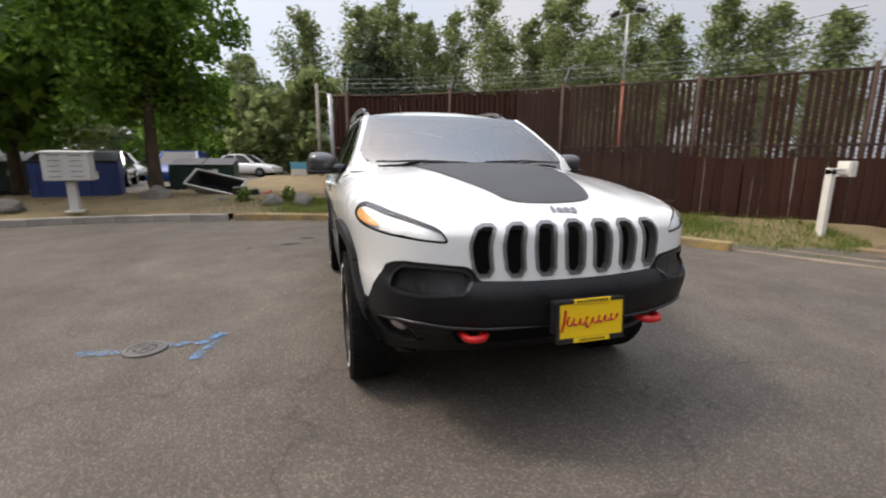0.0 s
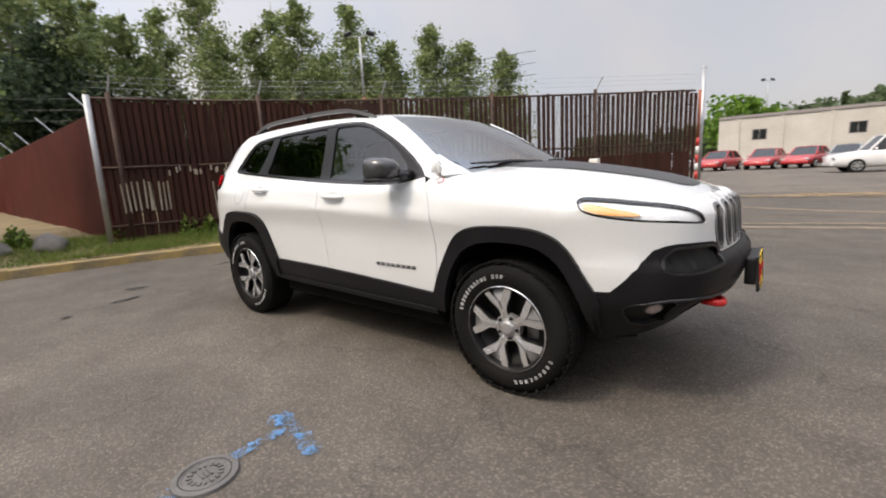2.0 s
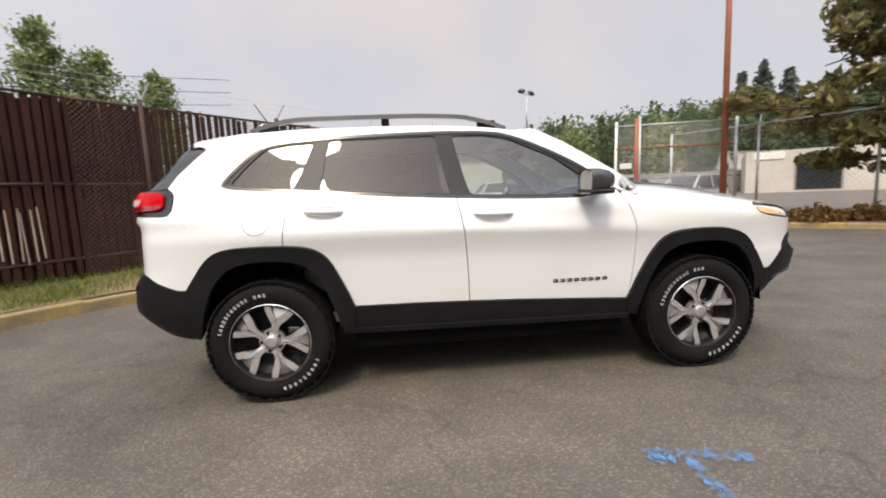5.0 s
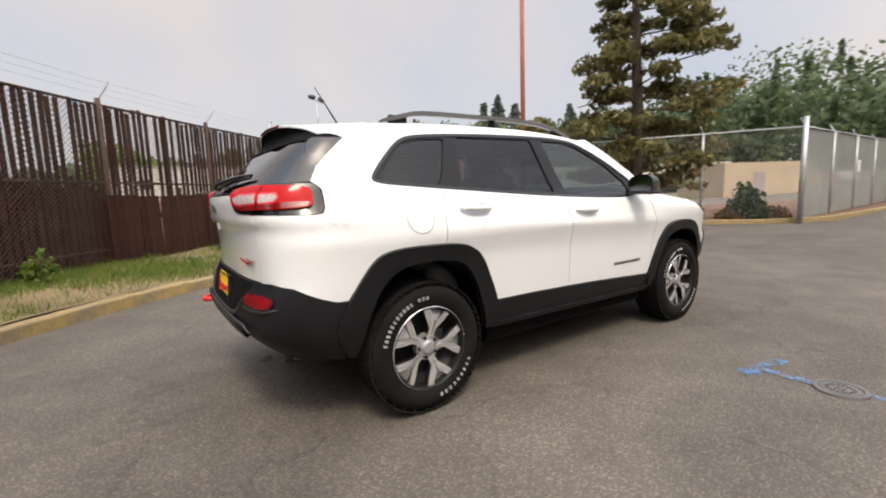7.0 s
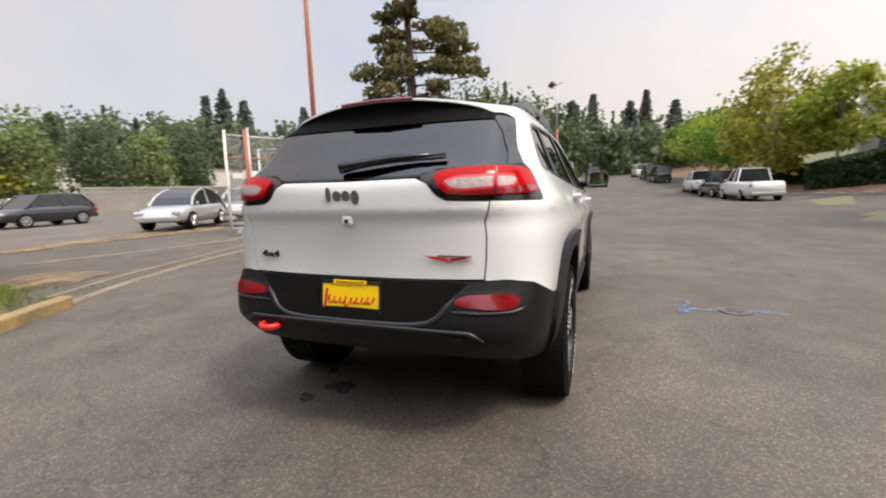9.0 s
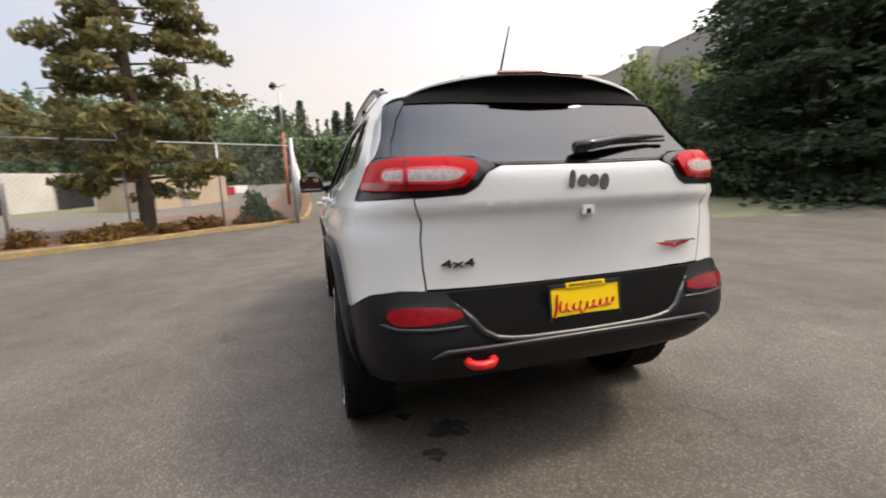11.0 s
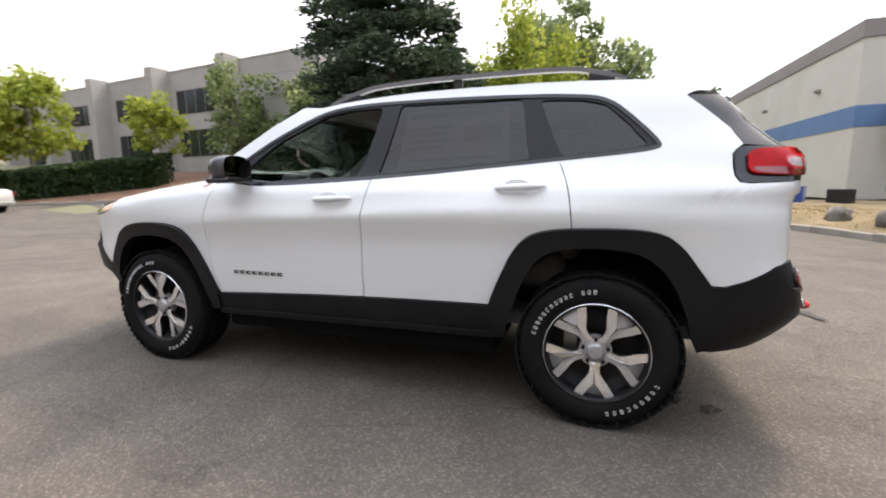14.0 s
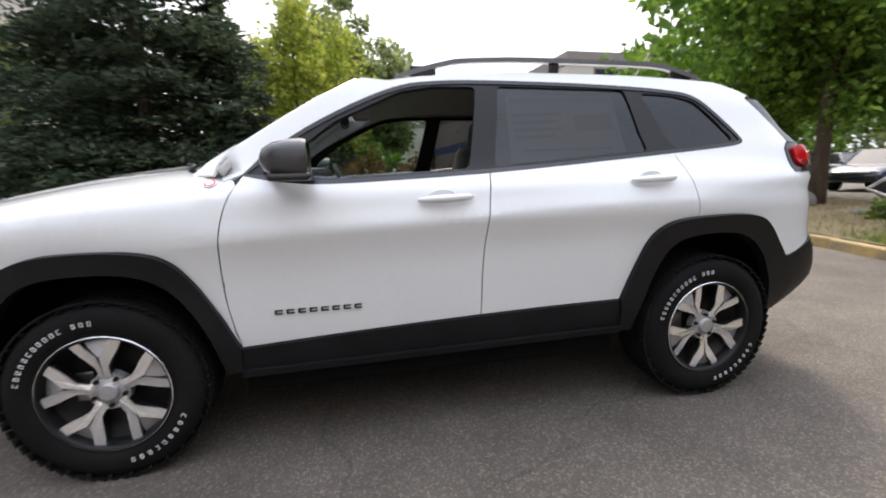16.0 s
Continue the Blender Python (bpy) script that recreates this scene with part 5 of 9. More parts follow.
def spoiler_rows(u):
    """Front seam, lip, hollow and glass line of the spoiler at a share u of its width."""
    a, sg = abs(u), math.copysign(1, u)
    k = max(0.0, (a - 0.84) / 0.16)
    if a < 0.84:
        y = a / 0.84
        front = Vector((ROOF_END, SEAM_FOOT.y * y, roof_z(ROOF_END, SEAM_FOOT.y * y)))
        lip = Vector((lip_x(0.575 * y), 0.575 * y, lip_z(0.575 * y)))
        glass_line = skin(*R(0.60 * y, 1.514))
    else:
        if k < 0.5:
            front = SEAM_FOOT.lerp(skin(*X(-1.62, 1.585)), k * 2)
        else:
            front = skin(*X(-1.62, 1.585)).lerp(SPOILER_CORNER, k * 2 - 1)
        lip = Vector((lip_x(0.575), 0.575, lip_z(0.575))).lerp(SPOILER_CORNER, k)
        lip.z += 0.012 * math.sin(k * math.pi)
        glass_line = skin(*R(0.60, 1.514)).lerp(SPOILER_CORNER, k)
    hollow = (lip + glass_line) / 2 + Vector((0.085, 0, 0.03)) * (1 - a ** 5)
    return [Vector((p.x, p.y * sg, p.z)) for p in (front, lip, hollow, glass_line)]


US = np.linspace(-1, 1, 51)
bm = bmesh.new()
grid = []
for u in US:
    front, lip, hollow, foot = spoiler_rows(u)
    row = [front.lerp(lip, v) + Vector((0, 0, 0.004 * math.sin(v * math.pi))) for v in (0, 0.2, 0.4, 0.6, 0.8, 0.94)]
    edge = 0.013 * (1 - abs(u) ** 6)
    row += [lip + Vector((0.0, 0, -0.001)), lip + Vector((0.004, 0, -edge))]
    grid.append([bm.verts.new(p) for p in row])
for a, b in zip(grid, grid[1:]):
    for k in range(len(a) - 1):
        bm.faces.new((a[k], b[k], b[k + 1], a[k + 1]))
bmesh.ops.remove_doubles(bm, verts=bm.verts[:], dist=1e-4)
bmesh.ops.recalc_face_normals(bm, faces=bm.faces)
spoiler = part("roof_spoiler", bm, M_PAINT, suv, "white roof spoiler over the rear glass", smooth=True)
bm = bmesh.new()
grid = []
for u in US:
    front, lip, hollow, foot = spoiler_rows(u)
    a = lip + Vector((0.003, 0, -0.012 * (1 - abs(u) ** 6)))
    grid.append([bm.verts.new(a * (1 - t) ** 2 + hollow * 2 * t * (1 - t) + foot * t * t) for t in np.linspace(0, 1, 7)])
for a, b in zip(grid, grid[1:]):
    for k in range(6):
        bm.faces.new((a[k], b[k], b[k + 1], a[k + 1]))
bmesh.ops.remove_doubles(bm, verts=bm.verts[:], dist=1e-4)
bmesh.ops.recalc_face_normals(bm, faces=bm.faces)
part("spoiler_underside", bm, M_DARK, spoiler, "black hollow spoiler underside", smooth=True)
bm = bmesh.new()
tube(bm, [(lip_x(abs(y)) - 0.001, y, lip_z(abs(y)) - 0.002) for y in np.linspace(0.20, -0.20, 9)], 0.008, 6)
part("high_brake_lamp", bm, M_DEEPRED, spoiler, "red brake lamp in the spoiler lip")
fin = side(TAIL_EDGE) + [R(0.60, 1.532)] + glass_side[::-1]
both("spoiler_fin", fin, M_SATINFIN, suv, off=-0.001, depth=0.012, label="satin charcoal fin beside the rear glass")

def ridge(name, pts, r, off, parent, mat):
    """A raised bead along points of the body surface."""
    bm = bmesh.new()
    line = []
    for (s0, z0), (s1, z1) in zip(pts, pts[1:]):
        for k in range(6):
            s, z = s0 + (s1 - s0) * k / 6, z0 + (z1 - z0) * k / 6
            line.append(skin(s, z) + skin_normal(s, z) * off)
    line.append(skin(*pts[-1]) + skin_normal(*pts[-1]) * off)
    n = len(line)
    tube(bm, line, [r * min(1.0, 0.25 + 6.0 * min(i, n - 1 - i) / n) for i in range(n)], 8)
    return part(name, bm, mat, parent, smooth=True)


M_SATIN = material("satin_charcoal_edge", (0.014, 0.014, 0.015), (0.022, 0.022, 0.024), 6, 0.3, spec=0.5)

# bumpers, cladding, flares
bump_low = [Y(0.0, 0.40), Y(0.3, 0.40), Y(0.55, 0.395), Y(0.72, 0.38), X(1.95, 0.365), X(1.86, 0.36), X(1.80, 0.36)]
front_half = bump_low + [X(1.785, 0.50), X(1.80, 0.59), X(1.818, 0.622)] + [(s, z - 0.003) for s, z in BUMP_TOP[1:]]
INSERT = rounded([Y(0.757, 0.742), Y(0.735, 0.798), Y(0.708, 0.829), Y(0.607, 0.829), Y(0.485, 0.817), Y(0.458, 0.800), Y(0.450, 0.775), Y(0.494, 0.737), Y(0.643, 0.724), Y(0.731, 0.724)], 0.014)
FOG = rounded([Y(0.795, 0.566), Y(0.756, 0.594), Y(0.707, 0.590), Y(0.668, 0.540), Y(0.628, 0.478), Y(0.673, 0.456), Y(0.735, 0.472), Y(0.772, 0.520)], 0.016)


def other_side(pts):
    return [(-s, z) for s, z in pts]


front_bumper = skin_panel("front_bumper", front_half + [Y(0.0, 0.768)] + other_side(front_half[::-1])[:-1], M_CLAD, suv, holes=[INSERT, FOG, other_side(INSERT), other_side(FOG)], off=0.006, depth=0.03, step=0.035, label="charcoal plastic front bumper")
for m in (False, True):
    sg = -1 if m else 1
    skin_panel("smoked_insert", shrink(INSERT, -0.006), M_PILLAR, front_bumper, off=-0.016, depth=0, mirror=m, label="smoked black lower headlamp in its recess")
    skin_panel("insert_rim", shrink(INSERT, -0.009), M_SATIN, front_bumper, holes=[shrink(INSERT, 0.001)], off=0.009, depth=0.004, mirror=m, label="dark grey insert rim")
    skin_panel("fog_lamp_pocket", shrink(FOG, -0.004), M_PILLAR, front_bumper, off=-0.018, depth=0, mirror=m, label="black fog lamp pocket")
    skin_panel("fog_lamp_trim", shrink(FOG, -0.005), M_SATIN, front_bumper, holes=[shrink(FOG, 0.0)], off=0.009, depth=0.004, mirror=m, label="grey fog lamp trim")
    at = Y(0.722, 0.545)
    c, n = skin(*at), skin_normal(*at)
    c.y, n.y = c.y * sg, n.y * sg
    bm = bmesh.new()
    rod(bm, c - n * 0.02, c - n * 0.002, 0.040, 0.040, 24)
    fog = part("fog_lamp", bm, M_BEZEL, front_bumper, "round fog lamp in a grey ring", smooth=False)
    bm = bmesh.new()
    rod(bm, c - n * 0.002, c + n * 0.003, 0.034, 0.030, 24)
    part("lens", bm, M_REVERSE, fog, "clear lens")
    ridge("bumper_strip", [Y(sg * y, z) for y, z in ((0.79, 0.574), (0.726, 0.600), (0.635, 0.600), (0.524, 0.587), (0.409, 0.580), (0.125, 0.580))], 0.008, 0.006, front_bumper, M_SATIN)
skin_panel("lower_grille", [Y(-0.52, 0.555), Y(0.52, 0.555), Y(0.46, 0.46), Y(-0.46, 0.46)], M_DARK, front_bumper, off=0.009, depth=0.004, label="dark lower air intake")

rb = [R(0.0, 0.462), R(0.4, 0.462), R(0.66, 0.452), X(-1.95, 0.42), X(-1.84, 0.40), X(-1.78, 0.41), X(-1.775, 0.55), X(-1.802, 0.702), X(-1.86, 0.708), X(-1.93, 0.732), R(0.80, 0.791), R(0.70, 0.811), R(0.56, 0.806), R(0.2, 0.806)]
rear_bumper = skin_panel("rear_bumper", rb + [R(0.0, 0.806)] + [(2 * S_END - s, z) for s, z in rb[::-1]][:-1], M_CLAD, suv, off=0.008, depth=0.03, step=0.05, label="charcoal plastic rear bumper")
# no hollow here: a near-black panel paints the shade of the plate recess
skin_panel("plate_recess_shade", soften([R(0.54, 0.80), R(0.36, 0.63), R(0.28, 0.61), R(-0.28, 0.61), R(-0.36, 0.63), R(-0.54, 0.80)], 1, (0, 5)), M_DARK, rear_bumper, off=0.0095, depth=0.004, label="near-black panel standing for the shaded number plate recess")
skin_panel("bumper_step", soften([R(0.55, 0.605), R(-0.55, 0.605), R(-0.50, 0.515), R(0.50, 0.515)], 1), M_CLAD, rear_bumper, off=0.028, depth=0.026, label="charcoal bumper step moulding")
for m in (False, True):
    REFL = soften([R(0.49, 0.705), R(0.50, 0.745), R(0.68, 0.757), R(0.752, 0.742), R(0.74, 0.70), R(0.66, 0.692)], 1)
    skin_panel("rear_reflector", REFL, M_DEEPRED, rear_bumper, off=0.018, depth=0.012, step=0.04, mirror=m, label="deep red reflector")
    skin_panel("reflector_rim", shrink(REFL, -0.014), M_CLAD, rear_bumper, holes=[REFL], off=0.014, depth=0.01, mirror=m)

ridge("recess_edge", soften([R(0.545, 0.795), R(0.47, 0.72), R(0.40, 0.635), R(0.30, 0.617), R(0.0, 0.612), R(-0.30, 0.617), R(-0.40, 0.635), R(-0.47, 0.72), R(-0.545, 0.795)], 1, (0, 8)), 0.016, 0.002, rear_bumper, M_SATIN)
ridge("step_edge", [R(0.62, 0.585), R(0.56, 0.604), R(0.3, 0.606), R(0.0, 0.606), R(-0.3, 0.606), R(-0.56, 0.602), R(-0.62, 0.575)], 0.010, 0.020, rear_bumper, M_SATIN)
for sg in (1, -1):
    ridge("reflector_sill", [R(sg * 0.47, 0.682), R(sg * 0.60, 0.678), R(sg * 0.72, 0.684), R(sg * 0.775, 0.700)], 0.009, 0.008, rear_bumper, M_SATIN)


def flare_panel(outer, inner, ends):
    both("wheel_arch_flare", side(outer + [ends[1]] + inner + [ends[0]]), M_CLAD, suv, off=0.027, depth=0.05, step=0.04, label="charcoal wheel arch flare")


F_OPENING = soften([(1.80, 0.39), (1.775, 0.47), (1.735, 0.60), (1.675, 0.72), (1.59, 0.81), (1.46, 0.846), (1.24, 0.846), (1.115, 0.80), (1.025, 0.69), (0.965, 0.55), (0.935, 0.43), (0.93, 0.39)], 2, (0, 11))
R_OPENING = soften([(-1.775, 0.41), (-1.745, 0.48), (-1.71, 0.61), (-1.645, 0.75), (-1.535, 0.845), (-1.37, 0.868), (-1.21, 0.858), (-1.10, 0.82), (-1.025, 0.71), (-0.965, 0.54), (-0.935, 0.44), (-0.93, 0.40)], 2, (0, 11))
flare_panel(F_ARCH, F_OPENING, ((0.868, 0.40), (1.822, 0.41)))
flare_panel(R_ARCH, R_OPENING, ((-0.862, 0.40), (-1.812, 0.43)))
sill = [(0.864, 0.495), (0.5, 0.515), (0.15, 0.532), (-0.155, 0.543), (-0.5, 0.552), (-0.85, 0.557), (-0.88, 0.45), (-0.88, 0.405), (-0.3, 0.395), (0.4, 0.385), (0.875, 0.378), (0.885, 0.45)]
both("side_sill", side(sill), M_CLAD, suv, off=0.014, depth=0.06, label="charcoal sill cladding")
both("sill_step", side([(0.87, 0.40), (-0.87, 0.425), (-0.87, 0.395), (0.87, 0.37)]), M_CLAD, suv, off=0.03, depth=0.09)
for nm, sz, at in (("underbody", (1.75, 1.62, 0.2), (0, 0, 0.36)), ("front_subframe", (0.8, 1.16, 0.28), (1.36, 0, 0.62)), ("rear_subframe", (0.82, 1.16, 0.28), (-1.36, 0, 0.63)), ("front_crossmember", (0.3, 1.3, 0.12), (1.93, 0, 0.52)), ("rear_crossmember", (0.32, 1.3, 0.12), (-1.92, 0, 0.53))):
    bm = bmesh.new()
    box(bm, sz, at, bevel=0.03)
    part(nm, bm, M_DARK, suv, "black underbody" if nm == "underbody" else "")
for x in (1.36, -1.36):
    for sg in (1, -1):
        bm = bmesh.new()
        prof = [Vector((x + 0.462 * math.cos(a), 0, 0.39 + 0.475 * math.sin(a))) for a in np.linspace(0.05, math.pi - 0.05, 22)]
        rows = [[bm.verts.new((p.x, sg * y, p.z)) for p in prof] for y in (0.5, 0.84)]
        for i in range(len(prof) - 1):
            bm.faces.new((rows[0][i], rows[0][i + 1], rows[1][i + 1], rows[1][i]))
        bm.faces.new(rows[0])
        bmesh.ops.recalc_face_normals(bm, faces=bm.faces)
        part("wheel_liner", bm, M_DARK, suv, smooth=False)
# backing behind the door gaps
for line, w in ((F_SEAM[1:], 0.012), (M_SEAM[1:], 0.012), (R_SEAM[1:], 0.012)):
    both("door_gap_seal", side(pulled(line, w) + pulled(line[::-1], -w)), M_DARK, suv, off=-0.014, depth=0)
skin_panel("tailgate_seal", [R(0.66, 0.81), R(0.66, 1.15), R(0.58, 1.15), R(0.57, 0.81)], M_SEAL, suv, off=-0.018, depth=0)
skin_panel("tailgate_seal", [R(-0.66, 0.81), R(-0.66, 1.15), R(-0.58, 1.15), R(-0.57, 0.81)], M_SEAL, suv, off=-0.018, depth=0)

# headlamps
for m in (False, True):
    hl = skin_panel("headlamp", F_LAMP, M_LAMPBACK, suv, off=-0.014, depth=0.01, step=0.04, mirror=m, label="bright headlamp with black rim")
    skin_panel("lamp_rim", shrink(F_LAMP, -0.001), M_GLOSSBLACK, hl, holes=[shrink(F_LAMP, 0.0095)], off=-0.003, depth=0.012, step=0.04, mirror=m, label="black lamp rim")
    skin_panel("turn_signal", soften([X(1.752, 1.050), X(1.765, 1.012), X(1.85, 0.988), Y(0.795, 0.98), Y(0.80, 1.0), X(1.86, 1.03)], 1), M_AMBER, hl, off=-0.008, depth=0.006, step=0.03, mirror=m, label="amber turn signal")
    skin_panel("lamp_floor", soften([Y(0.74, 0.953), Y(0.58, 0.931), Y(0.555, 0.931), Y(0.58, 0.938), Y(0.66, 0.948), Y(0.73, 0.96)], 1), M_GLOSSBLACK, hl, off=-0.006, depth=0.006, step=0.03, mirror=m, label="dark lower lamp edge")
    skin_panel("cover", shrink(F_LAMP, 0.002), G_COVER, hl, off=0.001, depth=0, step=0.04, mirror=m, label="clear lamp cover")

# grille
for sl in SLOTS:
    skin_panel("grille_bezel", shrink(sl, -0.004), M_BEZEL, suv, holes=[shrink(sl, 0.0095)], off=0.005, depth=0.036, step=0.04, label="grey grille slot frame")
skin_panel("grille_mesh", [Y(-0.46, 0.775), Y(0.46, 0.775), Y(0.46, 1.02), Y(-0.46, 1.02)], M_DARK, suv, off=-0.032, depth=0, label="black grille mesh")


# wheels: tyre, rim, spokes, nuts, brake
TYRE_R, TYRE_W = 0.372, 0.245


def wheel_part(name, bm, mat, parent, label="", smooth=False):
    return part(name, bm, mat, parent, label, smooth)


def build_wheel(x, sg, phase):
    """A wheel whose outer face looks to y = sg."""
    w = new("wheel")
    w.parent = suv
    w.empty_display_size = 0.1
    w.matrix_basis = pose(x, sg * 0.785, 0.372, 0, 0, 0 if sg > 0 else 180)
    tagged(w, "five-spoke polished alloy wheel with all-terrain tyre")
    h = TYRE_W / 2
    bm = bmesh.new()
    lathe(bm, [(0.226, -h + 0.03), (0.24, -h + 0.008), (0.29, -h), (0.34, -h + 0.012), (0.36, -h + 0.035), (0.366, -h + 0.06), (0.366, h - 0.06), (0.36, h - 0.035), (0.34, h - 0.012), (0.318, h - 0.002), (0.312, h + 0.001), (0.262, h + 0.001), (0.255, h - 0.002), (0.245, h - 0.008), (0.234, h - 0.012), (0.226, h - 0.03)], 64, "Y")
    tyre = wheel_part("tyre", bm, M_RUBBER, w, "black all-terrain tyre with white lettering", smooth=True)
    bm = bmesh.new()
    for k in range(60):
        a = 2 * math.pi * k / 60
        for j, (yy, ww) in enumerate(((-0.088, 0.05), (-0.03, 0.042), (0.03, 0.042), (0.088, 0.05))):
            aa = a + (j % 2) * math.pi / 60
            m = Matrix.Rotation(-aa, 4, "Y") @ Matrix.Translation((0.3665, yy, 0)) @ Matrix.Rotation(radians(18 * (1 if j % 2 else -1)), 4, "X")
            bmesh.ops.create_cube(bm, size=1, matrix=m @ Matrix.Diagonal((0.008, ww, 0.0335, 1)))
        if k % 2 == 0:
            m = Matrix.Rotation(-a, 4, "Y") @ Matrix.Translation((0.350, 0.103, 0)) @ Matrix.Rotation(radians(-38), 4, "Z")
            bmesh.ops.create_cube(bm, size=1, matrix=m @ Matrix.Diagonal((0.004, 0.026, 0.016, 1)))
    tagged(wheel_part("tread_pattern", bm, M_RUBBER, tyre, "tread blocks"), kind="stuff")
    bm = bmesh.new()
    for start, count, size in ((205, 9, 6.6), (15, 15, 5.2)):
        for k in range(count):
            if count == 15 and k == 11:
                continue
            a = radians(start + k * size)
            for dx, dz, sx, sz in ((0.0105, 0, 0.0035, 0.0135), (-0.0105, 0, 0.0035, 0.0135), (0, 0.0055, 0.021, 0.003), (0, -0.0055, 0.021, 0.003)):
                if (k * 7 + start) % 5 == 0 and dz > 0:
                    continue
                m = Matrix.Rotation(-a, 4, "Y") @ Matrix.Translation((0.290 + dx * 0.72, h + 0.0015, dz * 0.85))
                bmesh.ops.create_cube(bm, size=1, matrix=m @ Matrix.Diagonal((sx * 0.8, 0.003, sz * 0.85, 1)))
    tagged(wheel_part("sidewall_lettering", bm, M_WHITELETTER, tyre, "raised white lettering blocks"), kind="stuff")
    # rim barrel and lip
    bm = bmesh.new()
    lathe(bm, [(0.234, h - 0.012), (0.238, h - 0.004), (0.233, h - 0.0), (0.226, h - 0.004), (0.222, h - 0.012), (0.212, h - 0.05), (0.205, -h + 0.02), (0.22, -h + 0.01)], 64, "Y")
    for f in bm.faces:
        f.material_index = 1 if f.calc_center_median().xz.length < 0.232 else 0
    rim = wheel_part("rim", bm, M_CHROME, w, "polished alloy rim with black barrel", smooth=True)
    rim.data.materials.append(M_DARKALLOY)
    bm = bmesh.new()
    lathe(bm, [(0.211, h - 0.055), (0.19, h - 0.085), (0.16, h - 0.10), (0.0005, h - 0.105)], 48, "Y")
    wheel_part("inner_barrel", bm, M_DARKALLOY, w, "black inner rim", smooth=True)
    # five Y spokes, each forked towards the rim
    for k in range(5):
        a = radians(90 + phase + 72 * k)
        bm = bmesh.new()
        yo, yi, th = h - 0.014, h - 0.032, 0.03
        for sgn in (1, -1):
            pts_face = [(0.050, 0.0, 0), (0.054, 0.026 * sgn, 0.004), (0.075, 0.0225 * sgn, 0.004), (0.104, 0.0235 * sgn, 0.004), (0.126, 0.037 * sgn, 0.005), (0.160, 0.063 * sgn, 0.006), (0.206, 0.091 * sgn, 0.004), (0.2225, 0.054 * sgn, 0), (0.190, 0.033 * sgn, 0), (0.152, 0.003 * sgn, 0), (0.100, 0.0, 0)]
            top = [bm.verts.new((r, yi + (yo - yi) * min(1, (r - 0.04) / 0.1) - d, t)) for r, t, d in pts_face]
            bot = [bm.verts.new((r, yi - th, t * 0.92)) for r, t, d in pts_face]
            bm.faces.new(top if sgn > 0 else top[::-1])
            for i in range(len(top)):
                j = (i + 1) % len(top)
                bm.faces.new((top[i], top[j], bot[j], bot[i]))
        bmesh.ops.remove_doubles(bm, verts=bm.verts[:], dist=1e-5)
        bmesh.ops.recalc_face_normals(bm, faces=bm.faces)
        bmesh.ops.bevel(bm, geom=[e for e in bm.edges if not e.is_boundary and e.calc_face_angle(0) > 0.6 and (e.verts[0].co.y > yi - 0.01 and e.verts[1].co.y > yi - 0.01)], offset=0.0025, segments=2, affect="EDGES")
        bmesh.ops.rotate(bm, verts=bm.verts[:], cent=(0, 0, 0), matrix=Matrix.Rotation(-a, 3, "Y"))
        for f in bm.faces:
            f.material_index = 0 if abs(f.normal.y) > 0.45 else 1
        sp = wheel_part("spoke", bm, M_CHROME, w, "polished forked spoke with black flanks")
        sp.data.materials.append(M_DARKALLOY)
        # sloping grey web inside the fork, dark towards the rim
        bm = bmesh.new()
        web = [bm.verts.new(p) for p in ((0.150, yo - 0.003, 0.0), (0.188, yo - 0.016, 0.034), (0.224, yo - 0.030, 0.056), (0.224, yo - 0.030, -0.056), (0.188, yo - 0.016, -0.034))]
        bm.faces.new((web[0], web[1], web[4]))
        bm.faces.new((web[1], web[2], web[3], web[4]))
        bmesh.ops.recalc_face_normals(bm, faces=bm.faces)
        if bm.faces[:][0].normal.y < 0:
            bmesh.ops.reverse_faces(bm, faces=bm.faces[:])
        bmesh.ops.rotate(bm, verts=bm.verts[:], cent=(0, 0, 0), matrix=Matrix.Rotation(-a, 3, "Y"))
        wheel_part("web", bm, M_GREYALLOY, sp, "grey web in the fork of the spoke")
        b = a + radians(36)
        bm = bmesh.new()
        rod(bm, (0.0575 * math.cos(b), h - 0.040, 0.0575 * math.sin(b)), (0.0575 * math.cos(b), h - 0.022, 0.0575 * math.sin(b)), 0.0105, 0.0085, 6)
        wheel_part("lug_nut", bm, M_DARKALLOY, w, "dark lug nut")
    bm = bmesh.new()
    lathe(bm, [(0.076, h - 0.07), (0.074, h - 0.034), (0.060, h - 0.036), (0.040, h - 0.030), (0.036, h - 0.022), (0.030, h - 0.018), (0.0005, h - 0.017)], 32, "Y")
    wheel_part("centre_cap", bm, M_GREYALLOY, w, "grey alloy wheel centre cap", smooth=False)
    bm = bmesh.new()
    lathe(bm, [(0.155, -0.03), (0.155, -0.012), (0.09, -0.012), (0.085, 0.02), (0.0005, 0.02)], 40, "Y")
    wheel_part("brake_disc", bm, M_DARKALLOY, w, "steel brake disc")
    bm = bmesh.new()
    box(bm, (0.075, 0.05, 0.13), (0.115 * sg, 0.0, 0.0), bevel=0.01)
    wheel_part("brake_caliper", bm, M_STEEL, w, "grey brake caliper")
    return w


for wx, wsg, phase in ((1.36, 1, -4), (1.36, -1, -14), (-1.36, 1, 36), (-1.36, -1, 17)):
    build_wheel(wx, wsg, phase)

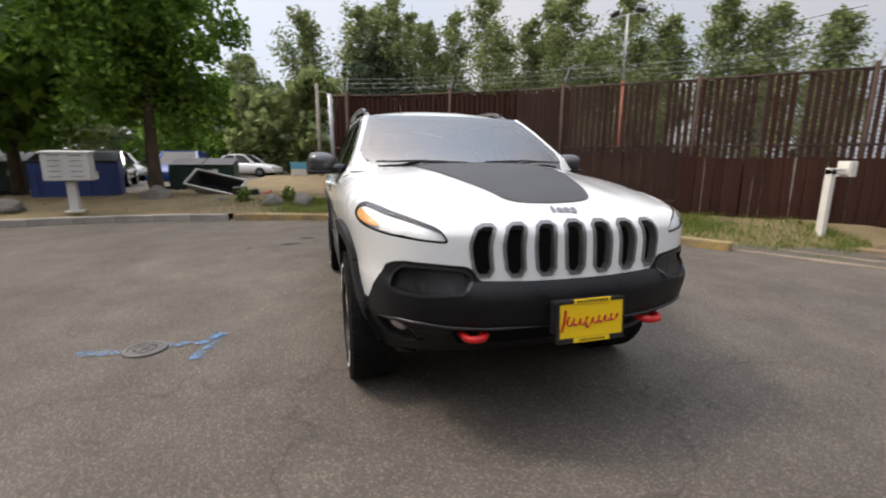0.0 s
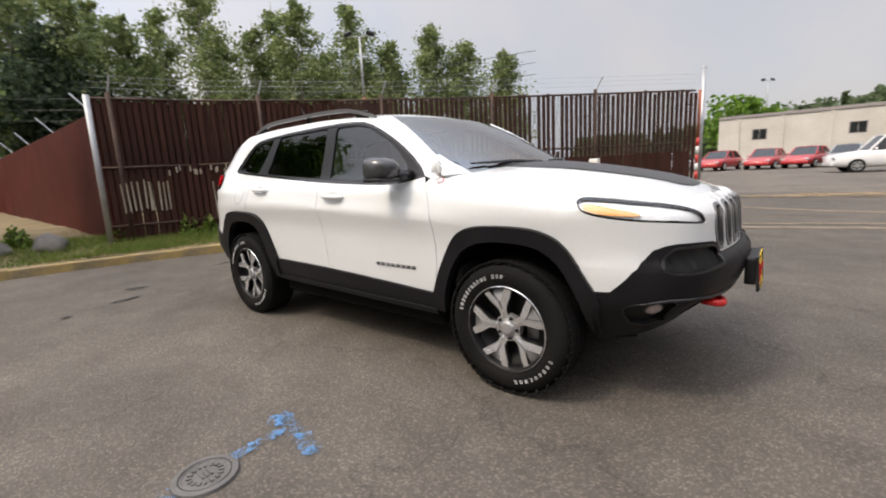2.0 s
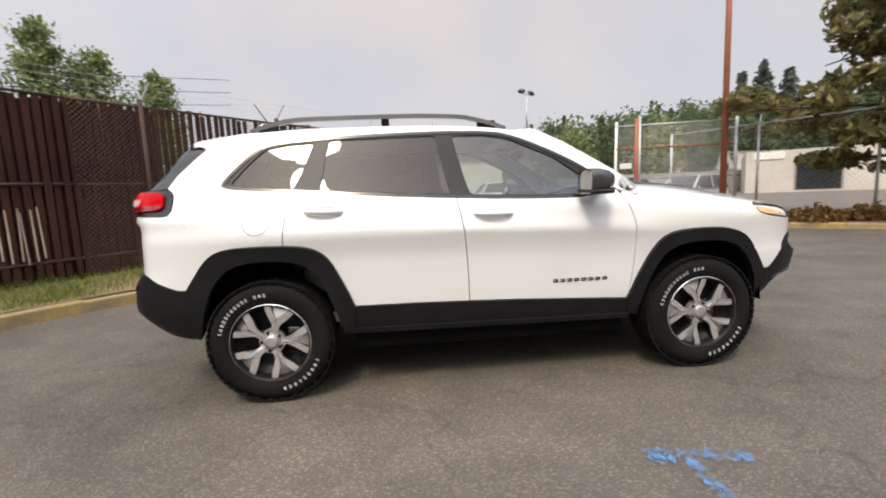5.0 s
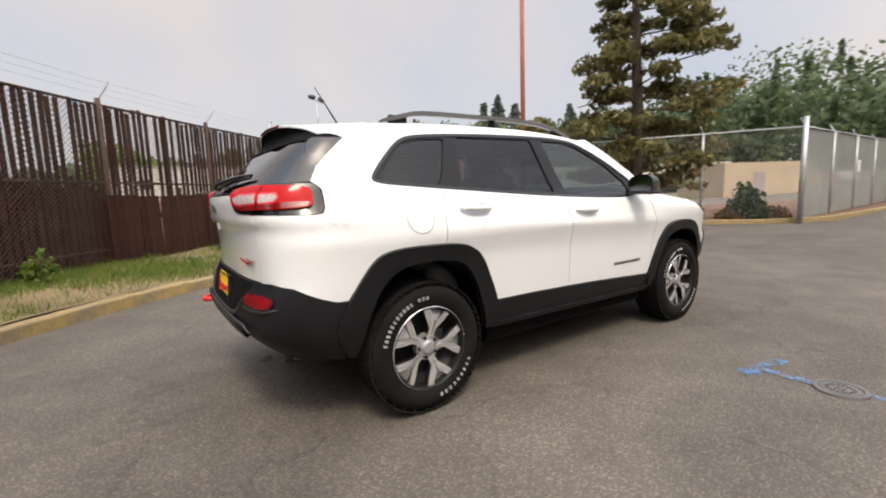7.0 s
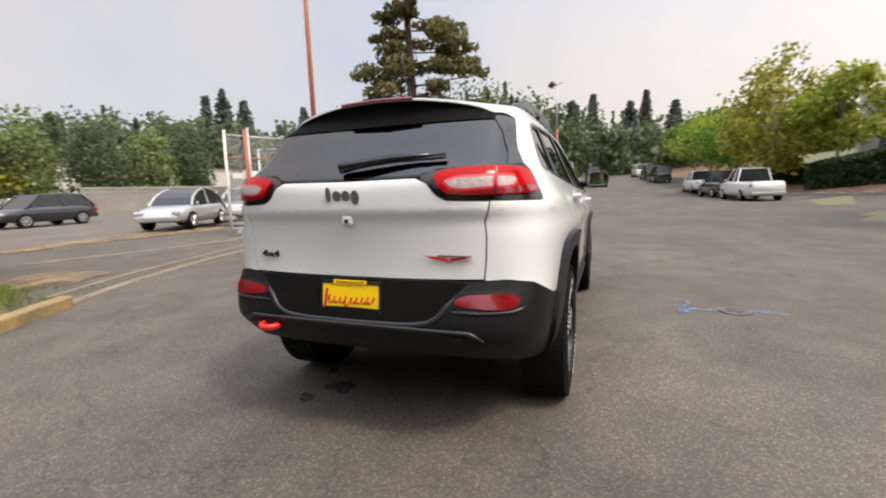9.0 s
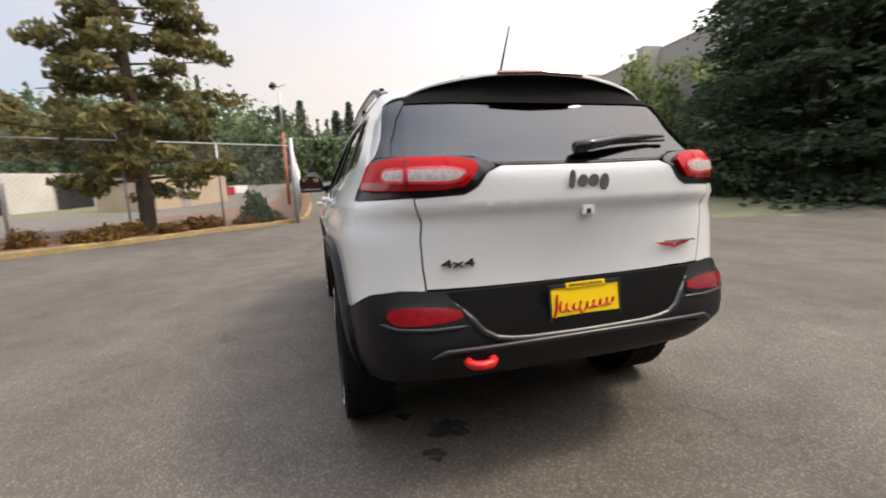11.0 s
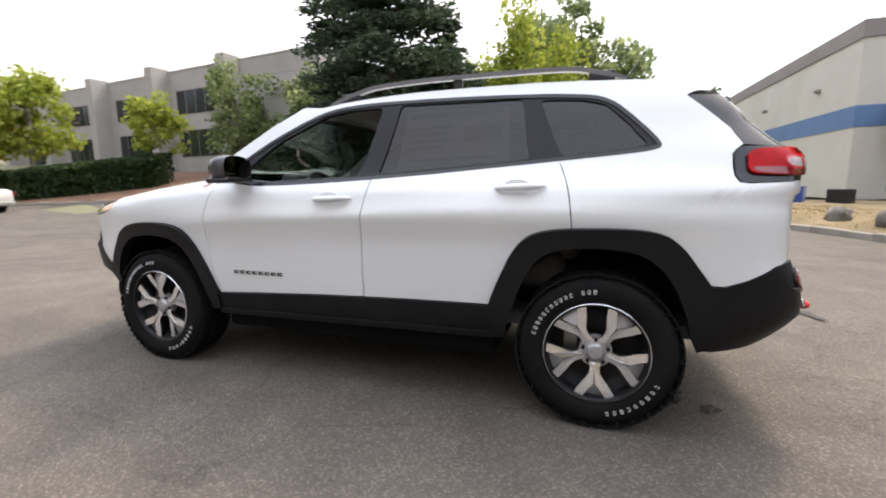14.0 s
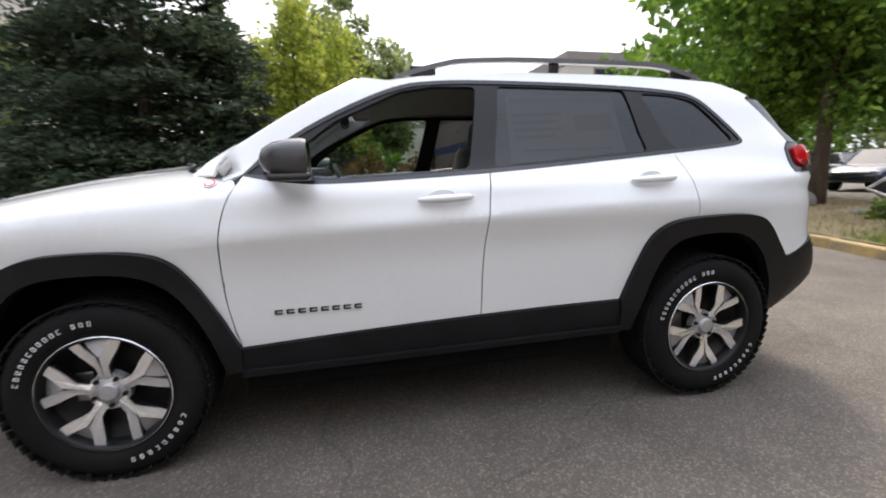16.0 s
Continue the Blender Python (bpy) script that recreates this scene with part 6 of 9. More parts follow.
# door handles, mirrors, rails, badges and other fittings
for sg in (1, -1):
    for hx, hz in ((0.0, 1.072), (-1.002, 1.126)):
        base = skin(*X(hx, hz)).y * sg
        bm = bmesh.new()
        pts = [Vector((hx + 0.118 * k, base + sg * (0.006 + 0.030 * (1 - abs(k) ** 3)), hz + 0.006 - 0.004 * k)) for k in (-1, -0.75, -0.4, 0, 0.4, 0.75, 1)]
        tube(bm, pts, [0.006, 0.014, 0.017, 0.017, 0.017, 0.014, 0.006], 10)
        h = part("door_handle", bm, M_PAINT, suv, "white pull handle", smooth=True)
        bm = bmesh.new()
        lathe(bm, [(0.05, 0), (0.045, 0.004), (0.0005, 0.0045)], 20, "Y", (hx + 0.015, 0, hz + 0.018))
        bmesh.ops.transform(bm, matrix=Matrix.Translation((0, base + sg * 0.002, 0)) @ Matrix.Diagonal((1.2, sg, 0.55, 1)) @ Matrix.Translation((0, 0, 0)), verts=bm.verts[:])
        bmesh.ops.translate(bm, verts=bm.verts[:], vec=(-(hx + 0.015) * 0.2, 0, (hz + 0.018) * 0.45))
        part("handle_cup", bm, M_PAINT, suv)
    # mirror: stalk, shell, glass
    bm = bmesh.new()
    tube(bm, [(0.69, sg * 0.83, 1.20), (0.66, sg * 0.90, 1.205), (0.64, sg * 0.96, 1.21)], [0.035, 0.03, 0.03], 8)
    mirror = part("door_mirror", bm, M_GLOSSBLACK, suv, "black door mirror", smooth=True)
    bm = bmesh.new()
    rings = []
    for k, (dx, sc) in enumerate(((0.0, 0.96), (0.02, 1.0), (0.07, 0.97), (0.12, 0.82), (0.155, 0.55), (0.17, 0.2))):
        ring = []
        for j in range(24):
            a = 2 * math.pi * j / 24
            cy = 0.105 * math.copysign(abs(math.cos(a)) ** 0.7, math.cos(a))
            cz = 0.072 * math.copysign(abs(math.sin(a)) ** 0.75, math.sin(a)) * (1 + 0.12 * math.cos(a))
            ring.append(bm.verts.new((0.535 + dx, sg * (0.985 + cy * sc), 1.245 + cz * sc)))
        rings.append(ring)
    for a, b in zip(rings, rings[1:]):
        for j in range(24):
            bm.faces.new((a[j], a[(j + 1) % 24], b[(j + 1) % 24], b[j]))
    bm.faces.new(rings[-1])
    bmesh.ops.recalc_face_normals(bm, faces=bm.faces)
    part("mirror_shell", bm, M_MIRRORCAP, mirror, "gloss charcoal mirror cap", smooth=True)
    bm = bmesh.new()
    bm.faces.new([bm.verts.new((0.541, sg * (0.985 + 0.094 * math.copysign(abs(math.cos(t)) ** 0.7, math.cos(t))), 1.245 + 0.062 * math.copysign(abs(math.sin(t)) ** 0.75, math.sin(t)))) for t in np.linspace(0, 2 * math.pi, 25)[:-1]])
    part("mirror_glass", bm, M_MIRROR, mirror, "mirror glass")
    bm = bmesh.new()
    box(bm, (0.15, 0.2, 0.03), (0.60, sg * 0.985, 1.182), bevel=0.012)
    part("mirror_base", bm, M_GLOSSBLACK, mirror, "black lower mirror housing")
    # roof rail on its feet
    bm = bmesh.new()
    xs = np.linspace(0.16, -1.45, 24)
    top, bot = [], []
    for i, x in enumerate(xs):
        t = i / 23
        lift = 0.052 * min(1.0, 5.5 * t, 7 * (1 - t)) ** 0.8
        y = sg * (0.60 + 0.012 * math.sin(t * math.pi))
        z = roof_z(x, y) + 0.004
        for lst, zz in ((top, z + lift + 0.014), (bot, z + max(0.0, lift - 0.012))):
            lst.append([bm.verts.new((x, y - 0.017, zz)), bm.verts.new((x, y + 0.017, zz - 0.004 * (1 if lst is top else 0)))])
    for i in range(23):
        for q in ((top[i][0], top[i][1], top[i + 1][1], top[i + 1][0]), (bot[i][0], bot[i + 1][0], bot[i + 1][1], bot[i][1]), (top[i][0], top[i + 1][0], bot[i + 1][0], bot[i][0]), (top[i][1], bot[i][1], bot[i + 1][1], top[i + 1][1])):
            bm.faces.new(q)
    bm.faces.new((top[0][0], bot[0][0], bot[0][1], top[0][1]))
    bm.faces.new((top[-1][0], top[-1][1], bot[-1][1], bot[-1][0]))
    bmesh.ops.recalc_face_normals(bm, faces=bm.faces)
    rail = part("roof_rail", bm, M_RAILGREY, suv, "grey roof rail")
    for x, ln in ((0.03, 0.12), (-1.34, 0.12), (-0.62, 0.05)):
        bm = bmesh.new()
        z = roof_z(x, 0.6)
        box(bm, (ln, 0.026, 0.06), (x, sg * 0.603, z + 0.014), bevel=0.008)
        part("rail_foot", bm, M_GLOSSBLACK, rail, "black rail foot")
    # side badge as a row of bars, round fender badge
    for k in range(8):
        xx = 0.705 - k * 0.0455
        p = skin(*X(xx, 0.637))
        bm = bmesh.new()
        box(bm, (0.031, 0.006, 0.0058), (xx, sg * (p.y + 0.002), 0.644))
        box(bm, (0.031, 0.006, 0.0058), (xx, sg * (p.y + 0.002), 0.631))
        box(bm, (0.0085, 0.006, 0.014), (xx + 0.012, sg * (p.y + 0.002), 0.6375))
        part("badge_bar", bm, M_BLACKINK, suv)
    p, n = skin(*X(0.921, 1.162)), skin_normal(*X(0.921, 1.162))
    p.y, n.y = p.y * sg, n.y * sg
    bm = bmesh.new()
    rod(bm, p - n * 0.002, p + n * 0.004, 0.027, 0.026, 24)
    badge = part("round_badge", bm, M_PAINT, suv, "small round white badge")
    bm = bmesh.new()
    rod(bm, p + n * 0.004, p + n * 0.0055, 0.022, 0.022, 24)
    part("badge_face", bm, M_REDINK, badge, "red badge ring")
    bm = bmesh.new()
    rod(bm, p + n * 0.005, p + n * 0.0066, 0.015, 0.015, 24)
    part("badge_centre", bm, M_PAINT, badge)

# fuel flap outline on the right side
ring_o = [X(-1.385 + 0.083 * math.cos(a), 1.095 + 0.083 * math.sin(a)) for a in np.linspace(0, 2 * math.pi, 33)[:-1]]
ring_i = [X(-1.385 + 0.079 * math.cos(a), 1.095 + 0.079 * math.sin(a)) for a in np.linspace(0, 2 * math.pi, 33)[:-1]]
skin_panel("fuel_flap_gap", ring_o, M_BEZEL, suv, holes=[ring_i], off=0.0012, depth=0, mirror=True, step=0.05, label="thin gap round the fuel flap")
flap = skin_panel("fuel_flap", ring_i, M_PAINT, suv, off=0.0015, depth=0.002, mirror=True, step=0.05, label="round white fuel flap")

# antenna, rear wiper, camera, exhaust
bm = bmesh.new()
tube(bm, [(-1.42, 0.0, roof_z(-1.42, 0) - 0.005), (-1.46, 0, 1.71), (-1.60, 0, 1.93)], [0.022, 0.007, 0.003], 8)
part("antenna", bm, M_BLACKINK, suv, "black whip antenna", smooth=True)


def on_rear(y, z, o):
    s = R(y, z)
    return skin(*s) + skin_normal(*s) * o


bm = bmesh.new()
tube(bm, [on_rear(0.03, 1.282, 0.024), on_rear(-0.05, 1.292, 0.030), on_rear(-0.22, 1.318, 0.026), on_rear(-0.44, 1.332, 0.018)], [0.024, 0.021, 0.015, 0.008], 8)
wiper = part("rear_wiper", bm, M_GLOSSBLACK, suv, "black rear wiper arm", smooth=True)
bm = bmesh.new()
tube(bm, [on_rear(0.02, 1.29, 0.012), on_rear(-0.2, 1.315, 0.012), on_rear(-0.44, 1.325, 0.012)], 0.009, 6)
part("wiper_blade", bm, M_BLACKINK, wiper, "rubber wiper blade")
bm = bmesh.new()
q = on_rear(0.0, 1.075, 0.006)
box(bm, (0.02, 0.055, 0.042), q, bevel=0.009)
camera_pod = part("reversing_camera", bm, M_PAINT, suv, "white reversing camera housing")
bm = bmesh.new()
box(bm, (0.012, 0.018, 0.018), (q.x - 0.010, q.y, q.z - 0.003), bevel=0.004)
part("camera_lens", bm, M_BLACKINK, camera_pod, "black lens")
bm = bmesh.new()
rod(bm, (-1.95, 0.45, 0.47), (-2.10, 0.45, 0.458), 0.03, 0.03, 16)
part("exhaust_pipe", bm, M_DARKALLOY, suv, "black exhaust tip", smooth=True)

# tow hooks
for hx, hy, hz, d in ((2.25, -0.435, 0.545, 1), (2.25, 0.435, 0.545, 1), (-2.265, 0.45, 0.568, -1), (-2.265, -0.5, 0.568, -1)):
    if d < 0 and hy < 0:
        continue
    bm = bmesh.new()
    tube(bm, [(hx - d * 0.05, hy - 0.045, hz), (hx + d * 0.012, hy - 0.044, hz - 0.003), (hx + d * 0.03, hy - 0.028, hz - 0.005), (hx + d * 0.034, hy, hz - 0.006), (hx + d * 0.03, hy + 0.028, hz - 0.005), (hx + d * 0.012, hy + 0.044, hz - 0.003), (hx - d * 0.05, hy + 0.045, hz)], 0.0165, 10)
    part("tow_hook", bm, M_REDHOOK, suv, "bright red tow hook", smooth=True)


# dealer plates: yellow, a red script drawn as a slanted stroke, bars for the small print
def number_plate(at, turn, w=0.305, hgt=0.152):
    pl = new("dealer_plate")
    pl.parent = suv
    pl.matrix_basis = Matrix.Translation(at) @ turn
    tagged(pl, "yellow dealer plate with red script, black frame")
    bm = bmesh.new()
    box(bm, (w, 0.008, hgt), (0, 0, 0), bevel=0.003)
    part("plate_sheet", bm, M_YELLOW, pl, "yellow plate")
    bm = bmesh.new()
    for sx, sz, px, pz in ((w + 0.012, 0.012, 0, hgt / 2 + 0.002), (w + 0.012, 0.022, 0, -hgt / 2 - 0.006), (0.008, hgt + 0.02, w / 2, 0), (0.008, hgt + 0.02, -w / 2, 0)):
        box(bm, (sx, 0.014, sz), (px, 0.0, pz))
    part("plate_frame", bm, M_BLACKINK, pl, "black plate frame")
    for tz in (hgt / 2 + 0.003, -hgt / 2 - 0.006):
        bm = bmesh.new()
        box(bm, (w * 0.56, 0.004, 0.021), (0, -0.007, tz), bevel=0.001)
        part("frame_tab", bm, M_YELLOW, pl, "yellow frame tab")
    bm = bmesh.new()
    pts = []
    for i in range(150):
        t = i / 149
        a = t * 2 * math.pi * 8.5
        amp = 0.013 + 0.016 * smooth01(0.10, 0.0, t) + 0.014 * smooth01(0.07, 0.0, abs(t - 0.43))
        x = -w * 0.40 + w * 0.82 * t + 0.007 * math.cos(a) + 0.25 * amp * math.sin(a)
        pts.append((x, -0.006, 0.014 * (t - 0.5) + amp * math.sin(a) + 0.006 * smooth01(0.5, 0.0, t) - 0.004))
    tube(bm, pts, [0.0036 + 0.0014 * math.sin(i * 0.9) for i in range(150)], 5)
    tube(bm, [(-w * 0.40, -0.006, 0.048), (-w * 0.42, -0.006, 0.0), (-w * 0.455, -0.006, -0.04)], 0.0055, 5)
    part("plate_script", bm, M_REDINK, pl, "red script stroke")
    for lbl, zz, n in (("", hgt / 2 + 0.003, 11), ("", -hgt / 2 - 0.006, 9)):
        bm = bmesh.new()
        for k in range(n):
            box(bm, (0.0075, 0.003, 0.011), ((k - (n - 1) / 2) * 0.0135, -0.0085, zz))
        tagged(part("small_print", bm, M_BLACKINK, pl), kind="stuff")


number_plate((2.392, 0.020, 0.622), pose(0, 0, 0, -4, 0, 90))
bm = bmesh.new()
box(bm, (0.05, 0.33, 0.14), (2.362, 0.020, 0.632), bevel=0.01)
part("plate_bracket", bm, M_CLAD, suv, "black plate bracket")
number_plate((-2.232, 0.002, 0.712), pose(0, 0, 0, -6, 0, -90))


# makers' badges as plain rounded shapes
def emblem(at, turn, w, mat, name="maker_badge"):
    root = new(name)
    root.parent = suv
    root.matrix_basis = Matrix.Translation(at) @ turn
    tagged(root, "dark metal maker badge")
    for k, (x, ww, hh, dz) in enumerate(((-0.40, 0.16, 0.40, 0.02), (-0.14, 0.26, 0.27, -0.02), (0.13, 0.26, 0.27, -0.02), (0.40, 0.24, 0.36, -0.06))):
        bm = bmesh.new()
        lathe(bm, [(0.5, -0.06), (0.5, 0.05), (0.42, 0.08), (0.0005, 0.08)], 20, "Y")
        bmesh.ops.transform(bm, matrix=Matrix.Translation((x * w, 0, dz * w)) @ Matrix.Diagonal((ww * w, -w * 0.12, hh * w, 1)), verts=bm.verts[:])
        bmesh.ops.recalc_face_normals(bm, faces=bm.faces)
        part("badge_shape", bm, mat, root, smooth=False)


emblem(on_rear(0.005, 1.185, 0.006), pose(0, 0, 0, 6, 0, -90), 0.17, M_BEZEL)
emblem((2.165, 0.0, hood_z(2.165, 0) + 0.013), pose(0, 0, 0, -58, 0, 90), 0.125, M_BEZEL)


def lettering(name, text, size, at, turn, mat, parent, depth=0.003, label=""):
    cu = bpy.data.curves.new(name, "FONT")
    cu.body, cu.size, cu.extrude, cu.align_x, cu.align_y = text, size, depth, "CENTER", "CENTER"
    cu.materials.append(mat)
    tmp = bpy.data.objects.new(name, cu)
    scene.collection.objects.link(tmp)
    me = bpy.data.meshes.new_from_object(tmp)
    bpy.data.objects.remove(tmp)
    ob = new(name, me)
    ob.parent = parent
    ob.matrix_basis = Matrix.Translation(at) @ turn
    if label:
        ob["label"] = label
    return ob


b4 = lettering("drive_badge", "4x4", 0.044, on_rear(0.495, 0.905, 0.005), pose(0, 0, 0, 90, 0, -90 - 8), M_BLACKINK, suv, 0.004, "black 4x4 badge")
b4.scale = (1.9, 1, 1)
bm = bmesh.new()
for sgn in (1, -1):
    vs = [on_rear(-0.465 + sgn * y, z, 0.006) for y, z in ((0.0, 0.888), (0.012, 0.908), (0.05, 0.912), (0.105, 0.918), (0.07, 0.903), (0.02, 0.895))]
    f = [bm.verts.new(v) for v in vs]
    bm.faces.new(f if sgn > 0 else f[::-1])
r = bmesh.ops.extrude_face_region(bm, geom=bm.faces[:])
bmesh.ops.translate(bm, verts=[v for v in r["geom"] if isinstance(v, bmesh.types.BMVert)], vec=(-0.004, 0, 0))
bmesh.ops.recalc_face_normals(bm, faces=bm.faces)
wing_badge = part("wing_badge", bm, M_REDINK, suv, "red and grey winged badge")
bm = bmesh.new()
box(bm, (0.008, 0.2, 0.006), on_rear(-0.465, 0.916, 0.004), (0, 0, -3))
part("badge_edge", bm, M_BEZEL, wing_badge, "grey badge edge")

# cabin: floor, dashboard, wheel, seats, mirror, headlining
bm = bmesh.new()
box(bm, (3.0, 1.5, 0.06), (-0.5, 0, 0.46))
box(bm, (0.05, 1.5, 0.75), (0.95, 0, 0.80))
box(bm, (0.05, 1.2, 0.6), (-1.95, 0, 0.78))
part("cabin_floor", bm, M_DASH, suv, "dark cabin floor")
for sg in (1, -1):
    bm = bmesh.new()
    pts = [(0.82, 0.46), (0.82, 1.12), (-1.7, 1.2), (-1.7, 1.0), (-0.95, 0.97), (-0.84, 0.46)]
    a = [bm.verts.new((x, sg * 0.80, z)) for x, z in pts]
    b = [bm.verts.new((x, sg * 0.74, z)) for x, z in pts]
    bm.faces.new(a)
    bm.faces.new(b[::-1])
    for i in range(6):
        bm.faces.new((a[i], a[(i + 1) % 6], b[(i + 1) % 6], b[i]))
    bmesh.ops.recalc_face_normals(bm, faces=bm.faces)
    part("door_lining", bm, M_DASH, suv, "dark inner door panel")
bm = bmesh.new()
prof = [(0.95, 1.16), (0.62, 1.17), (0.50, 1.14), (0.44, 1.06), (0.47, 0.9), (0.55, 0.75), (0.95, 0.7)]
a = [bm.verts.new((x, 0.74, z)) for x, z in prof]
b = [bm.verts.new((x, -0.74, z)) for x, z in prof]
bm.faces.new(a)
bm.faces.new(b[::-1])
for i in range(len(prof)):
    j = (i + 1) % len(prof)
    bm.faces.new((a[i], b[i], b[j], a[j]))
bmesh.ops.recalc_face_normals(bm, faces=bm.faces)
bmesh.ops.bevel(bm, geom=bm.edges[:], offset=0.02, segments=2, affect="EDGES")
dash = part("dashboard", bm, M_DASH, suv, "dark dashboard")
bm = bmesh.new()
box(bm, (0.14, 0.34, 0.07), (0.55, 0.37, 1.185), bevel=0.025)
part("instrument_hood", bm, M_DASH, dash)
bm = bmesh.new()
lathe(bm, [(0.19 + 0.014 * math.cos(t), 0.014 * math.sin(t)) for t in np.linspace(0, 2 * math.pi, 9)], 36)
for a in (0.0, 2.1, 4.2):
    rod(bm, (0, 0, -0.01), (0.185 * math.cos(a + 1.57), 0.185 * math.sin(a + 1.57), 0), 0.02, 0.012, 8)
rod(bm, (0, 0, -0.03), (0, 0, 0.01), 0.06, 0.055, 16)
sw = part("steering_wheel", bm, M_DASH, suv, "black steering wheel", smooth=True)
sw.matrix_basis = pose(0.37, 0.37, 1.06, 0, -62, 0)
def seat(x, y, wide):
    root = new("front_seat" if wide < 0.7 else "rear_seat")
    root.parent = suv
    root.matrix_basis = pose(x, y, 0.5)
    bm = bmesh.new()
    box(bm, (0.5, wide, 0.2), (0, 0, 0.2), bevel=0.06)
    part("seat_cushion", bm, M_CLOTH, root, smooth=True)
    bm = bmesh.new()
    box(bm, (0.17, wide * 0.95, 0.62), (-0.30, 0, 0.55), (0, -14, 0), bevel=0.06)
    part("seat_back", bm, M_CLOTH, root, smooth=True)
    for dy in ((0,) if wide < 0.7 else (-0.4, 0.4)):
        bm = bmesh.new()
        box(bm, (0.09, 0.26, 0.18), (-0.40, dy, 0.93), (0, -8, 0), bevel=0.035)
        part("headrest", bm, M_CLOTH, root, smooth=True)
seat(-0.12, 0.37, 0.5)
seat(-0.12, -0.37, 0.5)
seat(-0.95, 0.0, 1.3)
bm = bmesh.new()
box(bm, (0.05, 0.24, 0.075), (0.40, 0.0, 1.49), (0, 12, 0), bevel=0.02)
part("cabin_mirror", bm, M_BLACKINK, suv, "black cabin mirror")
lining = [(x, roof_rim(x) - 0.05) for x in np.linspace(0.22, -1.7, 16)] + [(x, -roof_rim(x) + 0.05) for x in np.linspace(-1.7, 0.22, 16)]
part("headlining", height_mesh(lining, lambda x, y: roof_z(x, y) - 0.045, 0.0, 0.0, 0.15), M_LINING, suv, "pale headlining")
for sg in (1, -1):
    bm = bmesh.new()
    tube(bm, [(screen_x(screen_edge(z), z) - 0.024, sg * (screen_edge(z) + 0.002), z) for z in (1.20, 1.3, 1.4, 1.5, 1.59)], 0.017, 10)
    part("windscreen_pillar", bm, M_PAINT, suv, "white windscreen pillar", smooth=True)


# ---- trees and shrubs ----
def trunk_mesh(bm, pts, radii, limbs, rng, seg=9):
    tube(bm, pts, radii, seg)
    for base, tip, r in limbs:
        mid = (Vector(base) + Vector(tip)) / 2 + Vector((0, 0, 0.12 * (Vector(tip) - Vector(base)).length * rng.uniform(-0.6, 0.9)))
        tube(bm, [base, mid, tip], [r, r * 0.65, r * 0.25], 6)


def broadleaf(name, label, at, h, rad, crown_base, trunk_r, leaf_mat, bark, n_leaves, leaf, seed, clusters=46, column=False, lean=(0, 0), group=""):
    """A tree with a tapered trunk, limbs and leaves in uneven clumps with gaps."""
    rng = np.random.default_rng(seed)
    root = thing(name, label, "tree", at, group=group)
    cz, rz = (h + crown_base) / 2, (h - crown_base) / 2
    cl = []
    while len(cl) < clusters:
        p = rng.uniform(-1, 1, 3)
        d = np.linalg.norm(p)
        if d < 1 and d > 0.35:
            k = 1.0
            if column:
                k = (1 - 0.6 * max(0, p[2])) * (0.9 + 0.1 * math.sin(p[2] * 7 + seed))
            wob = 1 + 0.22 * math.sin(3.1 * math.atan2(p[1], p[0]) + seed)
            cl.append((p[0] * rad * k * wob + lean[0] * (p[2] + 1), p[1] * rad * k * wob + lean[1] * (p[2] + 1), cz + p[2] * rz))
    cl = np.array(cl)
    per = n_leaves // clusters
    cr = rad * (0.34 if not column else 0.42) * rng.uniform(0.7, 1.3, clusters)
    pts = np.repeat(cl, per, 0) + np.clip(rng.normal(size=(per * clusters, 3)), -1.5, 1.5) * np.repeat(cr, per)[:, None] * np.array([0.55, 0.55, 0.42 if not column else 0.7])
    v, f = leaf_cloud(pts, leaf, rng)
    bm = bmesh.new()
    top = cz + rz * (0.3 if not column else 0.85)
    tp = [(0, 0, -0.1), (0.02 * h * rng.uniform(-1, 1), 0.02 * h * rng.uniform(-1, 1), crown_base * 0.6 + 0.2), (0.03 * h * rng.uniform(-1, 1) + lean[0] * 0.5, 0.03 * h * rng.uniform(-1, 1) + lean[1] * 0.5, cz), (lean[0], lean[1], top)]
    limbs = []
    for k in rng.choice(clusters, min(14, clusters), replace=False):
        t = rng.uniform(0.25, 0.85)
        z0 = min(crown_base * 0.75 + t * (top - crown_base * 0.75), cl[k][2])
        limbs.append(((0, 0, z0), tuple(cl[k]), trunk_r * 0.42))
    trunk_mesh(bm, tp, [trunk_r * 1.35, trunk_r, trunk_r * 0.7, trunk_r * 0.25], limbs, rng)
    part("trunk", bm, bark, root, smooth=True)
    mesh_part("crown", v, f, leaf_mat, root)
    return root


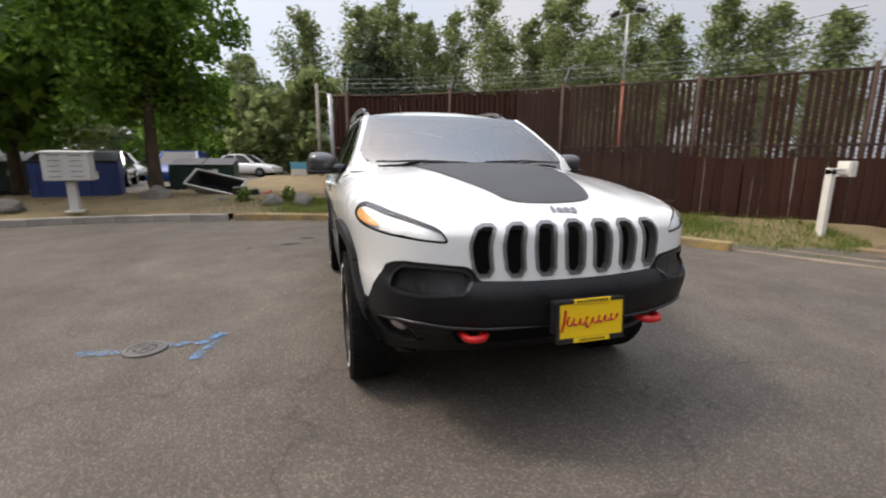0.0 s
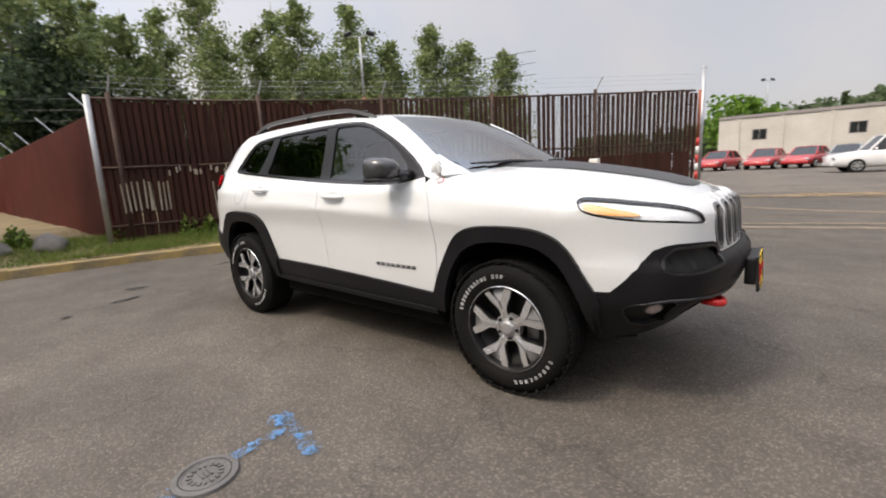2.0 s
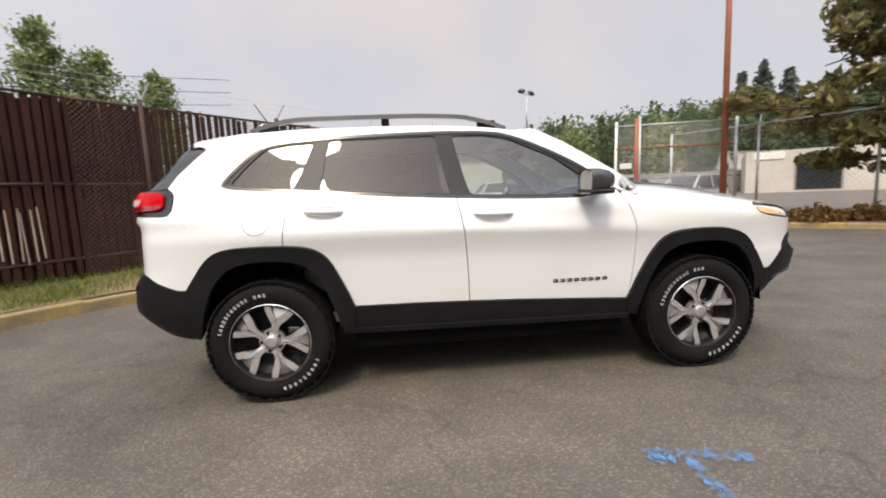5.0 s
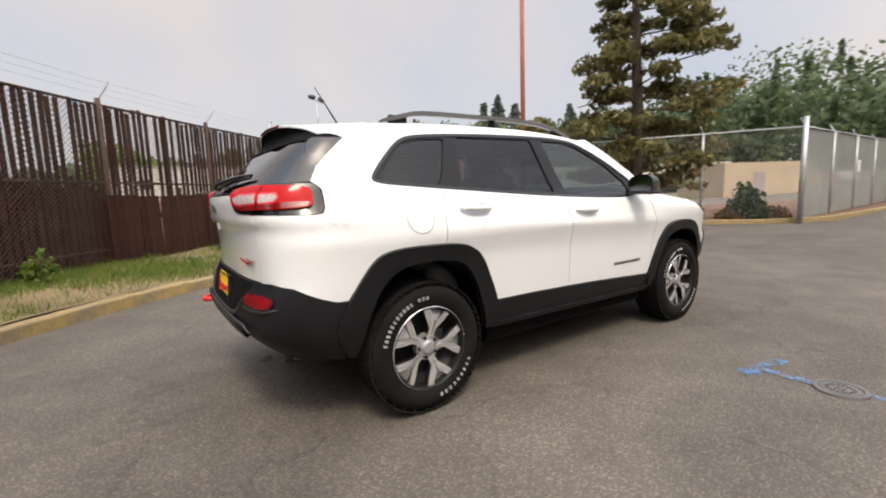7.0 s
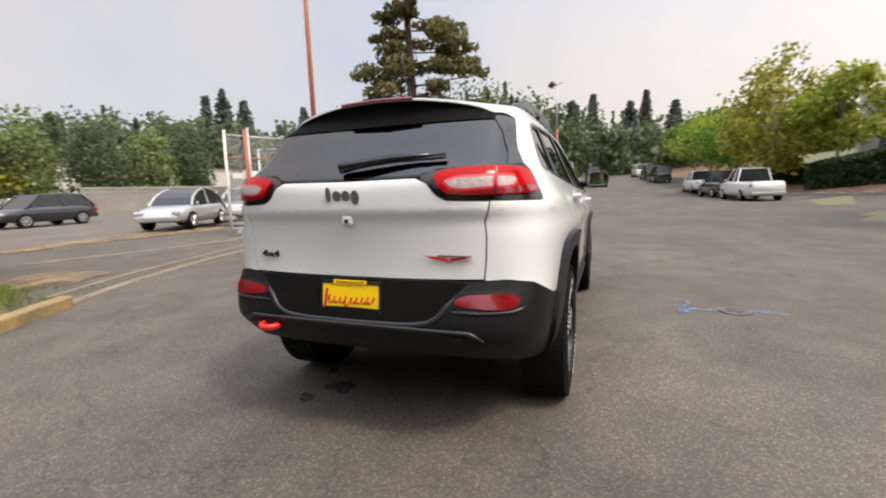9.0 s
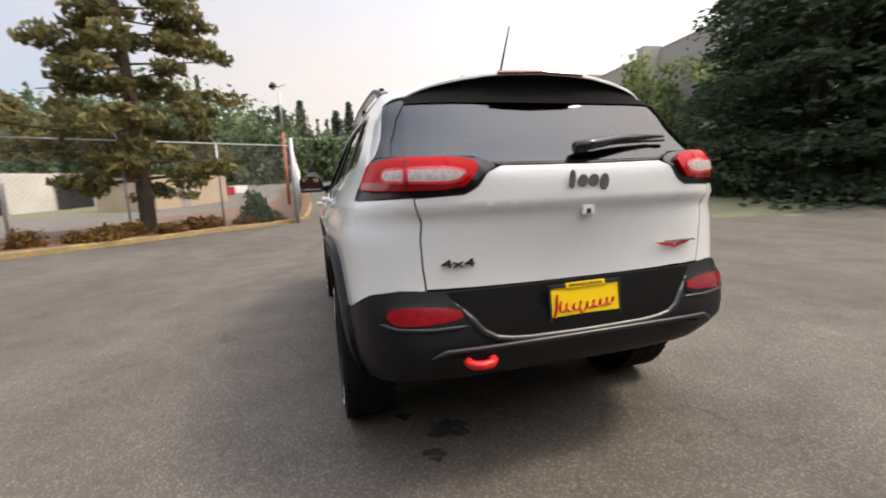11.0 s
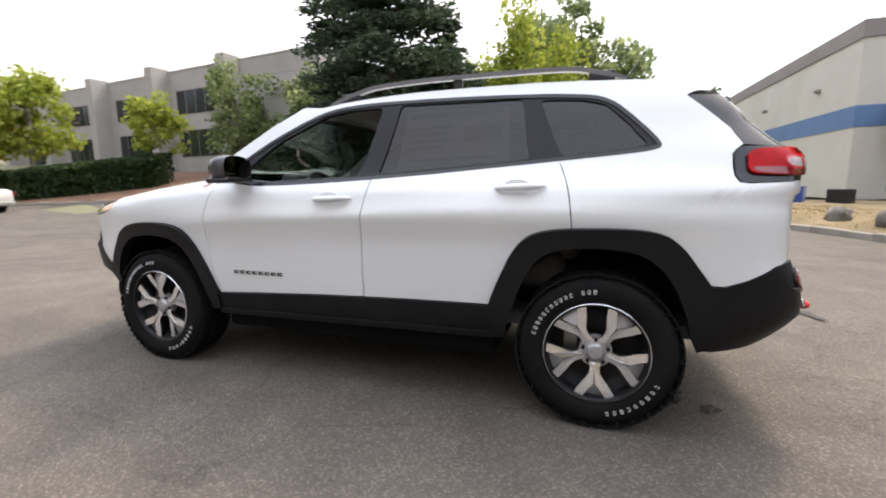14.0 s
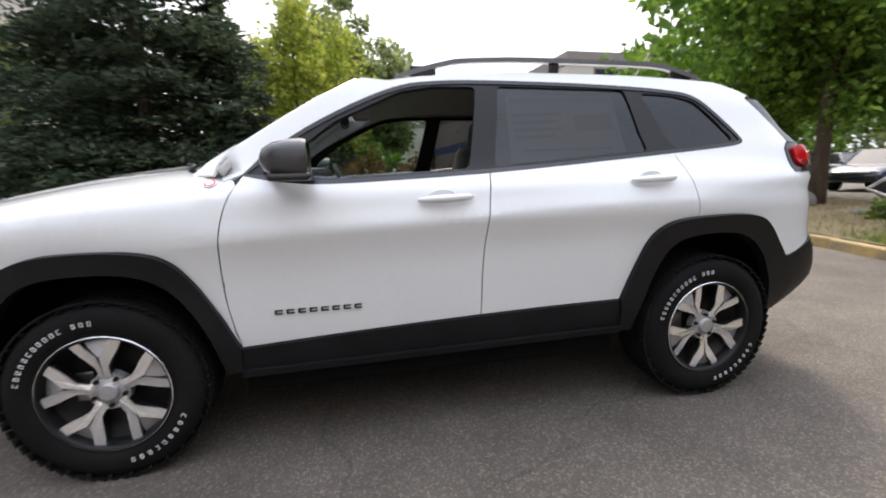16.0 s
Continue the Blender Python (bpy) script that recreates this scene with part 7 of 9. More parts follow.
def poplar(label, at, h, rad, seed, group):
    """A poplar: straight pale trunk, steep limbs that carry leaves to a feathered, pointed outline."""
    rng = np.random.default_rng(seed)
    root = thing("poplar_tree", label, "tree", at, group=group)
    bm = bmesh.new()
    bend = rng.uniform(-0.25, 0.25, 2)
    tube(bm, [(0, 0, -0.1), (bend[0], bend[1], h * 0.45), (bend[0] * 0.4, bend[1] * 0.4, h * 0.97)], [0.24, 0.15, 0.02], 8)
    pts = []
    for k in range(62):
        t = (k + rng.uniform(0, 1)) / 62
        z = h * (0.05 + 0.86 * t)
        reach = rad * (0.45 + 0.55 * min(1.0, t / 0.25)) * (1.0 - t) ** 0.5 * rng.uniform(0.5, 1.15) + 0.15
        a = rng.uniform(0, 2 * math.pi)
        rise_up = rng.uniform(0.3, 0.95)
        tip = Vector((math.cos(a) * reach, math.sin(a) * reach, z + reach * rise_up))
        foot = Vector((bend[0] * 0.6, bend[1] * 0.6, z))
        if k % 3 == 0:
            rod(bm, foot, foot.lerp(tip, 0.9), 0.035, 0.01, 4)
        m = int(105 + 105 * reach / rad)
        u = rng.uniform(0.2, 1.03, m)
        w = rng.normal(size=(m, 3)) * (0.10 + 0.17 * reach)
        q = np.array(foot) + u[:, None] * (np.array(tip) - np.array(foot)) + w * np.array((1, 1, 0.8))
        pts.append(q)
    part("trunk", bm, M_PALEBARK, root, smooth=True)
    v, f = leaf_cloud(np.concatenate(pts), 0.155, rng)
    mesh_part("crown", v, f, M_POPLAR, root)


def pine(label, at, h, rad, base, seed):
    """An old pine: uneven boughs, each ending in several rounded clumps of needle tufts."""
    rng = np.random.default_rng(seed)
    root = thing("pine_tree", label, "tree", at)
    bm = bmesh.new()
    tube(bm, [(0, 0, -0.1), (0.12, 0.05, h * 0.35), (-0.08, 0.1, h * 0.7), (0.0, 0.0, h * 0.98)], [0.24, 0.19, 0.12, 0.03], 10)
    pts = []
    n = 58
    for k in range(n):
        t = (k + rng.uniform(0, 1)) / n
        z = base + (h - base) * t
        le = rad * (1.0 - 0.80 * t ** 1.3) * rng.uniform(0.45, 1.15)
        a = k * 2.4 + rng.uniform(-0.6, 0.6)
        tip = Vector((math.cos(a) * le, math.sin(a) * le, z + le * rng.uniform(-0.22, 0.16)))
        foot = Vector((0, 0, z))
        rod(bm, foot, foot.lerp(tip, 0.95), 0.055 * (1.1 - t), 0.015, 5)
        for j in range(max(3, int(le * 2.2))):
            u = rng.uniform(0.35, 1.04)
            off = rng.normal(size=2) * 0.18 * le
            c = np.array(foot.lerp(tip, u)) + np.array((-math.sin(a) * off[0], math.cos(a) * off[0], abs(off[1]) * 0.35))
            r = rng.uniform(0.22, 0.5) * (1.15 - 0.4 * t)
            m = int(230 * r)
            d = rng.normal(size=(m, 3))
            d /= np.linalg.norm(d, axis=1)[:, None]
            pts.append(c + d * (r * rng.uniform(0.35, 1.0, m) ** 0.6)[:, None] * np.array((1.25, 1.25, 0.55)))
    part("trunk", bm, M_BARK, root, smooth=True)
    v, f = leaf_cloud(np.concatenate(pts), 0.105, rng, aspect=2.4)
    mesh_part("crown", v, f, M_PINE, root)


def conifer(name, label, at, h, rad, base, trunk_r, leaf_mat, n_whorl, seed, leaf=0.16, sparse=0.0, droop=0.25, per=26, group="", pads=0.35):
    """A conifer: straight trunk, whorls of drooping boughs, each bough a flat spray of needle tufts."""
    rng = np.random.default_rng(seed)
    root = thing(name, label, "tree", at, group=group)
    bm = bmesh.new()
    tube(bm, [(0, 0, -0.1), (0.05, 0.03, h * 0.4), (0.02, 0.0, h * 0.99)], [trunk_r, trunk_r * 0.7, 0.02], 9)
    pts = []
    for i in range(n_whorl):
        t = (i + rng.uniform(-0.3, 0.3)) / n_whorl
        z = base + (h - base) * max(0.0, t)
        ln = rad * (1 - 0.93 * max(0, t)) ** 0.75 * rng.uniform(0.75, 1.15)
        for k in range(5 if t < 0.8 else 4):
            if rng.random() < sparse:
                continue
            a = rng.uniform(0, 2 * math.pi)
            le = ln * rng.uniform(0.65, 1.15)
            tip = Vector((math.cos(a) * le, math.sin(a) * le, z + le * rng.uniform(-droop, 0.12)))
            base_p = Vector((0, 0, z))
            if k < 3:
                rod(bm, base_p, base_p.lerp(tip, 0.92), max(0.012, trunk_r * 0.22 * (1 - t)), 0.006, 5)
            m = max(6, int(per * (0.4 + le / rad)))
            u = rng.uniform(0.18, 1.02, m)
            side = rng.normal(size=m) * pads * le * 0.5 * (1.1 - 0.5 * u)
            for uu, ss in zip(u, side):
                q = base_p.lerp(tip, uu)
                pts.append((q.x - math.sin(a) * ss, q.y + math.cos(a) * ss, q.z + rng.normal() * 0.035 * le - abs(ss) * 0.25 + 0.06))
    part("trunk", bm, M_BARK, root, smooth=False)
    v, f = leaf_cloud(pts, leaf, rng, aspect=2.2, flat=0.75)
    mesh_part("crown", v, f, leaf_mat, root)
    return root


def shrub(name, label, at, size, leaf_mat, n, leaf, seed, group=""):
    rng = np.random.default_rng(seed)
    d = rng.normal(size=(n, 3))
    d /= np.linalg.norm(d, axis=1)[:, None]
    lump = 1 + 0.25 * np.sin(d[:, 0] * 5 + seed) * np.cos(d[:, 1] * 4 + seed * 2)
    p = d * (rng.uniform(0.55, 1.0, n) * lump)[:, None] * np.array(size) / 2
    p[:, 2] = np.abs(p[:, 2]) * 2 * 0.98
    v, f = leaf_cloud(p, leaf, rng)
    root = thing(name, label, "shrub", at, group=group)
    bm = bmesh.new()
    for k in range(5):
        a = k * 1.26
        rod(bm, (0, 0, -0.03), (0.3 * size[0] * math.cos(a), 0.3 * size[1] * math.sin(a), size[2] * 0.75), 0.02, 0.008, 5)
    part("stems", bm, M_BARK, root)
    mesh_part("foliage", v, f, leaf_mat, root)
    return root


# maple over the dry verge
broadleaf("maple_tree", "full green maple with a dark trunk on the dry verge", (-9.8, -5.15, 0.2), 6.9, 1.85, 1.75, 0.15, M_MAPLE, M_BARK, 40000, 0.088, 3, 80)
broadleaf("maple_tree", "green maple shading the dumpsters", (-12.5, -9.6, 0.2), 7.6, 3.4, 1.6, 0.16, M_MAPLE, M_BARK, 9000, 0.22, 8, 50)
# poplars in a row behind the yard: bearing from the turning circle, distance, height
for k, (deg, dist, hh) in enumerate(((180.5, 41, 14.6), (174, 43, 16.2), (170, 41, 16.8), (165.5, 42, 14.6), (158.5, 41, 17.6), (153, 43, 15.2), (148.5, 40, 16.6), (142.5, 41, 16.8), (138, 40, 13.4), (132.5, 40, 14.6), (128.5, 41, 13.2), (123.5, 40, 11.8), (187, 47, 12), (145.5, 44.5, 13.4), (150.8, 45, 17.6), (156, 45.5, 14.2), (140.2, 44, 12.4), (167.6, 46, 17.0), (162.2, 44, 16.4), (172.0, 47, 17.4))):
    poplar("tall narrow grey-green poplar behind the yard", (3.85 + dist * math.cos(radians(deg)), -1.04 + dist * math.sin(radians(deg)), 0), hh * 0.98, 3.3 + 0.6 * math.sin(k * 2.1), 20 + k, "row of poplars behind the fence")
for k, (x, y, hh, rr) in enumerate(((-33, -4.5, 6.5, 2.8), (-37, -9, 8, 3.4), (-31, -1.0, 7.5, 2.2), (-44, -14, 10, 4), (-46, -24, 11, 5), (-40, -32, 10, 5), (-30, -38, 9, 4.5), (-22, -36, 9, 4), (-40, 4, 8, 3))):
    broadleaf("lot_tree", "bushy green tree at the far side of the lot", (x, y, 0), hh, rr, 0.6, 0.18, M_MAPLE if k % 2 else M_POPLAR, M_BARK, 2600, 0.36, 60 + k, 36, group="trees beyond the parking lot")
for k, (x, y, hh, rr) in enumerate(((-36, 4.8, 11.0, 3.0),)):
    broadleaf("dark_tree", "dense dark green tree behind the fence", (x, y, 0), hh, rr, 0.8, 0.22, M_FIR, M_BARK, 17000, 0.2, 250 + k, 70, True, group="dark trees behind the fence")
# large irregular pine in the planting bed
pine("large open-crowned pine with olive-brown needles", (11.9, 5.95, 0.1), 10.4, 3.7, 1.3, 5)
# dark firs on the bank
conifer("fir_tree", "tall dense dark green fir", (7.4, -15.6, rise(7.4, -15.6) + 0.15), 14.6, 4.8, 0.3, 0.24, M_FIR, 32, 7, leaf=0.105, droop=0.32, per=330, pads=0.6, group="dark firs on the bank")
conifer("fir_tree", "dark green fir with drooping boughs", (10.6, -17.2, rise(10.6, -17.2) + 0.15), 13.0, 4.4, 0.2, 0.2, M_FIR, 28, 9, leaf=0.105, droop=0.32, per=300, pads=0.6, group="dark firs on the bank")
conifer("fir_tree", "lower dark green fir on the bank", (5.2, -16.4, 0.5), 8.4, 2.9, 0.2, 0.16, M_FIR, 22, 11, leaf=0.10, droop=0.3, per=250, pads=0.6, group="dark firs on the bank")
for k, (x, y, s) in enumerate(((6.3, -13.9, 1.8), (8.4, -13.6, 2.0), (4.6, -14.9, 1.5), (10.2, -14.6, 1.9))):
    shrub("juniper_shrub", "spreading dark green juniper below the firs", (x, y, 0.15), (s * 1.5, s * 1.2, s * 0.62), M_FIR, 2200, 0.13, 80 + k, "juniper shrubs")
# bright trees behind the firs
for k, (x, y, hh, rr, n) in enumerate(((2.6, -20.2, 9.4, 2.0, 8000), (0.6, -21.5, 8.6, 1.9, 5000), (4.4, -21.2, 7.6, 1.7, 4000))):
    broadleaf("bright_tree", "slender bright yellow-green tree", (x, y, 0.2), hh, rr, 1.0, 0.11, M_BRIGHTLEAF, M_BARK, n * 8 // 10, 0.14, 90 + k, 40, True, group="bright trees behind the bank")
for k, (x, y, hh) in enumerate(((0.8, -30.5, 13.2), (3.4, -33, 13.5), (-2.4, -33.5, 11.0))):
    broadleaf("tall_grey_tree", "tall airy grey-green tree", (x, y, 0.2), hh, 2.9, 1.6, 0.17, M_POPLAR, M_PALEBARK, 7500, 0.24, 100 + k, 54, group="tall trees by the office")
for k, (x, y, sx, sz, m) in enumerate(((-0.4, -17.0, 2.6, 1.9, M_REDSHRUB), (-2.6, -16.4, 2.2, 1.6, M_REDSHRUB), (1.9, -17.4, 2.4, 1.5, M_BRIGHTLEAF), (-4.4, -16.9, 1.6, 1.1, M_STRAW), (-1.5, -15.6, 1.4, 0.8, M_STRAW), (0.8, -16.0, 1.1, 0.7, M_GRASS))):
    shrub("bank_shrub", "brown and green shrub on the bank" if k < 3 else "clump of dry grass on the bank", (x, y, 0.2), (sx, sx * 0.8, sz), m, 1800, 0.12, 110 + k, "shrubs on the bank")
for k, (x, y, sx, sz) in enumerate(((-1.2, -19.4, 2.8, 2.0), (0.6, -19.0, 2.6, 2.2), (-0.6, -21.4, 3.2, 2.6), (1.8, -20.4, 3.2, 3.2), (4.6, -19.8, 3.0, 3.4))):
    shrub("thicket", "dense dark green thicket behind the bank", (x, y, 0.15), (sx, sx * 0.8, sz), M_HEDGE if k % 2 else M_MAPLE, 3600, 0.14, 240 + k, "thickets behind the bank")
# young trees and hedge on the island bank
for k, (x, y, hh, rr, m) in enumerate(((33.5, -11.6, 9.4, 3.4, M_YELLOWLEAF), (31.0, -14.4, 7.6, 2.1, M_BRIGHTLEAF), (37.5, -12.6, 7.8, 2.9, M_YELLOWLEAF), (45, -11.9, 6.6, 3.0, M_MAPLE), (51, -11.2, 7.0, 3.2, M_BRIGHTLEAF), (58, -10.9, 7.2, 3.2, M_MAPLE))):
    broadleaf("street_tree", "yellow-green street tree with airy branches" if m == M_YELLOWLEAF else "green street tree on the bank", (x, y, island_height(x, y)), hh, rr, 1.5, 0.1, m, M_PALEBARK, 4200, 0.19, 120 + k, 40, group="street trees on the bank")
broadleaf("young_tree", "small bright green young tree before the office", (23.0, -16.6, island_height(23, -16.6)), 5.2, 1.6, 1.4, 0.06, M_BRIGHTLEAF, M_PALEBARK, 2600, 0.15, 140, 30)
broadleaf("birch_tree", "light green tree against the office wall", (21.2, -21.0, rise(21.2, -21.0)), 7.6, 2.1, 1.2, 0.09, M_POPLAR, M_PALEBARK, 3600, 0.18, 141, 36)
broadleaf("birch_tree", "light green tree beside the firs", (14.9, -20.4, rise(14.9, -20.4)), 6.6, 1.6, 0.8, 0.09, M_POPLAR, M_PALEBARK, 3000, 0.18, 142, 36)


def hedge(name, label, a, b, w, h, seed, n):
    """A clipped hedge between two plan points: a dense block of small leaves over stems."""
    rng = np.random.default_rng(seed)
    a, b = np.array(a), np.array(b)
    ln = np.linalg.norm(b - a)
    u, v, z = rng.uniform(0, 1, n), rng.uniform(-1, 1, n), rng.uniform(0, 1, n)
    face = rng.integers(0, 3, n)
    v = np.where(face == 0, np.sign(v) * rng.uniform(0.86, 1.05, n), v)
    z = np.where(face == 1, rng.uniform(0.9, 1.03, n), z)
    d = (b - a) / ln
    p = np.stack([a[0] + d[0] * u * ln - d[1] * v * w / 2, a[1] + d[1] * u * ln + d[0] * v * w / 2, np.zeros(n)], 1)
    p[:, 2] = [island_height(x, y) + zz * h for (x, y, _), zz in zip(p, z)]
    vv, ff = leaf_cloud(p, 0.13, rng)
    root = thing(name, label, "hedge")
    mesh_part("foliage", vv, ff, M_HEDGE, root)
    bm = bmesh.new()
    for k in range(int(ln / 0.8)):
        q = a + d * (k + 0.5) * 0.8
        rod(bm, (q[0], q[1], island_height(*q)), (q[0], q[1], island_height(*q) + h * 0.85), w * 0.28, w * 0.3, 6)
    part("stems", bm, M_HEDGE, root)


hedge("clipped_hedge", "clipped dark green hedge along the kerb", (22.0, -16.0), (29.4, -12.9), 1.5, 1.6, 150, 11000)
hedge("clipped_hedge", "clipped dark green hedge on the bank", (33.5, -14.6), (42, -13.4), 1.4, 1.2, 151, 6000)
# red-brown ground cover under the pine
for k in range(13):
    x = 9.0 + 0.42 * k + 0.3 * math.sin(k * 2.3)
    y = 7.3 - 0.40 * k + 0.35 * math.cos(k * 1.7)
    shrub("low_shrub", "low rust and olive ground-cover shrub", (x, y, 0.14), (0.9 + 0.2 * math.sin(k), 0.8, 0.34 + 0.08 * math.cos(k * 3)), M_REDSHRUB, 500, 0.07, 160 + k, "low shrubs in the bed")
shrub("fence_shrub", "dark green shrub at the chain-link corner", (13.3, 3.0, 0.12), (1.2, 1.1, 1.1), M_HEDGE, 1500, 0.09, 180)
broadleaf("yard_tree", "small yellow-green tree beside the warehouse", (19.5, 50, 0), 5.5, 3.4, 0.8, 0.12, M_YELLOWLEAF, M_BARK, 2200, 0.3, 181, 34)
broadleaf("yard_tree", "round green tree over the warehouse roof", (-4.5, 68, 0), 9.2, 3.6, 1.5, 0.2, M_MAPLE, M_BARK, 2200, 0.42, 182, 34)

# far woods round the horizon
rng = np.random.default_rng(77)
ptsw, sizes = [], []
BEAR = (-25, -15, -6, 2, 8, 15, 22, 28, 44, 60, 72, 86, 100, 112)
ANG = (7, 7.6, 6.6, 8.0, 10.4, 11.6, 11.4, 9.6, 7.6, 8.4, 7.6, 4.6, 3.4, 3.0)
for k in range(520):
    b = rng.uniform(-24, 111)
    d = rng.uniform(75, 150)
    top = d * math.tan(radians(float(np.interp(b, BEAR, ANG)) * rng.uniform(0.72, 1.18)))
    x, y = d * math.cos(radians(b)), d * math.sin(radians(b))
    if rng.random() < 0.22:
        n, r = 360, top * rng.uniform(0.13, 0.2)
        u = rng.uniform(0.05, 1, n)
        a = rng.uniform(0, 2 * math.pi, n)
        lobe = rng.uniform(0.35, 1.15, (6, 9))[(a * 6 / 6.2832).astype(int) % 6, (u * 8.9).astype(int)]
        q = r * (1.03 - u) ** 0.8 * lobe * np.sqrt(rng.uniform(0.1, 1, n))
        ptsw.append(np.stack([x + q * np.cos(a), y + q * np.sin(a), u * top * 1.08 - 0.2 * q], 1))
    else:
        r = top * rng.uniform(0.17, 0.26)
        c = rng.normal(size=(13, 3)) * np.array((0.55 * r, 0.55 * r, 0.22 * top)) + np.array((x, y, 0.56 * top))
        c[0] = (x, y, top * 0.9)
        c[1] = (x, y, top * 0.2)
        c[:, 2] = np.clip(c[:, 2], 0.05 * top, top * 0.93)
        ptsw.append(np.repeat(c, 34, 0) + np.clip(rng.normal(size=(442, 3)), -1.7, 1.7) * np.array((0.34 * r, 0.34 * r, 0.36 * r)))
for k in range(90):
    b = rng.uniform(165, 262)
    d = rng.uniform(60, 85)
    top = d * math.tan(radians(rng.uniform(7, 11)))
    n = 330
    u = rng.uniform(0, 1, n)
    a = rng.uniform(0, 2 * math.pi, n)
    q = 4.2 * np.sqrt(np.clip(1 - (2 * u - 0.9) ** 2, 0.05, 1)) * rng.uniform(0.5, 1.05, n)
    ptsw.append(np.stack([d * math.cos(radians(b)) + q * np.cos(a), d * math.sin(radians(b)) + q * np.sin(a), u * top], 1))
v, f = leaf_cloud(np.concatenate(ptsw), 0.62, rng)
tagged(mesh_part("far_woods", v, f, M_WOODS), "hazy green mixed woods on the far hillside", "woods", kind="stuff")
# single firs that stand out against the sky
def far_conifer(label, at, h, r, mat, seed, n=1500):
    """A distant conifer: trunk and uneven tiers of drooping sprays with gaps."""
    rng = np.random.default_rng(seed)
    root = thing("far_fir", label, "tree", at, group="far firs")
    bm = bmesh.new()
    tube(bm, [(0, 0, -0.1), (0.1, 0, h * 0.5), (0, 0, h * 0.98)], [0.3, 0.2, 0.04], 7)
    part("trunk", bm, M_BARK, root, smooth=True)
    a = rng.uniform(0, 2 * math.pi, n)
    u = 0.12 + 0.88 * rng.uniform(0, 1, n)
    lobe = rng.uniform(0.18, 1.12, (7, 11))[(a * 7 / 6.2832).astype(int) % 7, (u * 10.9).astype(int)]
    reach = r * (1.04 - u) ** 0.75 * lobe
    d = reach * np.sqrt(rng.uniform(0.02, 1, n))
    p = np.stack([d * np.cos(a), d * np.sin(a), u * h - 0.22 * d + rng.normal(size=n) * 0.15], 1)
    v, f = leaf_cloud(p, 0.55, rng, aspect=1.7, flat=0.4)
    mesh_part("crown", v, f, mat, root)


# their haze lies only in the pale needle colour
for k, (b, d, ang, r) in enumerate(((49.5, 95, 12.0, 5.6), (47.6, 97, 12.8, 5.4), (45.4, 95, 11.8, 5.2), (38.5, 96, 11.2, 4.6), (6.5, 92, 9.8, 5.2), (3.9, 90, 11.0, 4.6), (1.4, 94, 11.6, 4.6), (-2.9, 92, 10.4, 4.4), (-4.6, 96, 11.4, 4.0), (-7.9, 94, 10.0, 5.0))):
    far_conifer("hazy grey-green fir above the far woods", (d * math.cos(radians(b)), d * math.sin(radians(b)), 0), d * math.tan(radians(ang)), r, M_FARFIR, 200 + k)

# grass: green along the fence foot, straw over the verge
rng = np.random.default_rng(31)


def blades(spots, hgt, w, rng):
    n = len(spots)
    a = rng.uniform(0, 2 * math.pi, n)
    h = hgt * rng.uniform(0.5, 1.3, n)
    lean = rng.normal(size=(n, 2)) * 0.45 * h[:, None]
    dx, dy = np.cos(a) * w / 2, np.sin(a) * w / 2
    v = np.stack([spots + np.stack([dx, dy, 0 * a], 1), spots - np.stack([dx, dy, 0 * a], 1), spots + np.stack([lean[:, 0], lean[:, 1], h], 1)], 1).reshape(-1, 3)
    return v, np.arange(n * 3).reshape(n, 3)


def scatter(n, a0, a1, o0, o1, keep):
    out = []
    while len(out) < n:
        a, o = rng.uniform(a0, a1), rng.uniform(o0, o1)
        x, y = kerb_at(a, o)
        if rng.random() < keep(x, y, a, o):
            out.append((x, y, verge_height(x, y) - 0.01))
    return np.array(out)


v, f = blades(scatter(26000, 109, 172, 0.18, 2.0, lambda x, y, a, o: max(0.04, min(1, (0.35 + 1.1 * noise.noise((x * 0.9, y * 0.9, 4)) + 0.5 * smooth01(0.6, 1.5, o)) * (0.05 + 0.95 * smooth01(-2.6, -1.2, y))))), 0.11, 0.012, rng)
tagged(mesh_part("verge_grass", v, f, M_GRASS), "patchy green grass and weeds along the fence foot", "grass", kind="stuff")
v, f = blades(scatter(26000, 112, 262, 0.15, 4.5, lambda x, y, a, o: max(0.02, 0.5 + 0.9 * noise.noise((x * 0.7, y * 0.7, 9)))), 0.07, 0.010, rng)
tagged(mesh_part("dry_grass", v, f, M_STRAW), "short dry straw-coloured grass on the verge", "grass", kind="stuff")
for k in range(9):
    a = 128 + k * 5.0 + rng.uniform(-2, 2)
    x, y = kerb_at(a, 1.45 + 0.2 * math.sin(k))
    shrub("weed_clump", "flowering weed clump at the fence foot", (x, y, verge_height(x, y)), (0.45, 0.4, 0.38), M_GRASS, 260, 0.05, 220 + k, "weeds at the fence")


# ---- rocks and clutter on the verge ----
M_ROCK = material("grey_boulder", (0.10, 0.092, 0.082), (0.22, 0.20, 0.175), 3, 0.9, bump=0.8, fine=20)
M_NAVY = material("navy_steel_bin", (0.010, 0.025, 0.11), (0.016, 0.04, 0.16), 3, 0.5, bump=0.1)
M_GREENBIN = material("dark_green_bin", (0.010, 0.035, 0.025), (0.018, 0.055, 0.04), 3, 0.5, bump=0.1)
M_BOXGREY = material("pale_grey_mailbox", (0.48, 0.47, 0.44), (0.60, 0.59, 0.56), 4, 0.5, bump=0.1)
M_SIGNBLUE = material("sky_blue_sign", (0.10, 0.38, 0.52), (0.14, 0.44, 0.58), 4, 0.5)
M_BLACKPLASTIC = material("black_plastic", (0.012, 0.012, 0.012), (0.02, 0.02, 0.02), 4, 0.5)


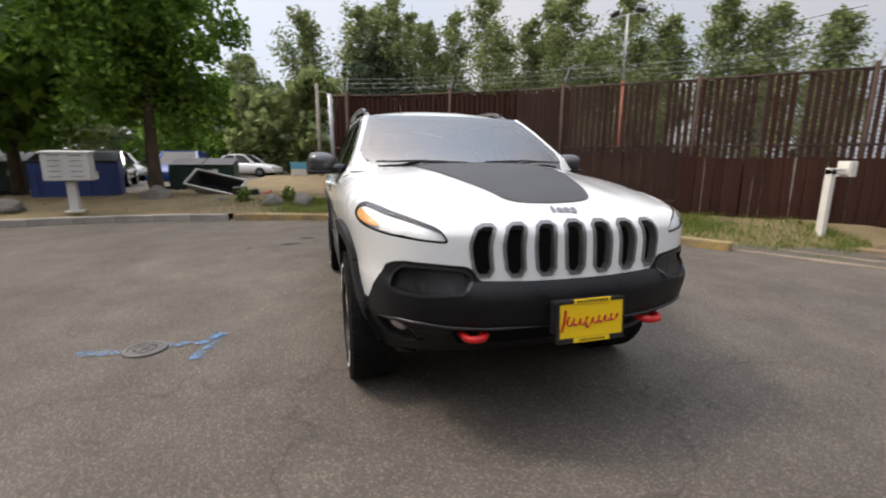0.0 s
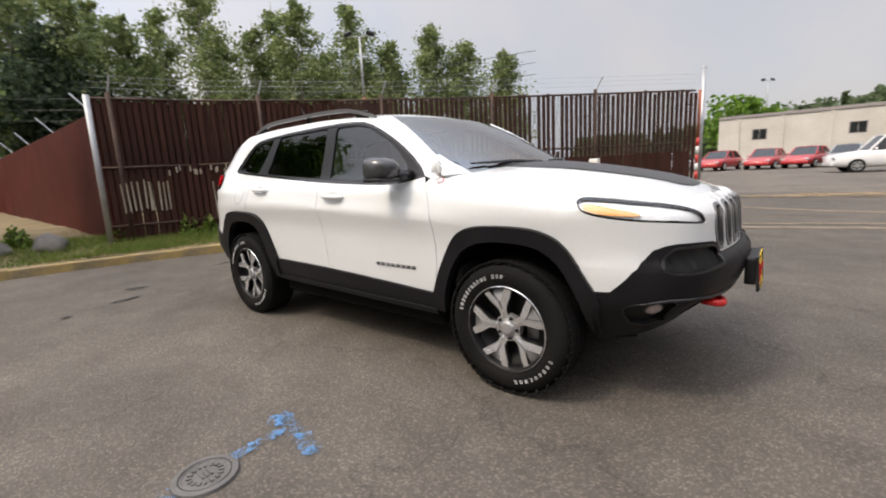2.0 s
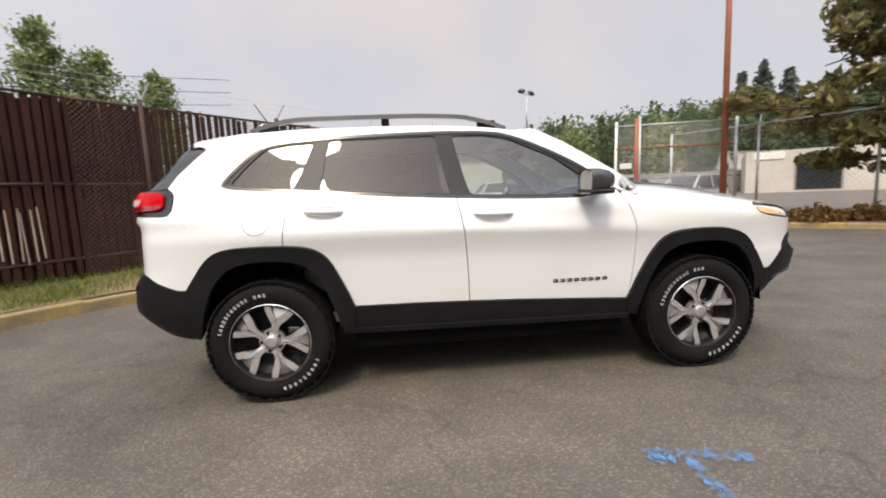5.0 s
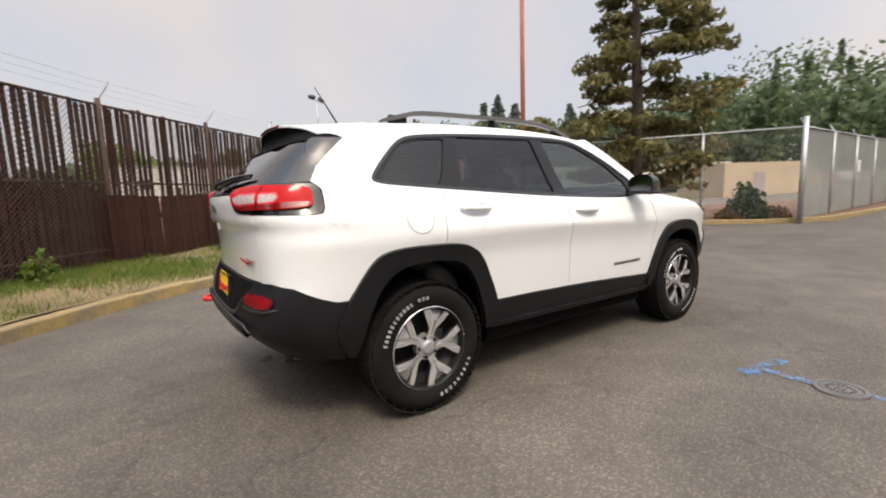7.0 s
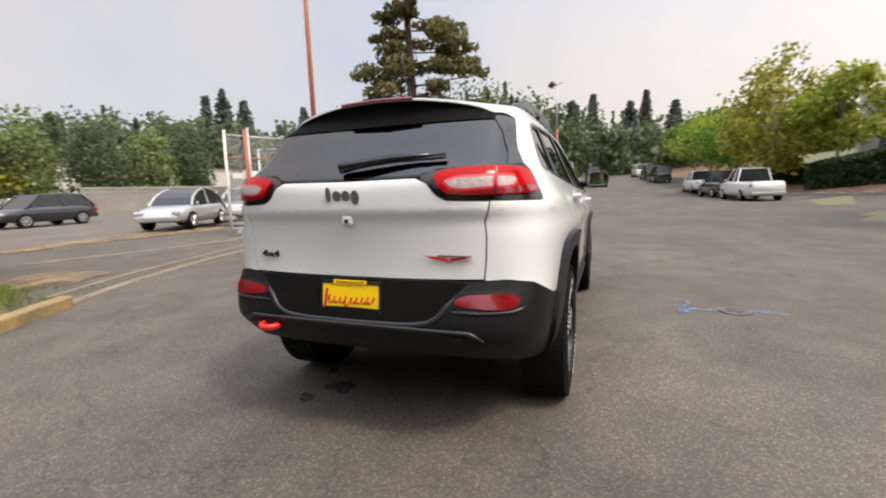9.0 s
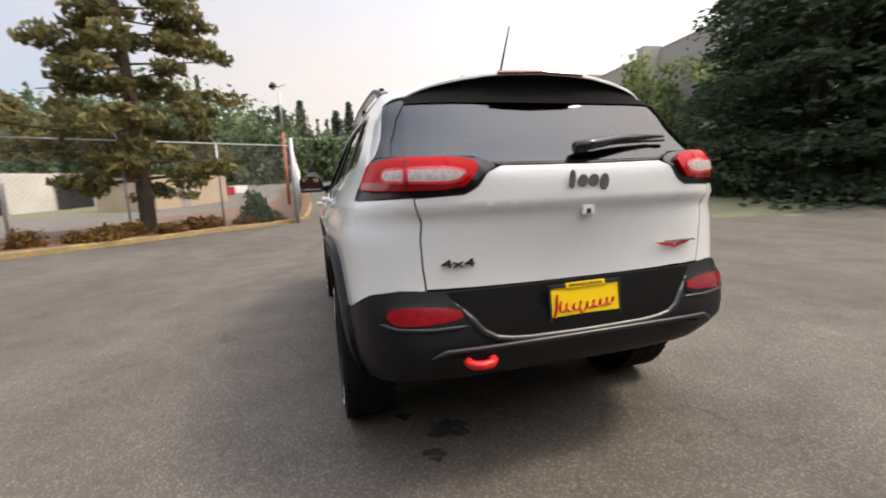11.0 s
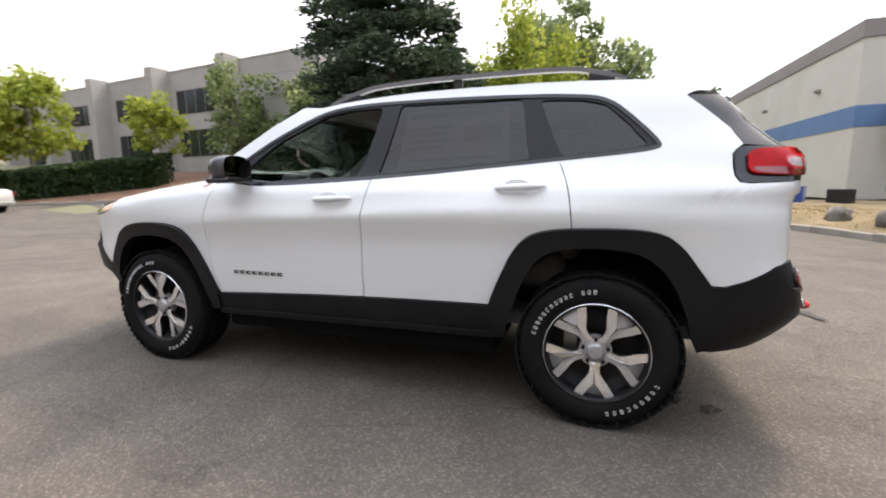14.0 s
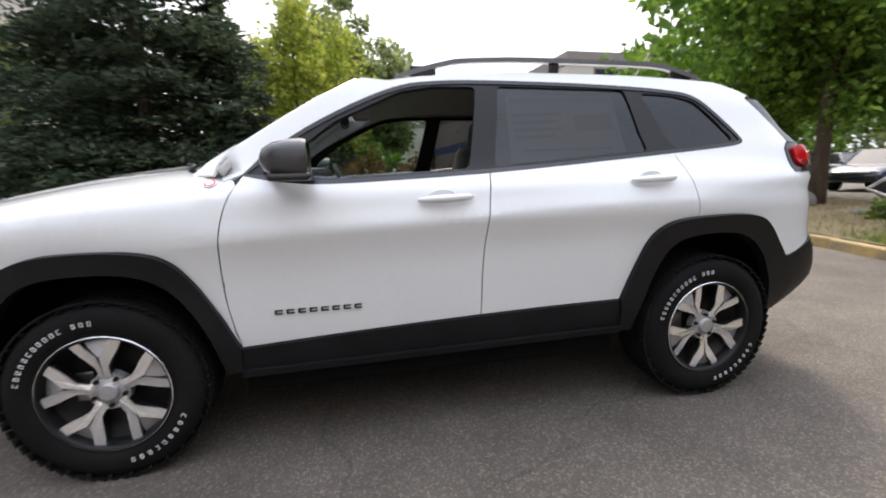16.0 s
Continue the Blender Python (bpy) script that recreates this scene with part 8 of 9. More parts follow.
def boulder(at, size, seed):
    bm = bmesh.new()
    bmesh.ops.create_icosphere(bm, subdivisions=3, radius=0.5)
    for v in bm.verts:
        n = v.co.normalized()
        v.co *= 1 + 0.35 * noise.noise(n * 1.6 + Vector((seed, 0, 0))) + 0.12 * noise.noise(n * 4 + Vector((0, seed, 0)))
        v.co = Vector((v.co.x * size[0], v.co.y * size[1], v.co.z * size[2]))
    ob = part("boulder", bm, M_ROCK, smooth=True)
    ob.matrix_basis = pose(*at, 0, 0, seed * 40)
    return tagged(ob, "rough grey landscape boulder half sunk in dry grass", "rock", "boulders on the verge")


for k, (x, y, sx, sz) in enumerate(((-7.35, -1.35, 0.5, 0.42), (-7.5, -2.05, 0.48, 0.4), (-9.1, -5.0, 0.75, 0.6), (-7.2, -8.2, 0.85, 0.7), (-7.4, -7.2, 0.6, 0.4), (-6.6, -9.4, 0.6, 0.45), (-8.4, -3.3, 0.28, 0.2), (-4.9, -12.6, 0.7, 0.4), (-5.6, -11.6, 0.5, 0.3))):
    boulder((x, y, 0.22 + sz * 0.12), (sx, sx * 0.8, sz), k + 1)

mail = thing("cluster_mailbox", "pale grey metal cluster mailbox on a square post", "mailbox", (-7.0, -5.85, 0.2), 8)
bm = bmesh.new()
box(bm, (0.16, 0.16, 0.62), (0, 0, 0.31), bevel=0.01)
box(bm, (0.3, 0.3, 0.03), (0, 0, 0.015), bevel=0.006)
part("post", bm, M_BOXGREY, mail)
bm = bmesh.new()
box(bm, (0.42, 0.76, 0.56), (0, 0, 0.92), bevel=0.02)
box(bm, (0.48, 0.82, 0.04), (0.0, 0, 1.215), (0, 4, 0), bevel=0.012)
part("cabinet", bm, M_BOXGREY, mail)
for r in range(5):
    for c in range(2):
        bm = bmesh.new()
        box(bm, (0.012, 0.33, 0.085), (0.214, -0.178 + 0.356 * c, 0.71 + 0.105 * r), bevel=0.003)
        d = part("mail_door", bm, M_BOXGREY, mail)
        bm = bmesh.new()
        box(bm, (0.01, 0.2, 0.012), (0.222, -0.178 + 0.356 * c, 0.725 + 0.105 * r))
        part("slot", bm, M_BLACKPLASTIC, d)


def dumpster(at, turn, mat, label, w=1.9, d=1.3, h=1.25):
    root = thing("dumpster", label, "dumpster", at, turn, "dumpsters by the lot")
    bm = bmesh.new()
    pts = [(-d / 2, 0.12), (d / 2, 0.12), (d / 2, h * 0.8), (-d / 2, h)]
    a = [bm.verts.new((x, w / 2, z)) for x, z in pts]
    b = [bm.verts.new((x, -w / 2, z)) for x, z in pts]
    bm.faces.new(a)
    bm.faces.new(b[::-1])
    for i in range(4):
        bm.faces.new((a[i], b[i], b[(i + 1) % 4], a[(i + 1) % 4]))
    bmesh.ops.recalc_face_normals(bm, faces=bm.faces)
    for k in range(4):
        box(bm, (0.05, 0.06, h * 0.62), (d / 2 + 0.02, -w / 2 + 0.15 + k * (w - 0.3) / 3, 0.45), bevel=0.006)
    part("bin_body", bm, mat, root)
    for k in (-1, 1):
        bm = bmesh.new()
        box(bm, (d * 1.04, w / 2 - 0.02, 0.04), (0, k * w / 4, h * 0.9 + 0.05), (0, 11, 0), bevel=0.012)
        part("lid", bm, M_BLACKPLASTIC, root, "black plastic lid")
    for x in (-1, 1):
        for y in (-1, 1):
            bm = bmesh.new()
            rod(bm, (x * d * 0.38, y * w * 0.42 - 0.03, 0.06), (x * d * 0.38, y * w * 0.42 + 0.03, 0.06), 0.06, seg=10)
            part("caster", bm, M_BLACKPLASTIC, root)
    bm = bmesh.new()
    box(bm, (0.012, 0.3, 0.2), (d / 2 + 0.012, w * 0.18, 0.68))
    part("notice", bm, M_WHITEPOST, root, "white notice sticker")


dumpster((-10.9, -7.35, 0.17), 15, M_NAVY, "navy blue steel dumpster with black lids")
dumpster((-14.2, -10.8, 0.17), 10, M_GREENBIN, "dark green steel dumpster in tree shade", 2.4, 1.5)
dumpster((-14.4, -4.9, 0.17), 0, M_GREENBIN, "dark green steel dumpster beside the verge", 2.1, 1.2, 1.1)

# a discarded tub lying tilted with scrap beside it
tub = thing("discarded_tub", "tilted white tub with black lining dumped on the grass", "scrap tub", (-10.7, -3.85, 0.42), 65)
bm = bmesh.new()
lo = [(-0.62, -0.22), (0.62, -0.22), (0.62, 0.22), (-0.62, 0.22)]
hi = [(-0.78, -0.34), (0.78, -0.34), (0.78, 0.34), (-0.78, 0.34)]
rings = [[bm.verts.new((x, y, z)) for x, y in o] for o, z in ((lo, -0.2), (hi, 0.2))]
bm.faces.new(rings[0][::-1])
for i in range(4):
    bm.faces.new((rings[0][i], rings[0][(i + 1) % 4], rings[1][(i + 1) % 4], rings[1][i]))
bmesh.ops.recalc_face_normals(bm, faces=bm.faces)
t1 = part("outer_shell", bm, M_WHITEPOST, tub)
bm = bmesh.new()
rings = [[bm.verts.new((x * 0.93, y * 0.88, z)) for x, y in o] for o, z in ((lo, -0.17), (hi, 0.19))]
bm.faces.new(rings[0])
for i in range(4):
    bm.faces.new((rings[0][i], rings[1][i], rings[1][(i + 1) % 4], rings[0][(i + 1) % 4]))
t2 = part("lining", bm, M_BLACKPLASTIC, tub, "black lining")
bm = bmesh.new()
for i in range(4):
    a, b = Vector((*hi[i], 0.2)), Vector((*hi[(i + 1) % 4], 0.2))
    rod(bm, a, b, 0.03, seg=6)
t3 = part("rim", bm, M_WHITEPOST, tub, "white rolled rim")
tub.matrix_basis = pose(-10.7, -3.85, 0.48, 38, 12, 70)
for k, (x, y, z, sx, sy, sz, m) in enumerate(((-10.2, -3.2, 0.36, 0.34, 0.3, 0.28, M_BLACKPLASTIC), (-10.0, -2.8, 0.34, 0.2, 0.34, 0.2, M_BLACKPLASTIC), (-10.1, -2.45, 0.30, 0.06, 0.5, 0.06, M_REDPAINT))):
    bm = bmesh.new()
    box(bm, (sx, sy, sz), (0, 0, 0), bevel=0.03)
    o = part("scrap_piece", bm, m)
    o.matrix_basis = pose(x, y, z, 10 * k, 6, 25 * k)
    tagged(o, "dark broken plastic scrap on the grass" if k < 2 else "red painted scrap bar on the grass", "scrap", "scrap on the grass")

sign = thing("lawn_sign", "small blue and white lawn sign on wire legs", "sign", (-19.0, -1.75, 0.25), 5)
bm = bmesh.new()
box(bm, (0.02, 0.75, 0.34), (0, 0, 0.78))
part("sign_top", bm, M_SIGNBLUE, sign, "blue upper half")
bm = bmesh.new()
box(bm, (0.02, 0.75, 0.34), (0, 0, 0.44))
part("sign_bottom", bm, M_WHITEPOST, sign, "white lower half")
for y in (-0.25, 0.25):
    bm = bmesh.new()
    rod(bm, (0, y, -0.1), (0, y, 0.3), 0.008, seg=5)
    part("leg", bm, M_GALV, sign)


# ---- poles ----
def flood_pole(at, h, heads, label, lower=M_RUSTPOLE):
    root = thing("flood_light_pole", label, "light pole", at, group="flood light poles")
    bm = bmesh.new()
    rod(bm, (0, 0, 0), (0, 0, h * 0.62), 0.13, 0.10, 12)
    part("lower_pole", bm, lower, root, "rust-orange painted lower pole", smooth=True)
    bm = bmesh.new()
    rod(bm, (0, 0, h * 0.62), (0, 0, h), 0.09, 0.06, 12)
    part("upper_pole", bm, M_GALV, root, smooth=True)
    bm = bmesh.new()
    rod(bm, (-0.6, -0.5, h), (0.6, 0.5, h), 0.035, seg=8)
    part("cross_arm", bm, M_GALV, root)
    for k in range(heads):
        sg = -1 if k % 2 else 1
        bm = bmesh.new()
        box(bm, (0.5, 0.42, 0.26), (sg * 0.55, sg * 0.46, h + 0.16), (25, 20 * sg, 40), bevel=0.05)
        head = part("flood_head", bm, M_BLACKPLASTIC, root, "dark flood light head")
        bm = bmesh.new()
        box(bm, (0.4, 0.34, 0.02), (sg * 0.55, sg * 0.46, h + 0.02), (25, 20 * sg, 40))
        part("lens", bm, M_CLEARLENS, head, "pale lens")


flood_pole((-19.7, 17.1, 0), 9.7, 2, "tall orange flood light pole behind the fence")
flood_pole((10.6, 33.9, 0), 9.2, 2, "tall pole with two flood lights in the yard")
flood_pole((-2.0, 80, 0), 11.5, 2, "distant flood light pole behind the warehouse")
flood_pole((32.6, 2.85, 0.1), 8.9, 1, "rust-brown pole with one light along the road")
bm = bmesh.new()
rod(bm, (8.5, 8.05, 0), (8.42, 8.02, 11.5), 0.085, 0.06, 14)
tagged(part("utility_mast", bm, M_RUSTPOLE, smooth=True), "tall slender rust-orange steel mast by the gate", "mast")

# overhead cables behind the fence
for k in range(3):
    bm = bmesh.new()
    pts = [(-34 + 2.6 * i, -2 + 2.0 * i, 5.2 + 0.55 * k - 0.9 * math.sin(math.pi * i / 10) + 0.04 * i) for i in range(11)]
    tube(bm, pts, 0.012, 4)
    tagged(part("overhead_cable", bm, M_BLACKPLASTIC), "thin dark overhead cable behind the fence", "cable", "overhead cables")
bm = bmesh.new()
rod(bm, (-26, -0.6, 0), (-26, -0.6, 6.0), 0.13, 0.1, 10)
tagged(part("cable_pole", bm, M_PALEBARK, smooth=True), "weathered grey wooden cable pole", "pole")


# ---- chain-link fences and the rolling gate ----
def link_mesh(bm, a, b, z0, z1, pitch, r):
    a, b = Vector((*a, 0)), Vector((*b, 0))
    d, ln, H = (b - a).normalized(), (b - a).length, z1 - z0
    for sgn in (1, -1):
        s = -H
        while s < ln:
            s0, s1 = max(0, s), min(ln, s + H)
            y0, y1 = s0 - s, s1 - s
            if sgn < 0:
                y0, y1 = H - y0, H - y1
            p, q = a + d * s0, a + d * s1
            rod(bm, (p.x, p.y, z0 + y0), (q.x, q.y, z0 + y1), r, seg=3)
            s += pitch


gate = thing("rolling_gate", "galvanised chain-link rolling gate with rust-brown post", "gate", group="")
bm = bmesh.new()
link_mesh(bm, (6.05, 9.42), (9.25, 8.55), 0.22, 2.95, 0.085, 0.0026)
tagged(part("chain_link_mesh", bm, M_GALV, gate), kind="stuff")
for z in (0.2, 1.0, 2.3, 2.97):
    bm = bmesh.new()
    rod(bm, (6.05, 9.42, z), (9.25, 8.55, z), 0.024, seg=8)
    part("gate_rail", bm, M_RUSTPOLE if z == 2.3 else M_GALV, gate, smooth=True)
for (x, y, hh, r, m) in ((6.02, 9.45, 3.1, 0.04, M_WHITEPOST), (6.53, 9.12, 3.15, 0.055, M_RUSTPOLE), (6.62, 9.1, 3.2, 0.035, M_GALV), (9.25, 8.55, 3.05, 0.045, M_GALV)):
    bm = bmesh.new()
    rod(bm, (x, y, 0.0), (x + (0.06 if hh == 3.1 else 0), y, hh), r, seg=12)
    part("gate_post", bm, m, gate, "rust-red gate post" if m == M_RUSTPOLE else "pale gate post", smooth=True)
for x in (6.2, 6.45):
    bm = bmesh.new()
    rod(bm, (x, 9.32, 0.09), (x, 9.24, 0.09), 0.09, seg=14)
    part("gate_roller", bm, M_GALV, gate)
bm = bmesh.new()
box(bm, (0.34, 0.01, 0.16), (6.3, 9.30, 1.78), (0, 0, -15))
part("gate_notice", bm, M_WHITEPOST, gate, "small pale notice board")

M_FABRIC = material("open_weave_fabric", (0.30, 0.315, 0.29), (0.37, 0.385, 0.355), 1.2, 0.9, fine=40)
_n, _l = M_FABRIC.node_tree.nodes, M_FABRIC.node_tree.links
_t, _m = _n.new("ShaderNodeBsdfTransparent"), _n.new("ShaderNodeMixShader")
_m.inputs[0].default_value = 0.52
_l.new(_t.outputs[0], _m.inputs[1])
_l.new(_n["Principled BSDF"].outputs[0], _m.inputs[2])
_l.new(_m.outputs[0], _n["Material Output"].inputs["Surface"])
road_fence = thing("chain_link_fence", "galvanised chain-link fence with barbed-wire arms along the road", "fence", kind="structure")
CL = [(8.6, 10.6), (13.35, 1.62), (40, 2.1), (58, 3.6)]
for a, b in zip(CL, CL[1:]):
    bm = bmesh.new()
    link_mesh(bm, a, b, 0.2 + 0.5 * rise(*a) + 0.5 * rise(*b) * 0, 2.8 + rise(*a), 0.13, 0.0024)
    tagged(part("chain_link_mesh", bm, M_WIRE, road_fence), kind="stuff")
    d = Vector((b[0] - a[0], b[1] - a[1]))
    n = max(1, round(d.length / 2.9))
    for k in range(n + 1):
        x, y = a[0] + d.x * k / n, a[1] + d.y * k / n
        main = (a == CL[1] and k == 0)
        bm = bmesh.new()
        rod(bm, (x, y, rise(x, y)), (x, y, rise(x, y) + (3.08 if main else 2.82)), 0.07 if main else 0.035, seg=12)
        part("post", bm, M_GALV, road_fence, smooth=True)
        if k:
            bm = bmesh.new()
            rod(bm, (x, y, rise(x, y) + 2.8), (x + 0.22, y + 0.2, rise(x, y) + 3.08), 0.014, seg=5)
            part("barbed_wire_arm", bm, M_GALV, road_fence)
    bm = bmesh.new()
    rod(bm, (*a, 2.8 + rise(*a)), (*b, 2.8 + rise(*b)), 0.022, seg=8)
    part("top_rail", bm, M_GALV, road_fence, smooth=True)
for a, b in zip(CL[1:], CL[2:]):
    bm = bmesh.new()
    vs = [bm.verts.new((x, y + dy, z)) for x, y, z in ((*a, rise(*a) + 0.15), (*b, rise(*b) + 0.15), (*b, rise(*b) + 2.76), (*a, rise(*a) + 2.76)) for dy in (0.03, 0.034)]
    bm.faces.new(vs[0::2])
    bm.faces.new(vs[1::2][::-1])
    part("privacy_fabric", bm, M_FABRIC, road_fence, "grey-green open-weave privacy fabric")
bm = bmesh.new()
box(bm, (0.3, 0.012, 0.42), (19.5, 1.68, 1.75))
part("fence_notice", bm, M_WHITEPOST, road_fence, "small white notice with a red band")

# post-and-rail wire fence on the bank by the office
bank = thing("bank_fence", "galvanised post and rail fence on the bank", "fence", kind="structure")
BF = [(-6.6, -13.6), (-4.3, -15.3), (-1.6, -17.0), (1.6, -18.2)]
for i, (x, y) in enumerate(BF):
    bm = bmesh.new()
    rod(bm, (x, y, 0.1), (x, y, 1.35), 0.055 if i % 2 == 0 else 0.04, seg=12)
    part("post", bm, M_GALV, bank, smooth=True)
for a, b in zip(BF, BF[1:]):
    for z in (0.65, 1.15):
        bm = bmesh.new()
        rod(bm, (*a, z), (*b, z), 0.022, seg=8)
        part("rail", bm, M_GALV, bank, smooth=True)

# small yellow survey marker on the verge
M_YELLOWCAP = material("yellow_plastic", (0.55, 0.36, 0.02), (0.66, 0.44, 0.03), 8, 0.5)
mk = thing("survey_marker", "small yellow plastic survey marker in the grass", "marker", (-4.45, 4.33, verge_height(-4.45, 4.33) - 0.01))
bm = bmesh.new()
rod(bm, (0, 0, -0.02), (0, 0, 0.16), 0.012, 0.012, 8)
part("stake", bm, M_WHITEPOST, mk)
bm = bmesh.new()
lathe(bm, [(0.05, 0.09), (0.055, 0.12), (0.04, 0.18), (0.02, 0.23), (0.0005, 0.235)], 14)
part("cap", bm, M_YELLOWCAP, mk, "yellow cap", smooth=True)


# ---- parked vehicles ----
M_WHITECAR = material("parked_white_paint", (0.66, 0.66, 0.65), (0.72, 0.72, 0.71), 2, 0.3, coat=0.7)
M_BLACKCAR = material("parked_dark_paint", (0.012, 0.013, 0.018), (0.02, 0.022, 0.028), 2, 0.25, coat=0.8)
M_SILVERCAR = material("parked_silver_paint", (0.40, 0.41, 0.40), (0.47, 0.48, 0.47), 2, 0.3, 0.5, coat=0.7)
M_REDCAR = material("parked_red_paint", (0.36, 0.015, 0.02), (0.44, 0.02, 0.025), 2, 0.3, coat=0.7)
M_BLUECAR = material("parked_blue_paint", (0.015, 0.06, 0.30), (0.02, 0.08, 0.36), 2, 0.3, coat=0.7)
M_CARGLASS = material("dark_car_glass", (0.02, 0.022, 0.024), (0.03, 0.032, 0.034), 2, 0.06)


def loft(bm, sections, close=True):
    rings = [[bm.verts.new(p) for p in s] for s in sections]
    n = len(rings[0])
    for a, b in zip(rings, rings[1:]):
        for i in range(n):
            bm.faces.new((a[i], a[(i + 1) % n], b[(i + 1) % n], b[i]))
    if close:
        bm.faces.new(rings[0][::-1])
        bm.faces.new(rings[-1])
    bmesh.ops.recalc_face_normals(bm, faces=bm.faces)


HATCH = ((-1, 0.52), (-0.9, 0.6), (-0.3, 0.61), (0.35, 0.6), (0.7, 0.55), (0.9, 0.5), (1, 0.4))
SEDAN = ((-1, 0.5), (-0.93, 0.62), (-0.6, 0.65), (0.0, 0.63), (0.35, 0.62), (0.8, 0.54), (1, 0.42))
ROUND = ((-1, 0.34), (-0.93, 0.48), (-0.75, 0.60), (-0.4, 0.60), (0.2, 0.59), (0.5, 0.59), (0.75, 0.54), (0.92, 0.44), (1, 0.32))
TRUCK = ((-1, 0.56), (-0.98, 0.58), (-0.3, 0.59), (0.35, 0.61), (0.7, 0.57), (0.95, 0.53), (1, 0.45))


def parked(name, label, at, turn, L, W, H, paint, deck, cabin, group="", bed=False):
    """A parked car, nose towards its own +x. deck: (x share, height share) of the body's top line; cabin: x shares of screen foot, roof front, roof end and rear foot."""
    root = thing(name, label, "car", at, turn, group)
    top = curve([p[0] * L / 2 for p in deck], [p[1] * H for p in deck])
    secs = []
    for k in range(25):
        u = -1 + 2 * k / 24
        x = u * L / 2
        w = W / 2 * (1 - 0.16 * abs(u) ** 6 - 0.05 * abs(u) ** 2)
        z1, z0 = top(x), 0.24 + 0.10 * abs(u) ** 5
        secs.append([(x, w * s, z0 + (z1 - z0) * v) for s, v in ((0.85, 0), (0.98, 0.15), (1.0, 0.45), (0.98, 0.75), (0.9, 0.95), (0.7, 1.0), (-0.7, 1.0), (-0.9, 0.95), (-0.98, 0.75), (-1.0, 0.45), (-0.98, 0.15), (-0.85, 0))])
    bm = bmesh.new()
    loft(bm, secs)
    part("body", bm, paint, root, smooth=True)
    c = [v * L / 2 for v in cabin]
    zb, zt = top((c[0] + c[3]) / 2) - 0.03, H
    bm = bmesh.new()
    prof = [(c[0], top(c[0]) - 0.02, 0.86), (c[1], zt - 0.05, 0.70), ((c[1] + c[2]) / 2, zt - 0.02, 0.69), (c[2], zt - 0.06, 0.70), (c[3], top(c[3]) - 0.02, 0.86)]
    first, last = 1, 3
    if deck is ROUND:
        first, last = 4, 8
        prof = []
        for k in range(11):
            t = k / 10
            arc = math.sin(math.pi * t) ** 0.62
            x = c[0] + (c[3] - c[0]) * t
            prof.append((x, (top(x) - 0.03) * (1 - arc) + zt * arc, 0.88 - 0.17 * arc))
    left = [bm.verts.new((x, W / 2 * s, z)) for x, z, s in prof]
    right = [bm.verts.new((x, -W / 2 * s, z)) for x, z, s in prof]
    bm.faces.new(left)
    bm.faces.new(right[::-1])
    for i in range(len(prof)):
        j = (i + 1) % len(prof)
        bm.faces.new((left[i], right[i], right[j], left[j]))
    bmesh.ops.recalc_face_normals(bm, faces=bm.faces)
    part("cabin_glass", bm, M_CARGLASS, root, "dark window glass")
    bm = bmesh.new()
    loft(bm, [[(x, W / 2 * s * k, z + dz) for k, dz in ((1.03, -0.035), (0.85, 0.03), (-0.85, 0.03), (-1.03, -0.035))] for x, z, s in prof[first:last + 1]])
    part("roof", bm, paint, root, smooth=False)
    for sg in (1, -1):
        for p, q in list(zip(prof, prof[1:]))[:first] + list(zip(prof, prof[1:]))[last:]:
            bm = bmesh.new()
            rod(bm, (p[0], sg * W / 2 * p[2], p[1]), (q[0], sg * W / 2 * q[2], q[1]), 0.05, 0.045, 6)
            part("pillar", bm, paint, root)
        bm = bmesh.new()
        m = (c[1] + c[2]) / 2
        rod(bm, (m, sg * W / 2 * 0.88, top(m)), (m, sg * W / 2 * 0.70, zt - 0.04), 0.04, 0.035, 6)
        part("pillar", bm, paint, root)
        bm = bmesh.new()
        box(bm, (0.1, 0.1, 0.12), (c[0] * 0.82, sg * (W / 2 + 0.02), top(c[0]) + 0.06), bevel=0.03)
        part("door_mirror", bm, paint, root)
        for x, mt, zz in ((L / 2 - 0.09, M_CLEARLENS, 0.42), (-L / 2 + 0.09, M_REDLENS, 0.46)):
            bm = bmesh.new()
            box(bm, (0.14, 0.3, 0.14), (x, sg * W * 0.36, H * zz), (0, 0, -18 * sg * (1 if x > 0 else -1)), bevel=0.04)
            part("headlamp" if x > 0 else "tail_lamp", bm, mt, root)
        for x in (L * 0.30, -L * 0.285):
            bm = bmesh.new()
            rod(bm, (x, sg * (W / 2 - 0.22), 0.32), (x, sg * (W / 2 - 0.005), 0.32), 0.325, seg=24)
            wheel = part("wheel", bm, M_RUBBER, root, "black tyre")
            bm = bmesh.new()
            for k in range(6):
                a = k * math.pi / 3
                rod(bm, (x, sg * (W / 2 + 0.002), 0.32), (x + 0.19 * math.cos(a), sg * (W / 2 + 0.002), 0.32 + 0.19 * math.sin(a)), 0.035, 0.03, 6)
            lathe(bm, [(0.215, -0.02), (0.215, 0.02), (0.18, 0.02), (0.18, -0.02)], 24, "Y", (x, sg * W / 2, 0.32))
            part("rim", bm, M_SILVERCAR, wheel, "silver rim")
    for x in (L / 2 - 0.02, -L / 2 + 0.02):
        bm = bmesh.new()
        box(bm, (0.16, W * 0.84, 0.2), (x * 0.985, 0, 0.42), bevel=0.05)
        part("bumper", bm, paint if not bed else M_SILVERCAR, root)
    if bed:
        bm = bmesh.new()
        box(bm, (L * 0.36, W * 0.8, 0.02), (-L * 0.29, 0, top(-L * 0.29) + 0.006))
        part("load_bed", bm, M_BLACKPLASTIC, root, "black load bed")
    return root


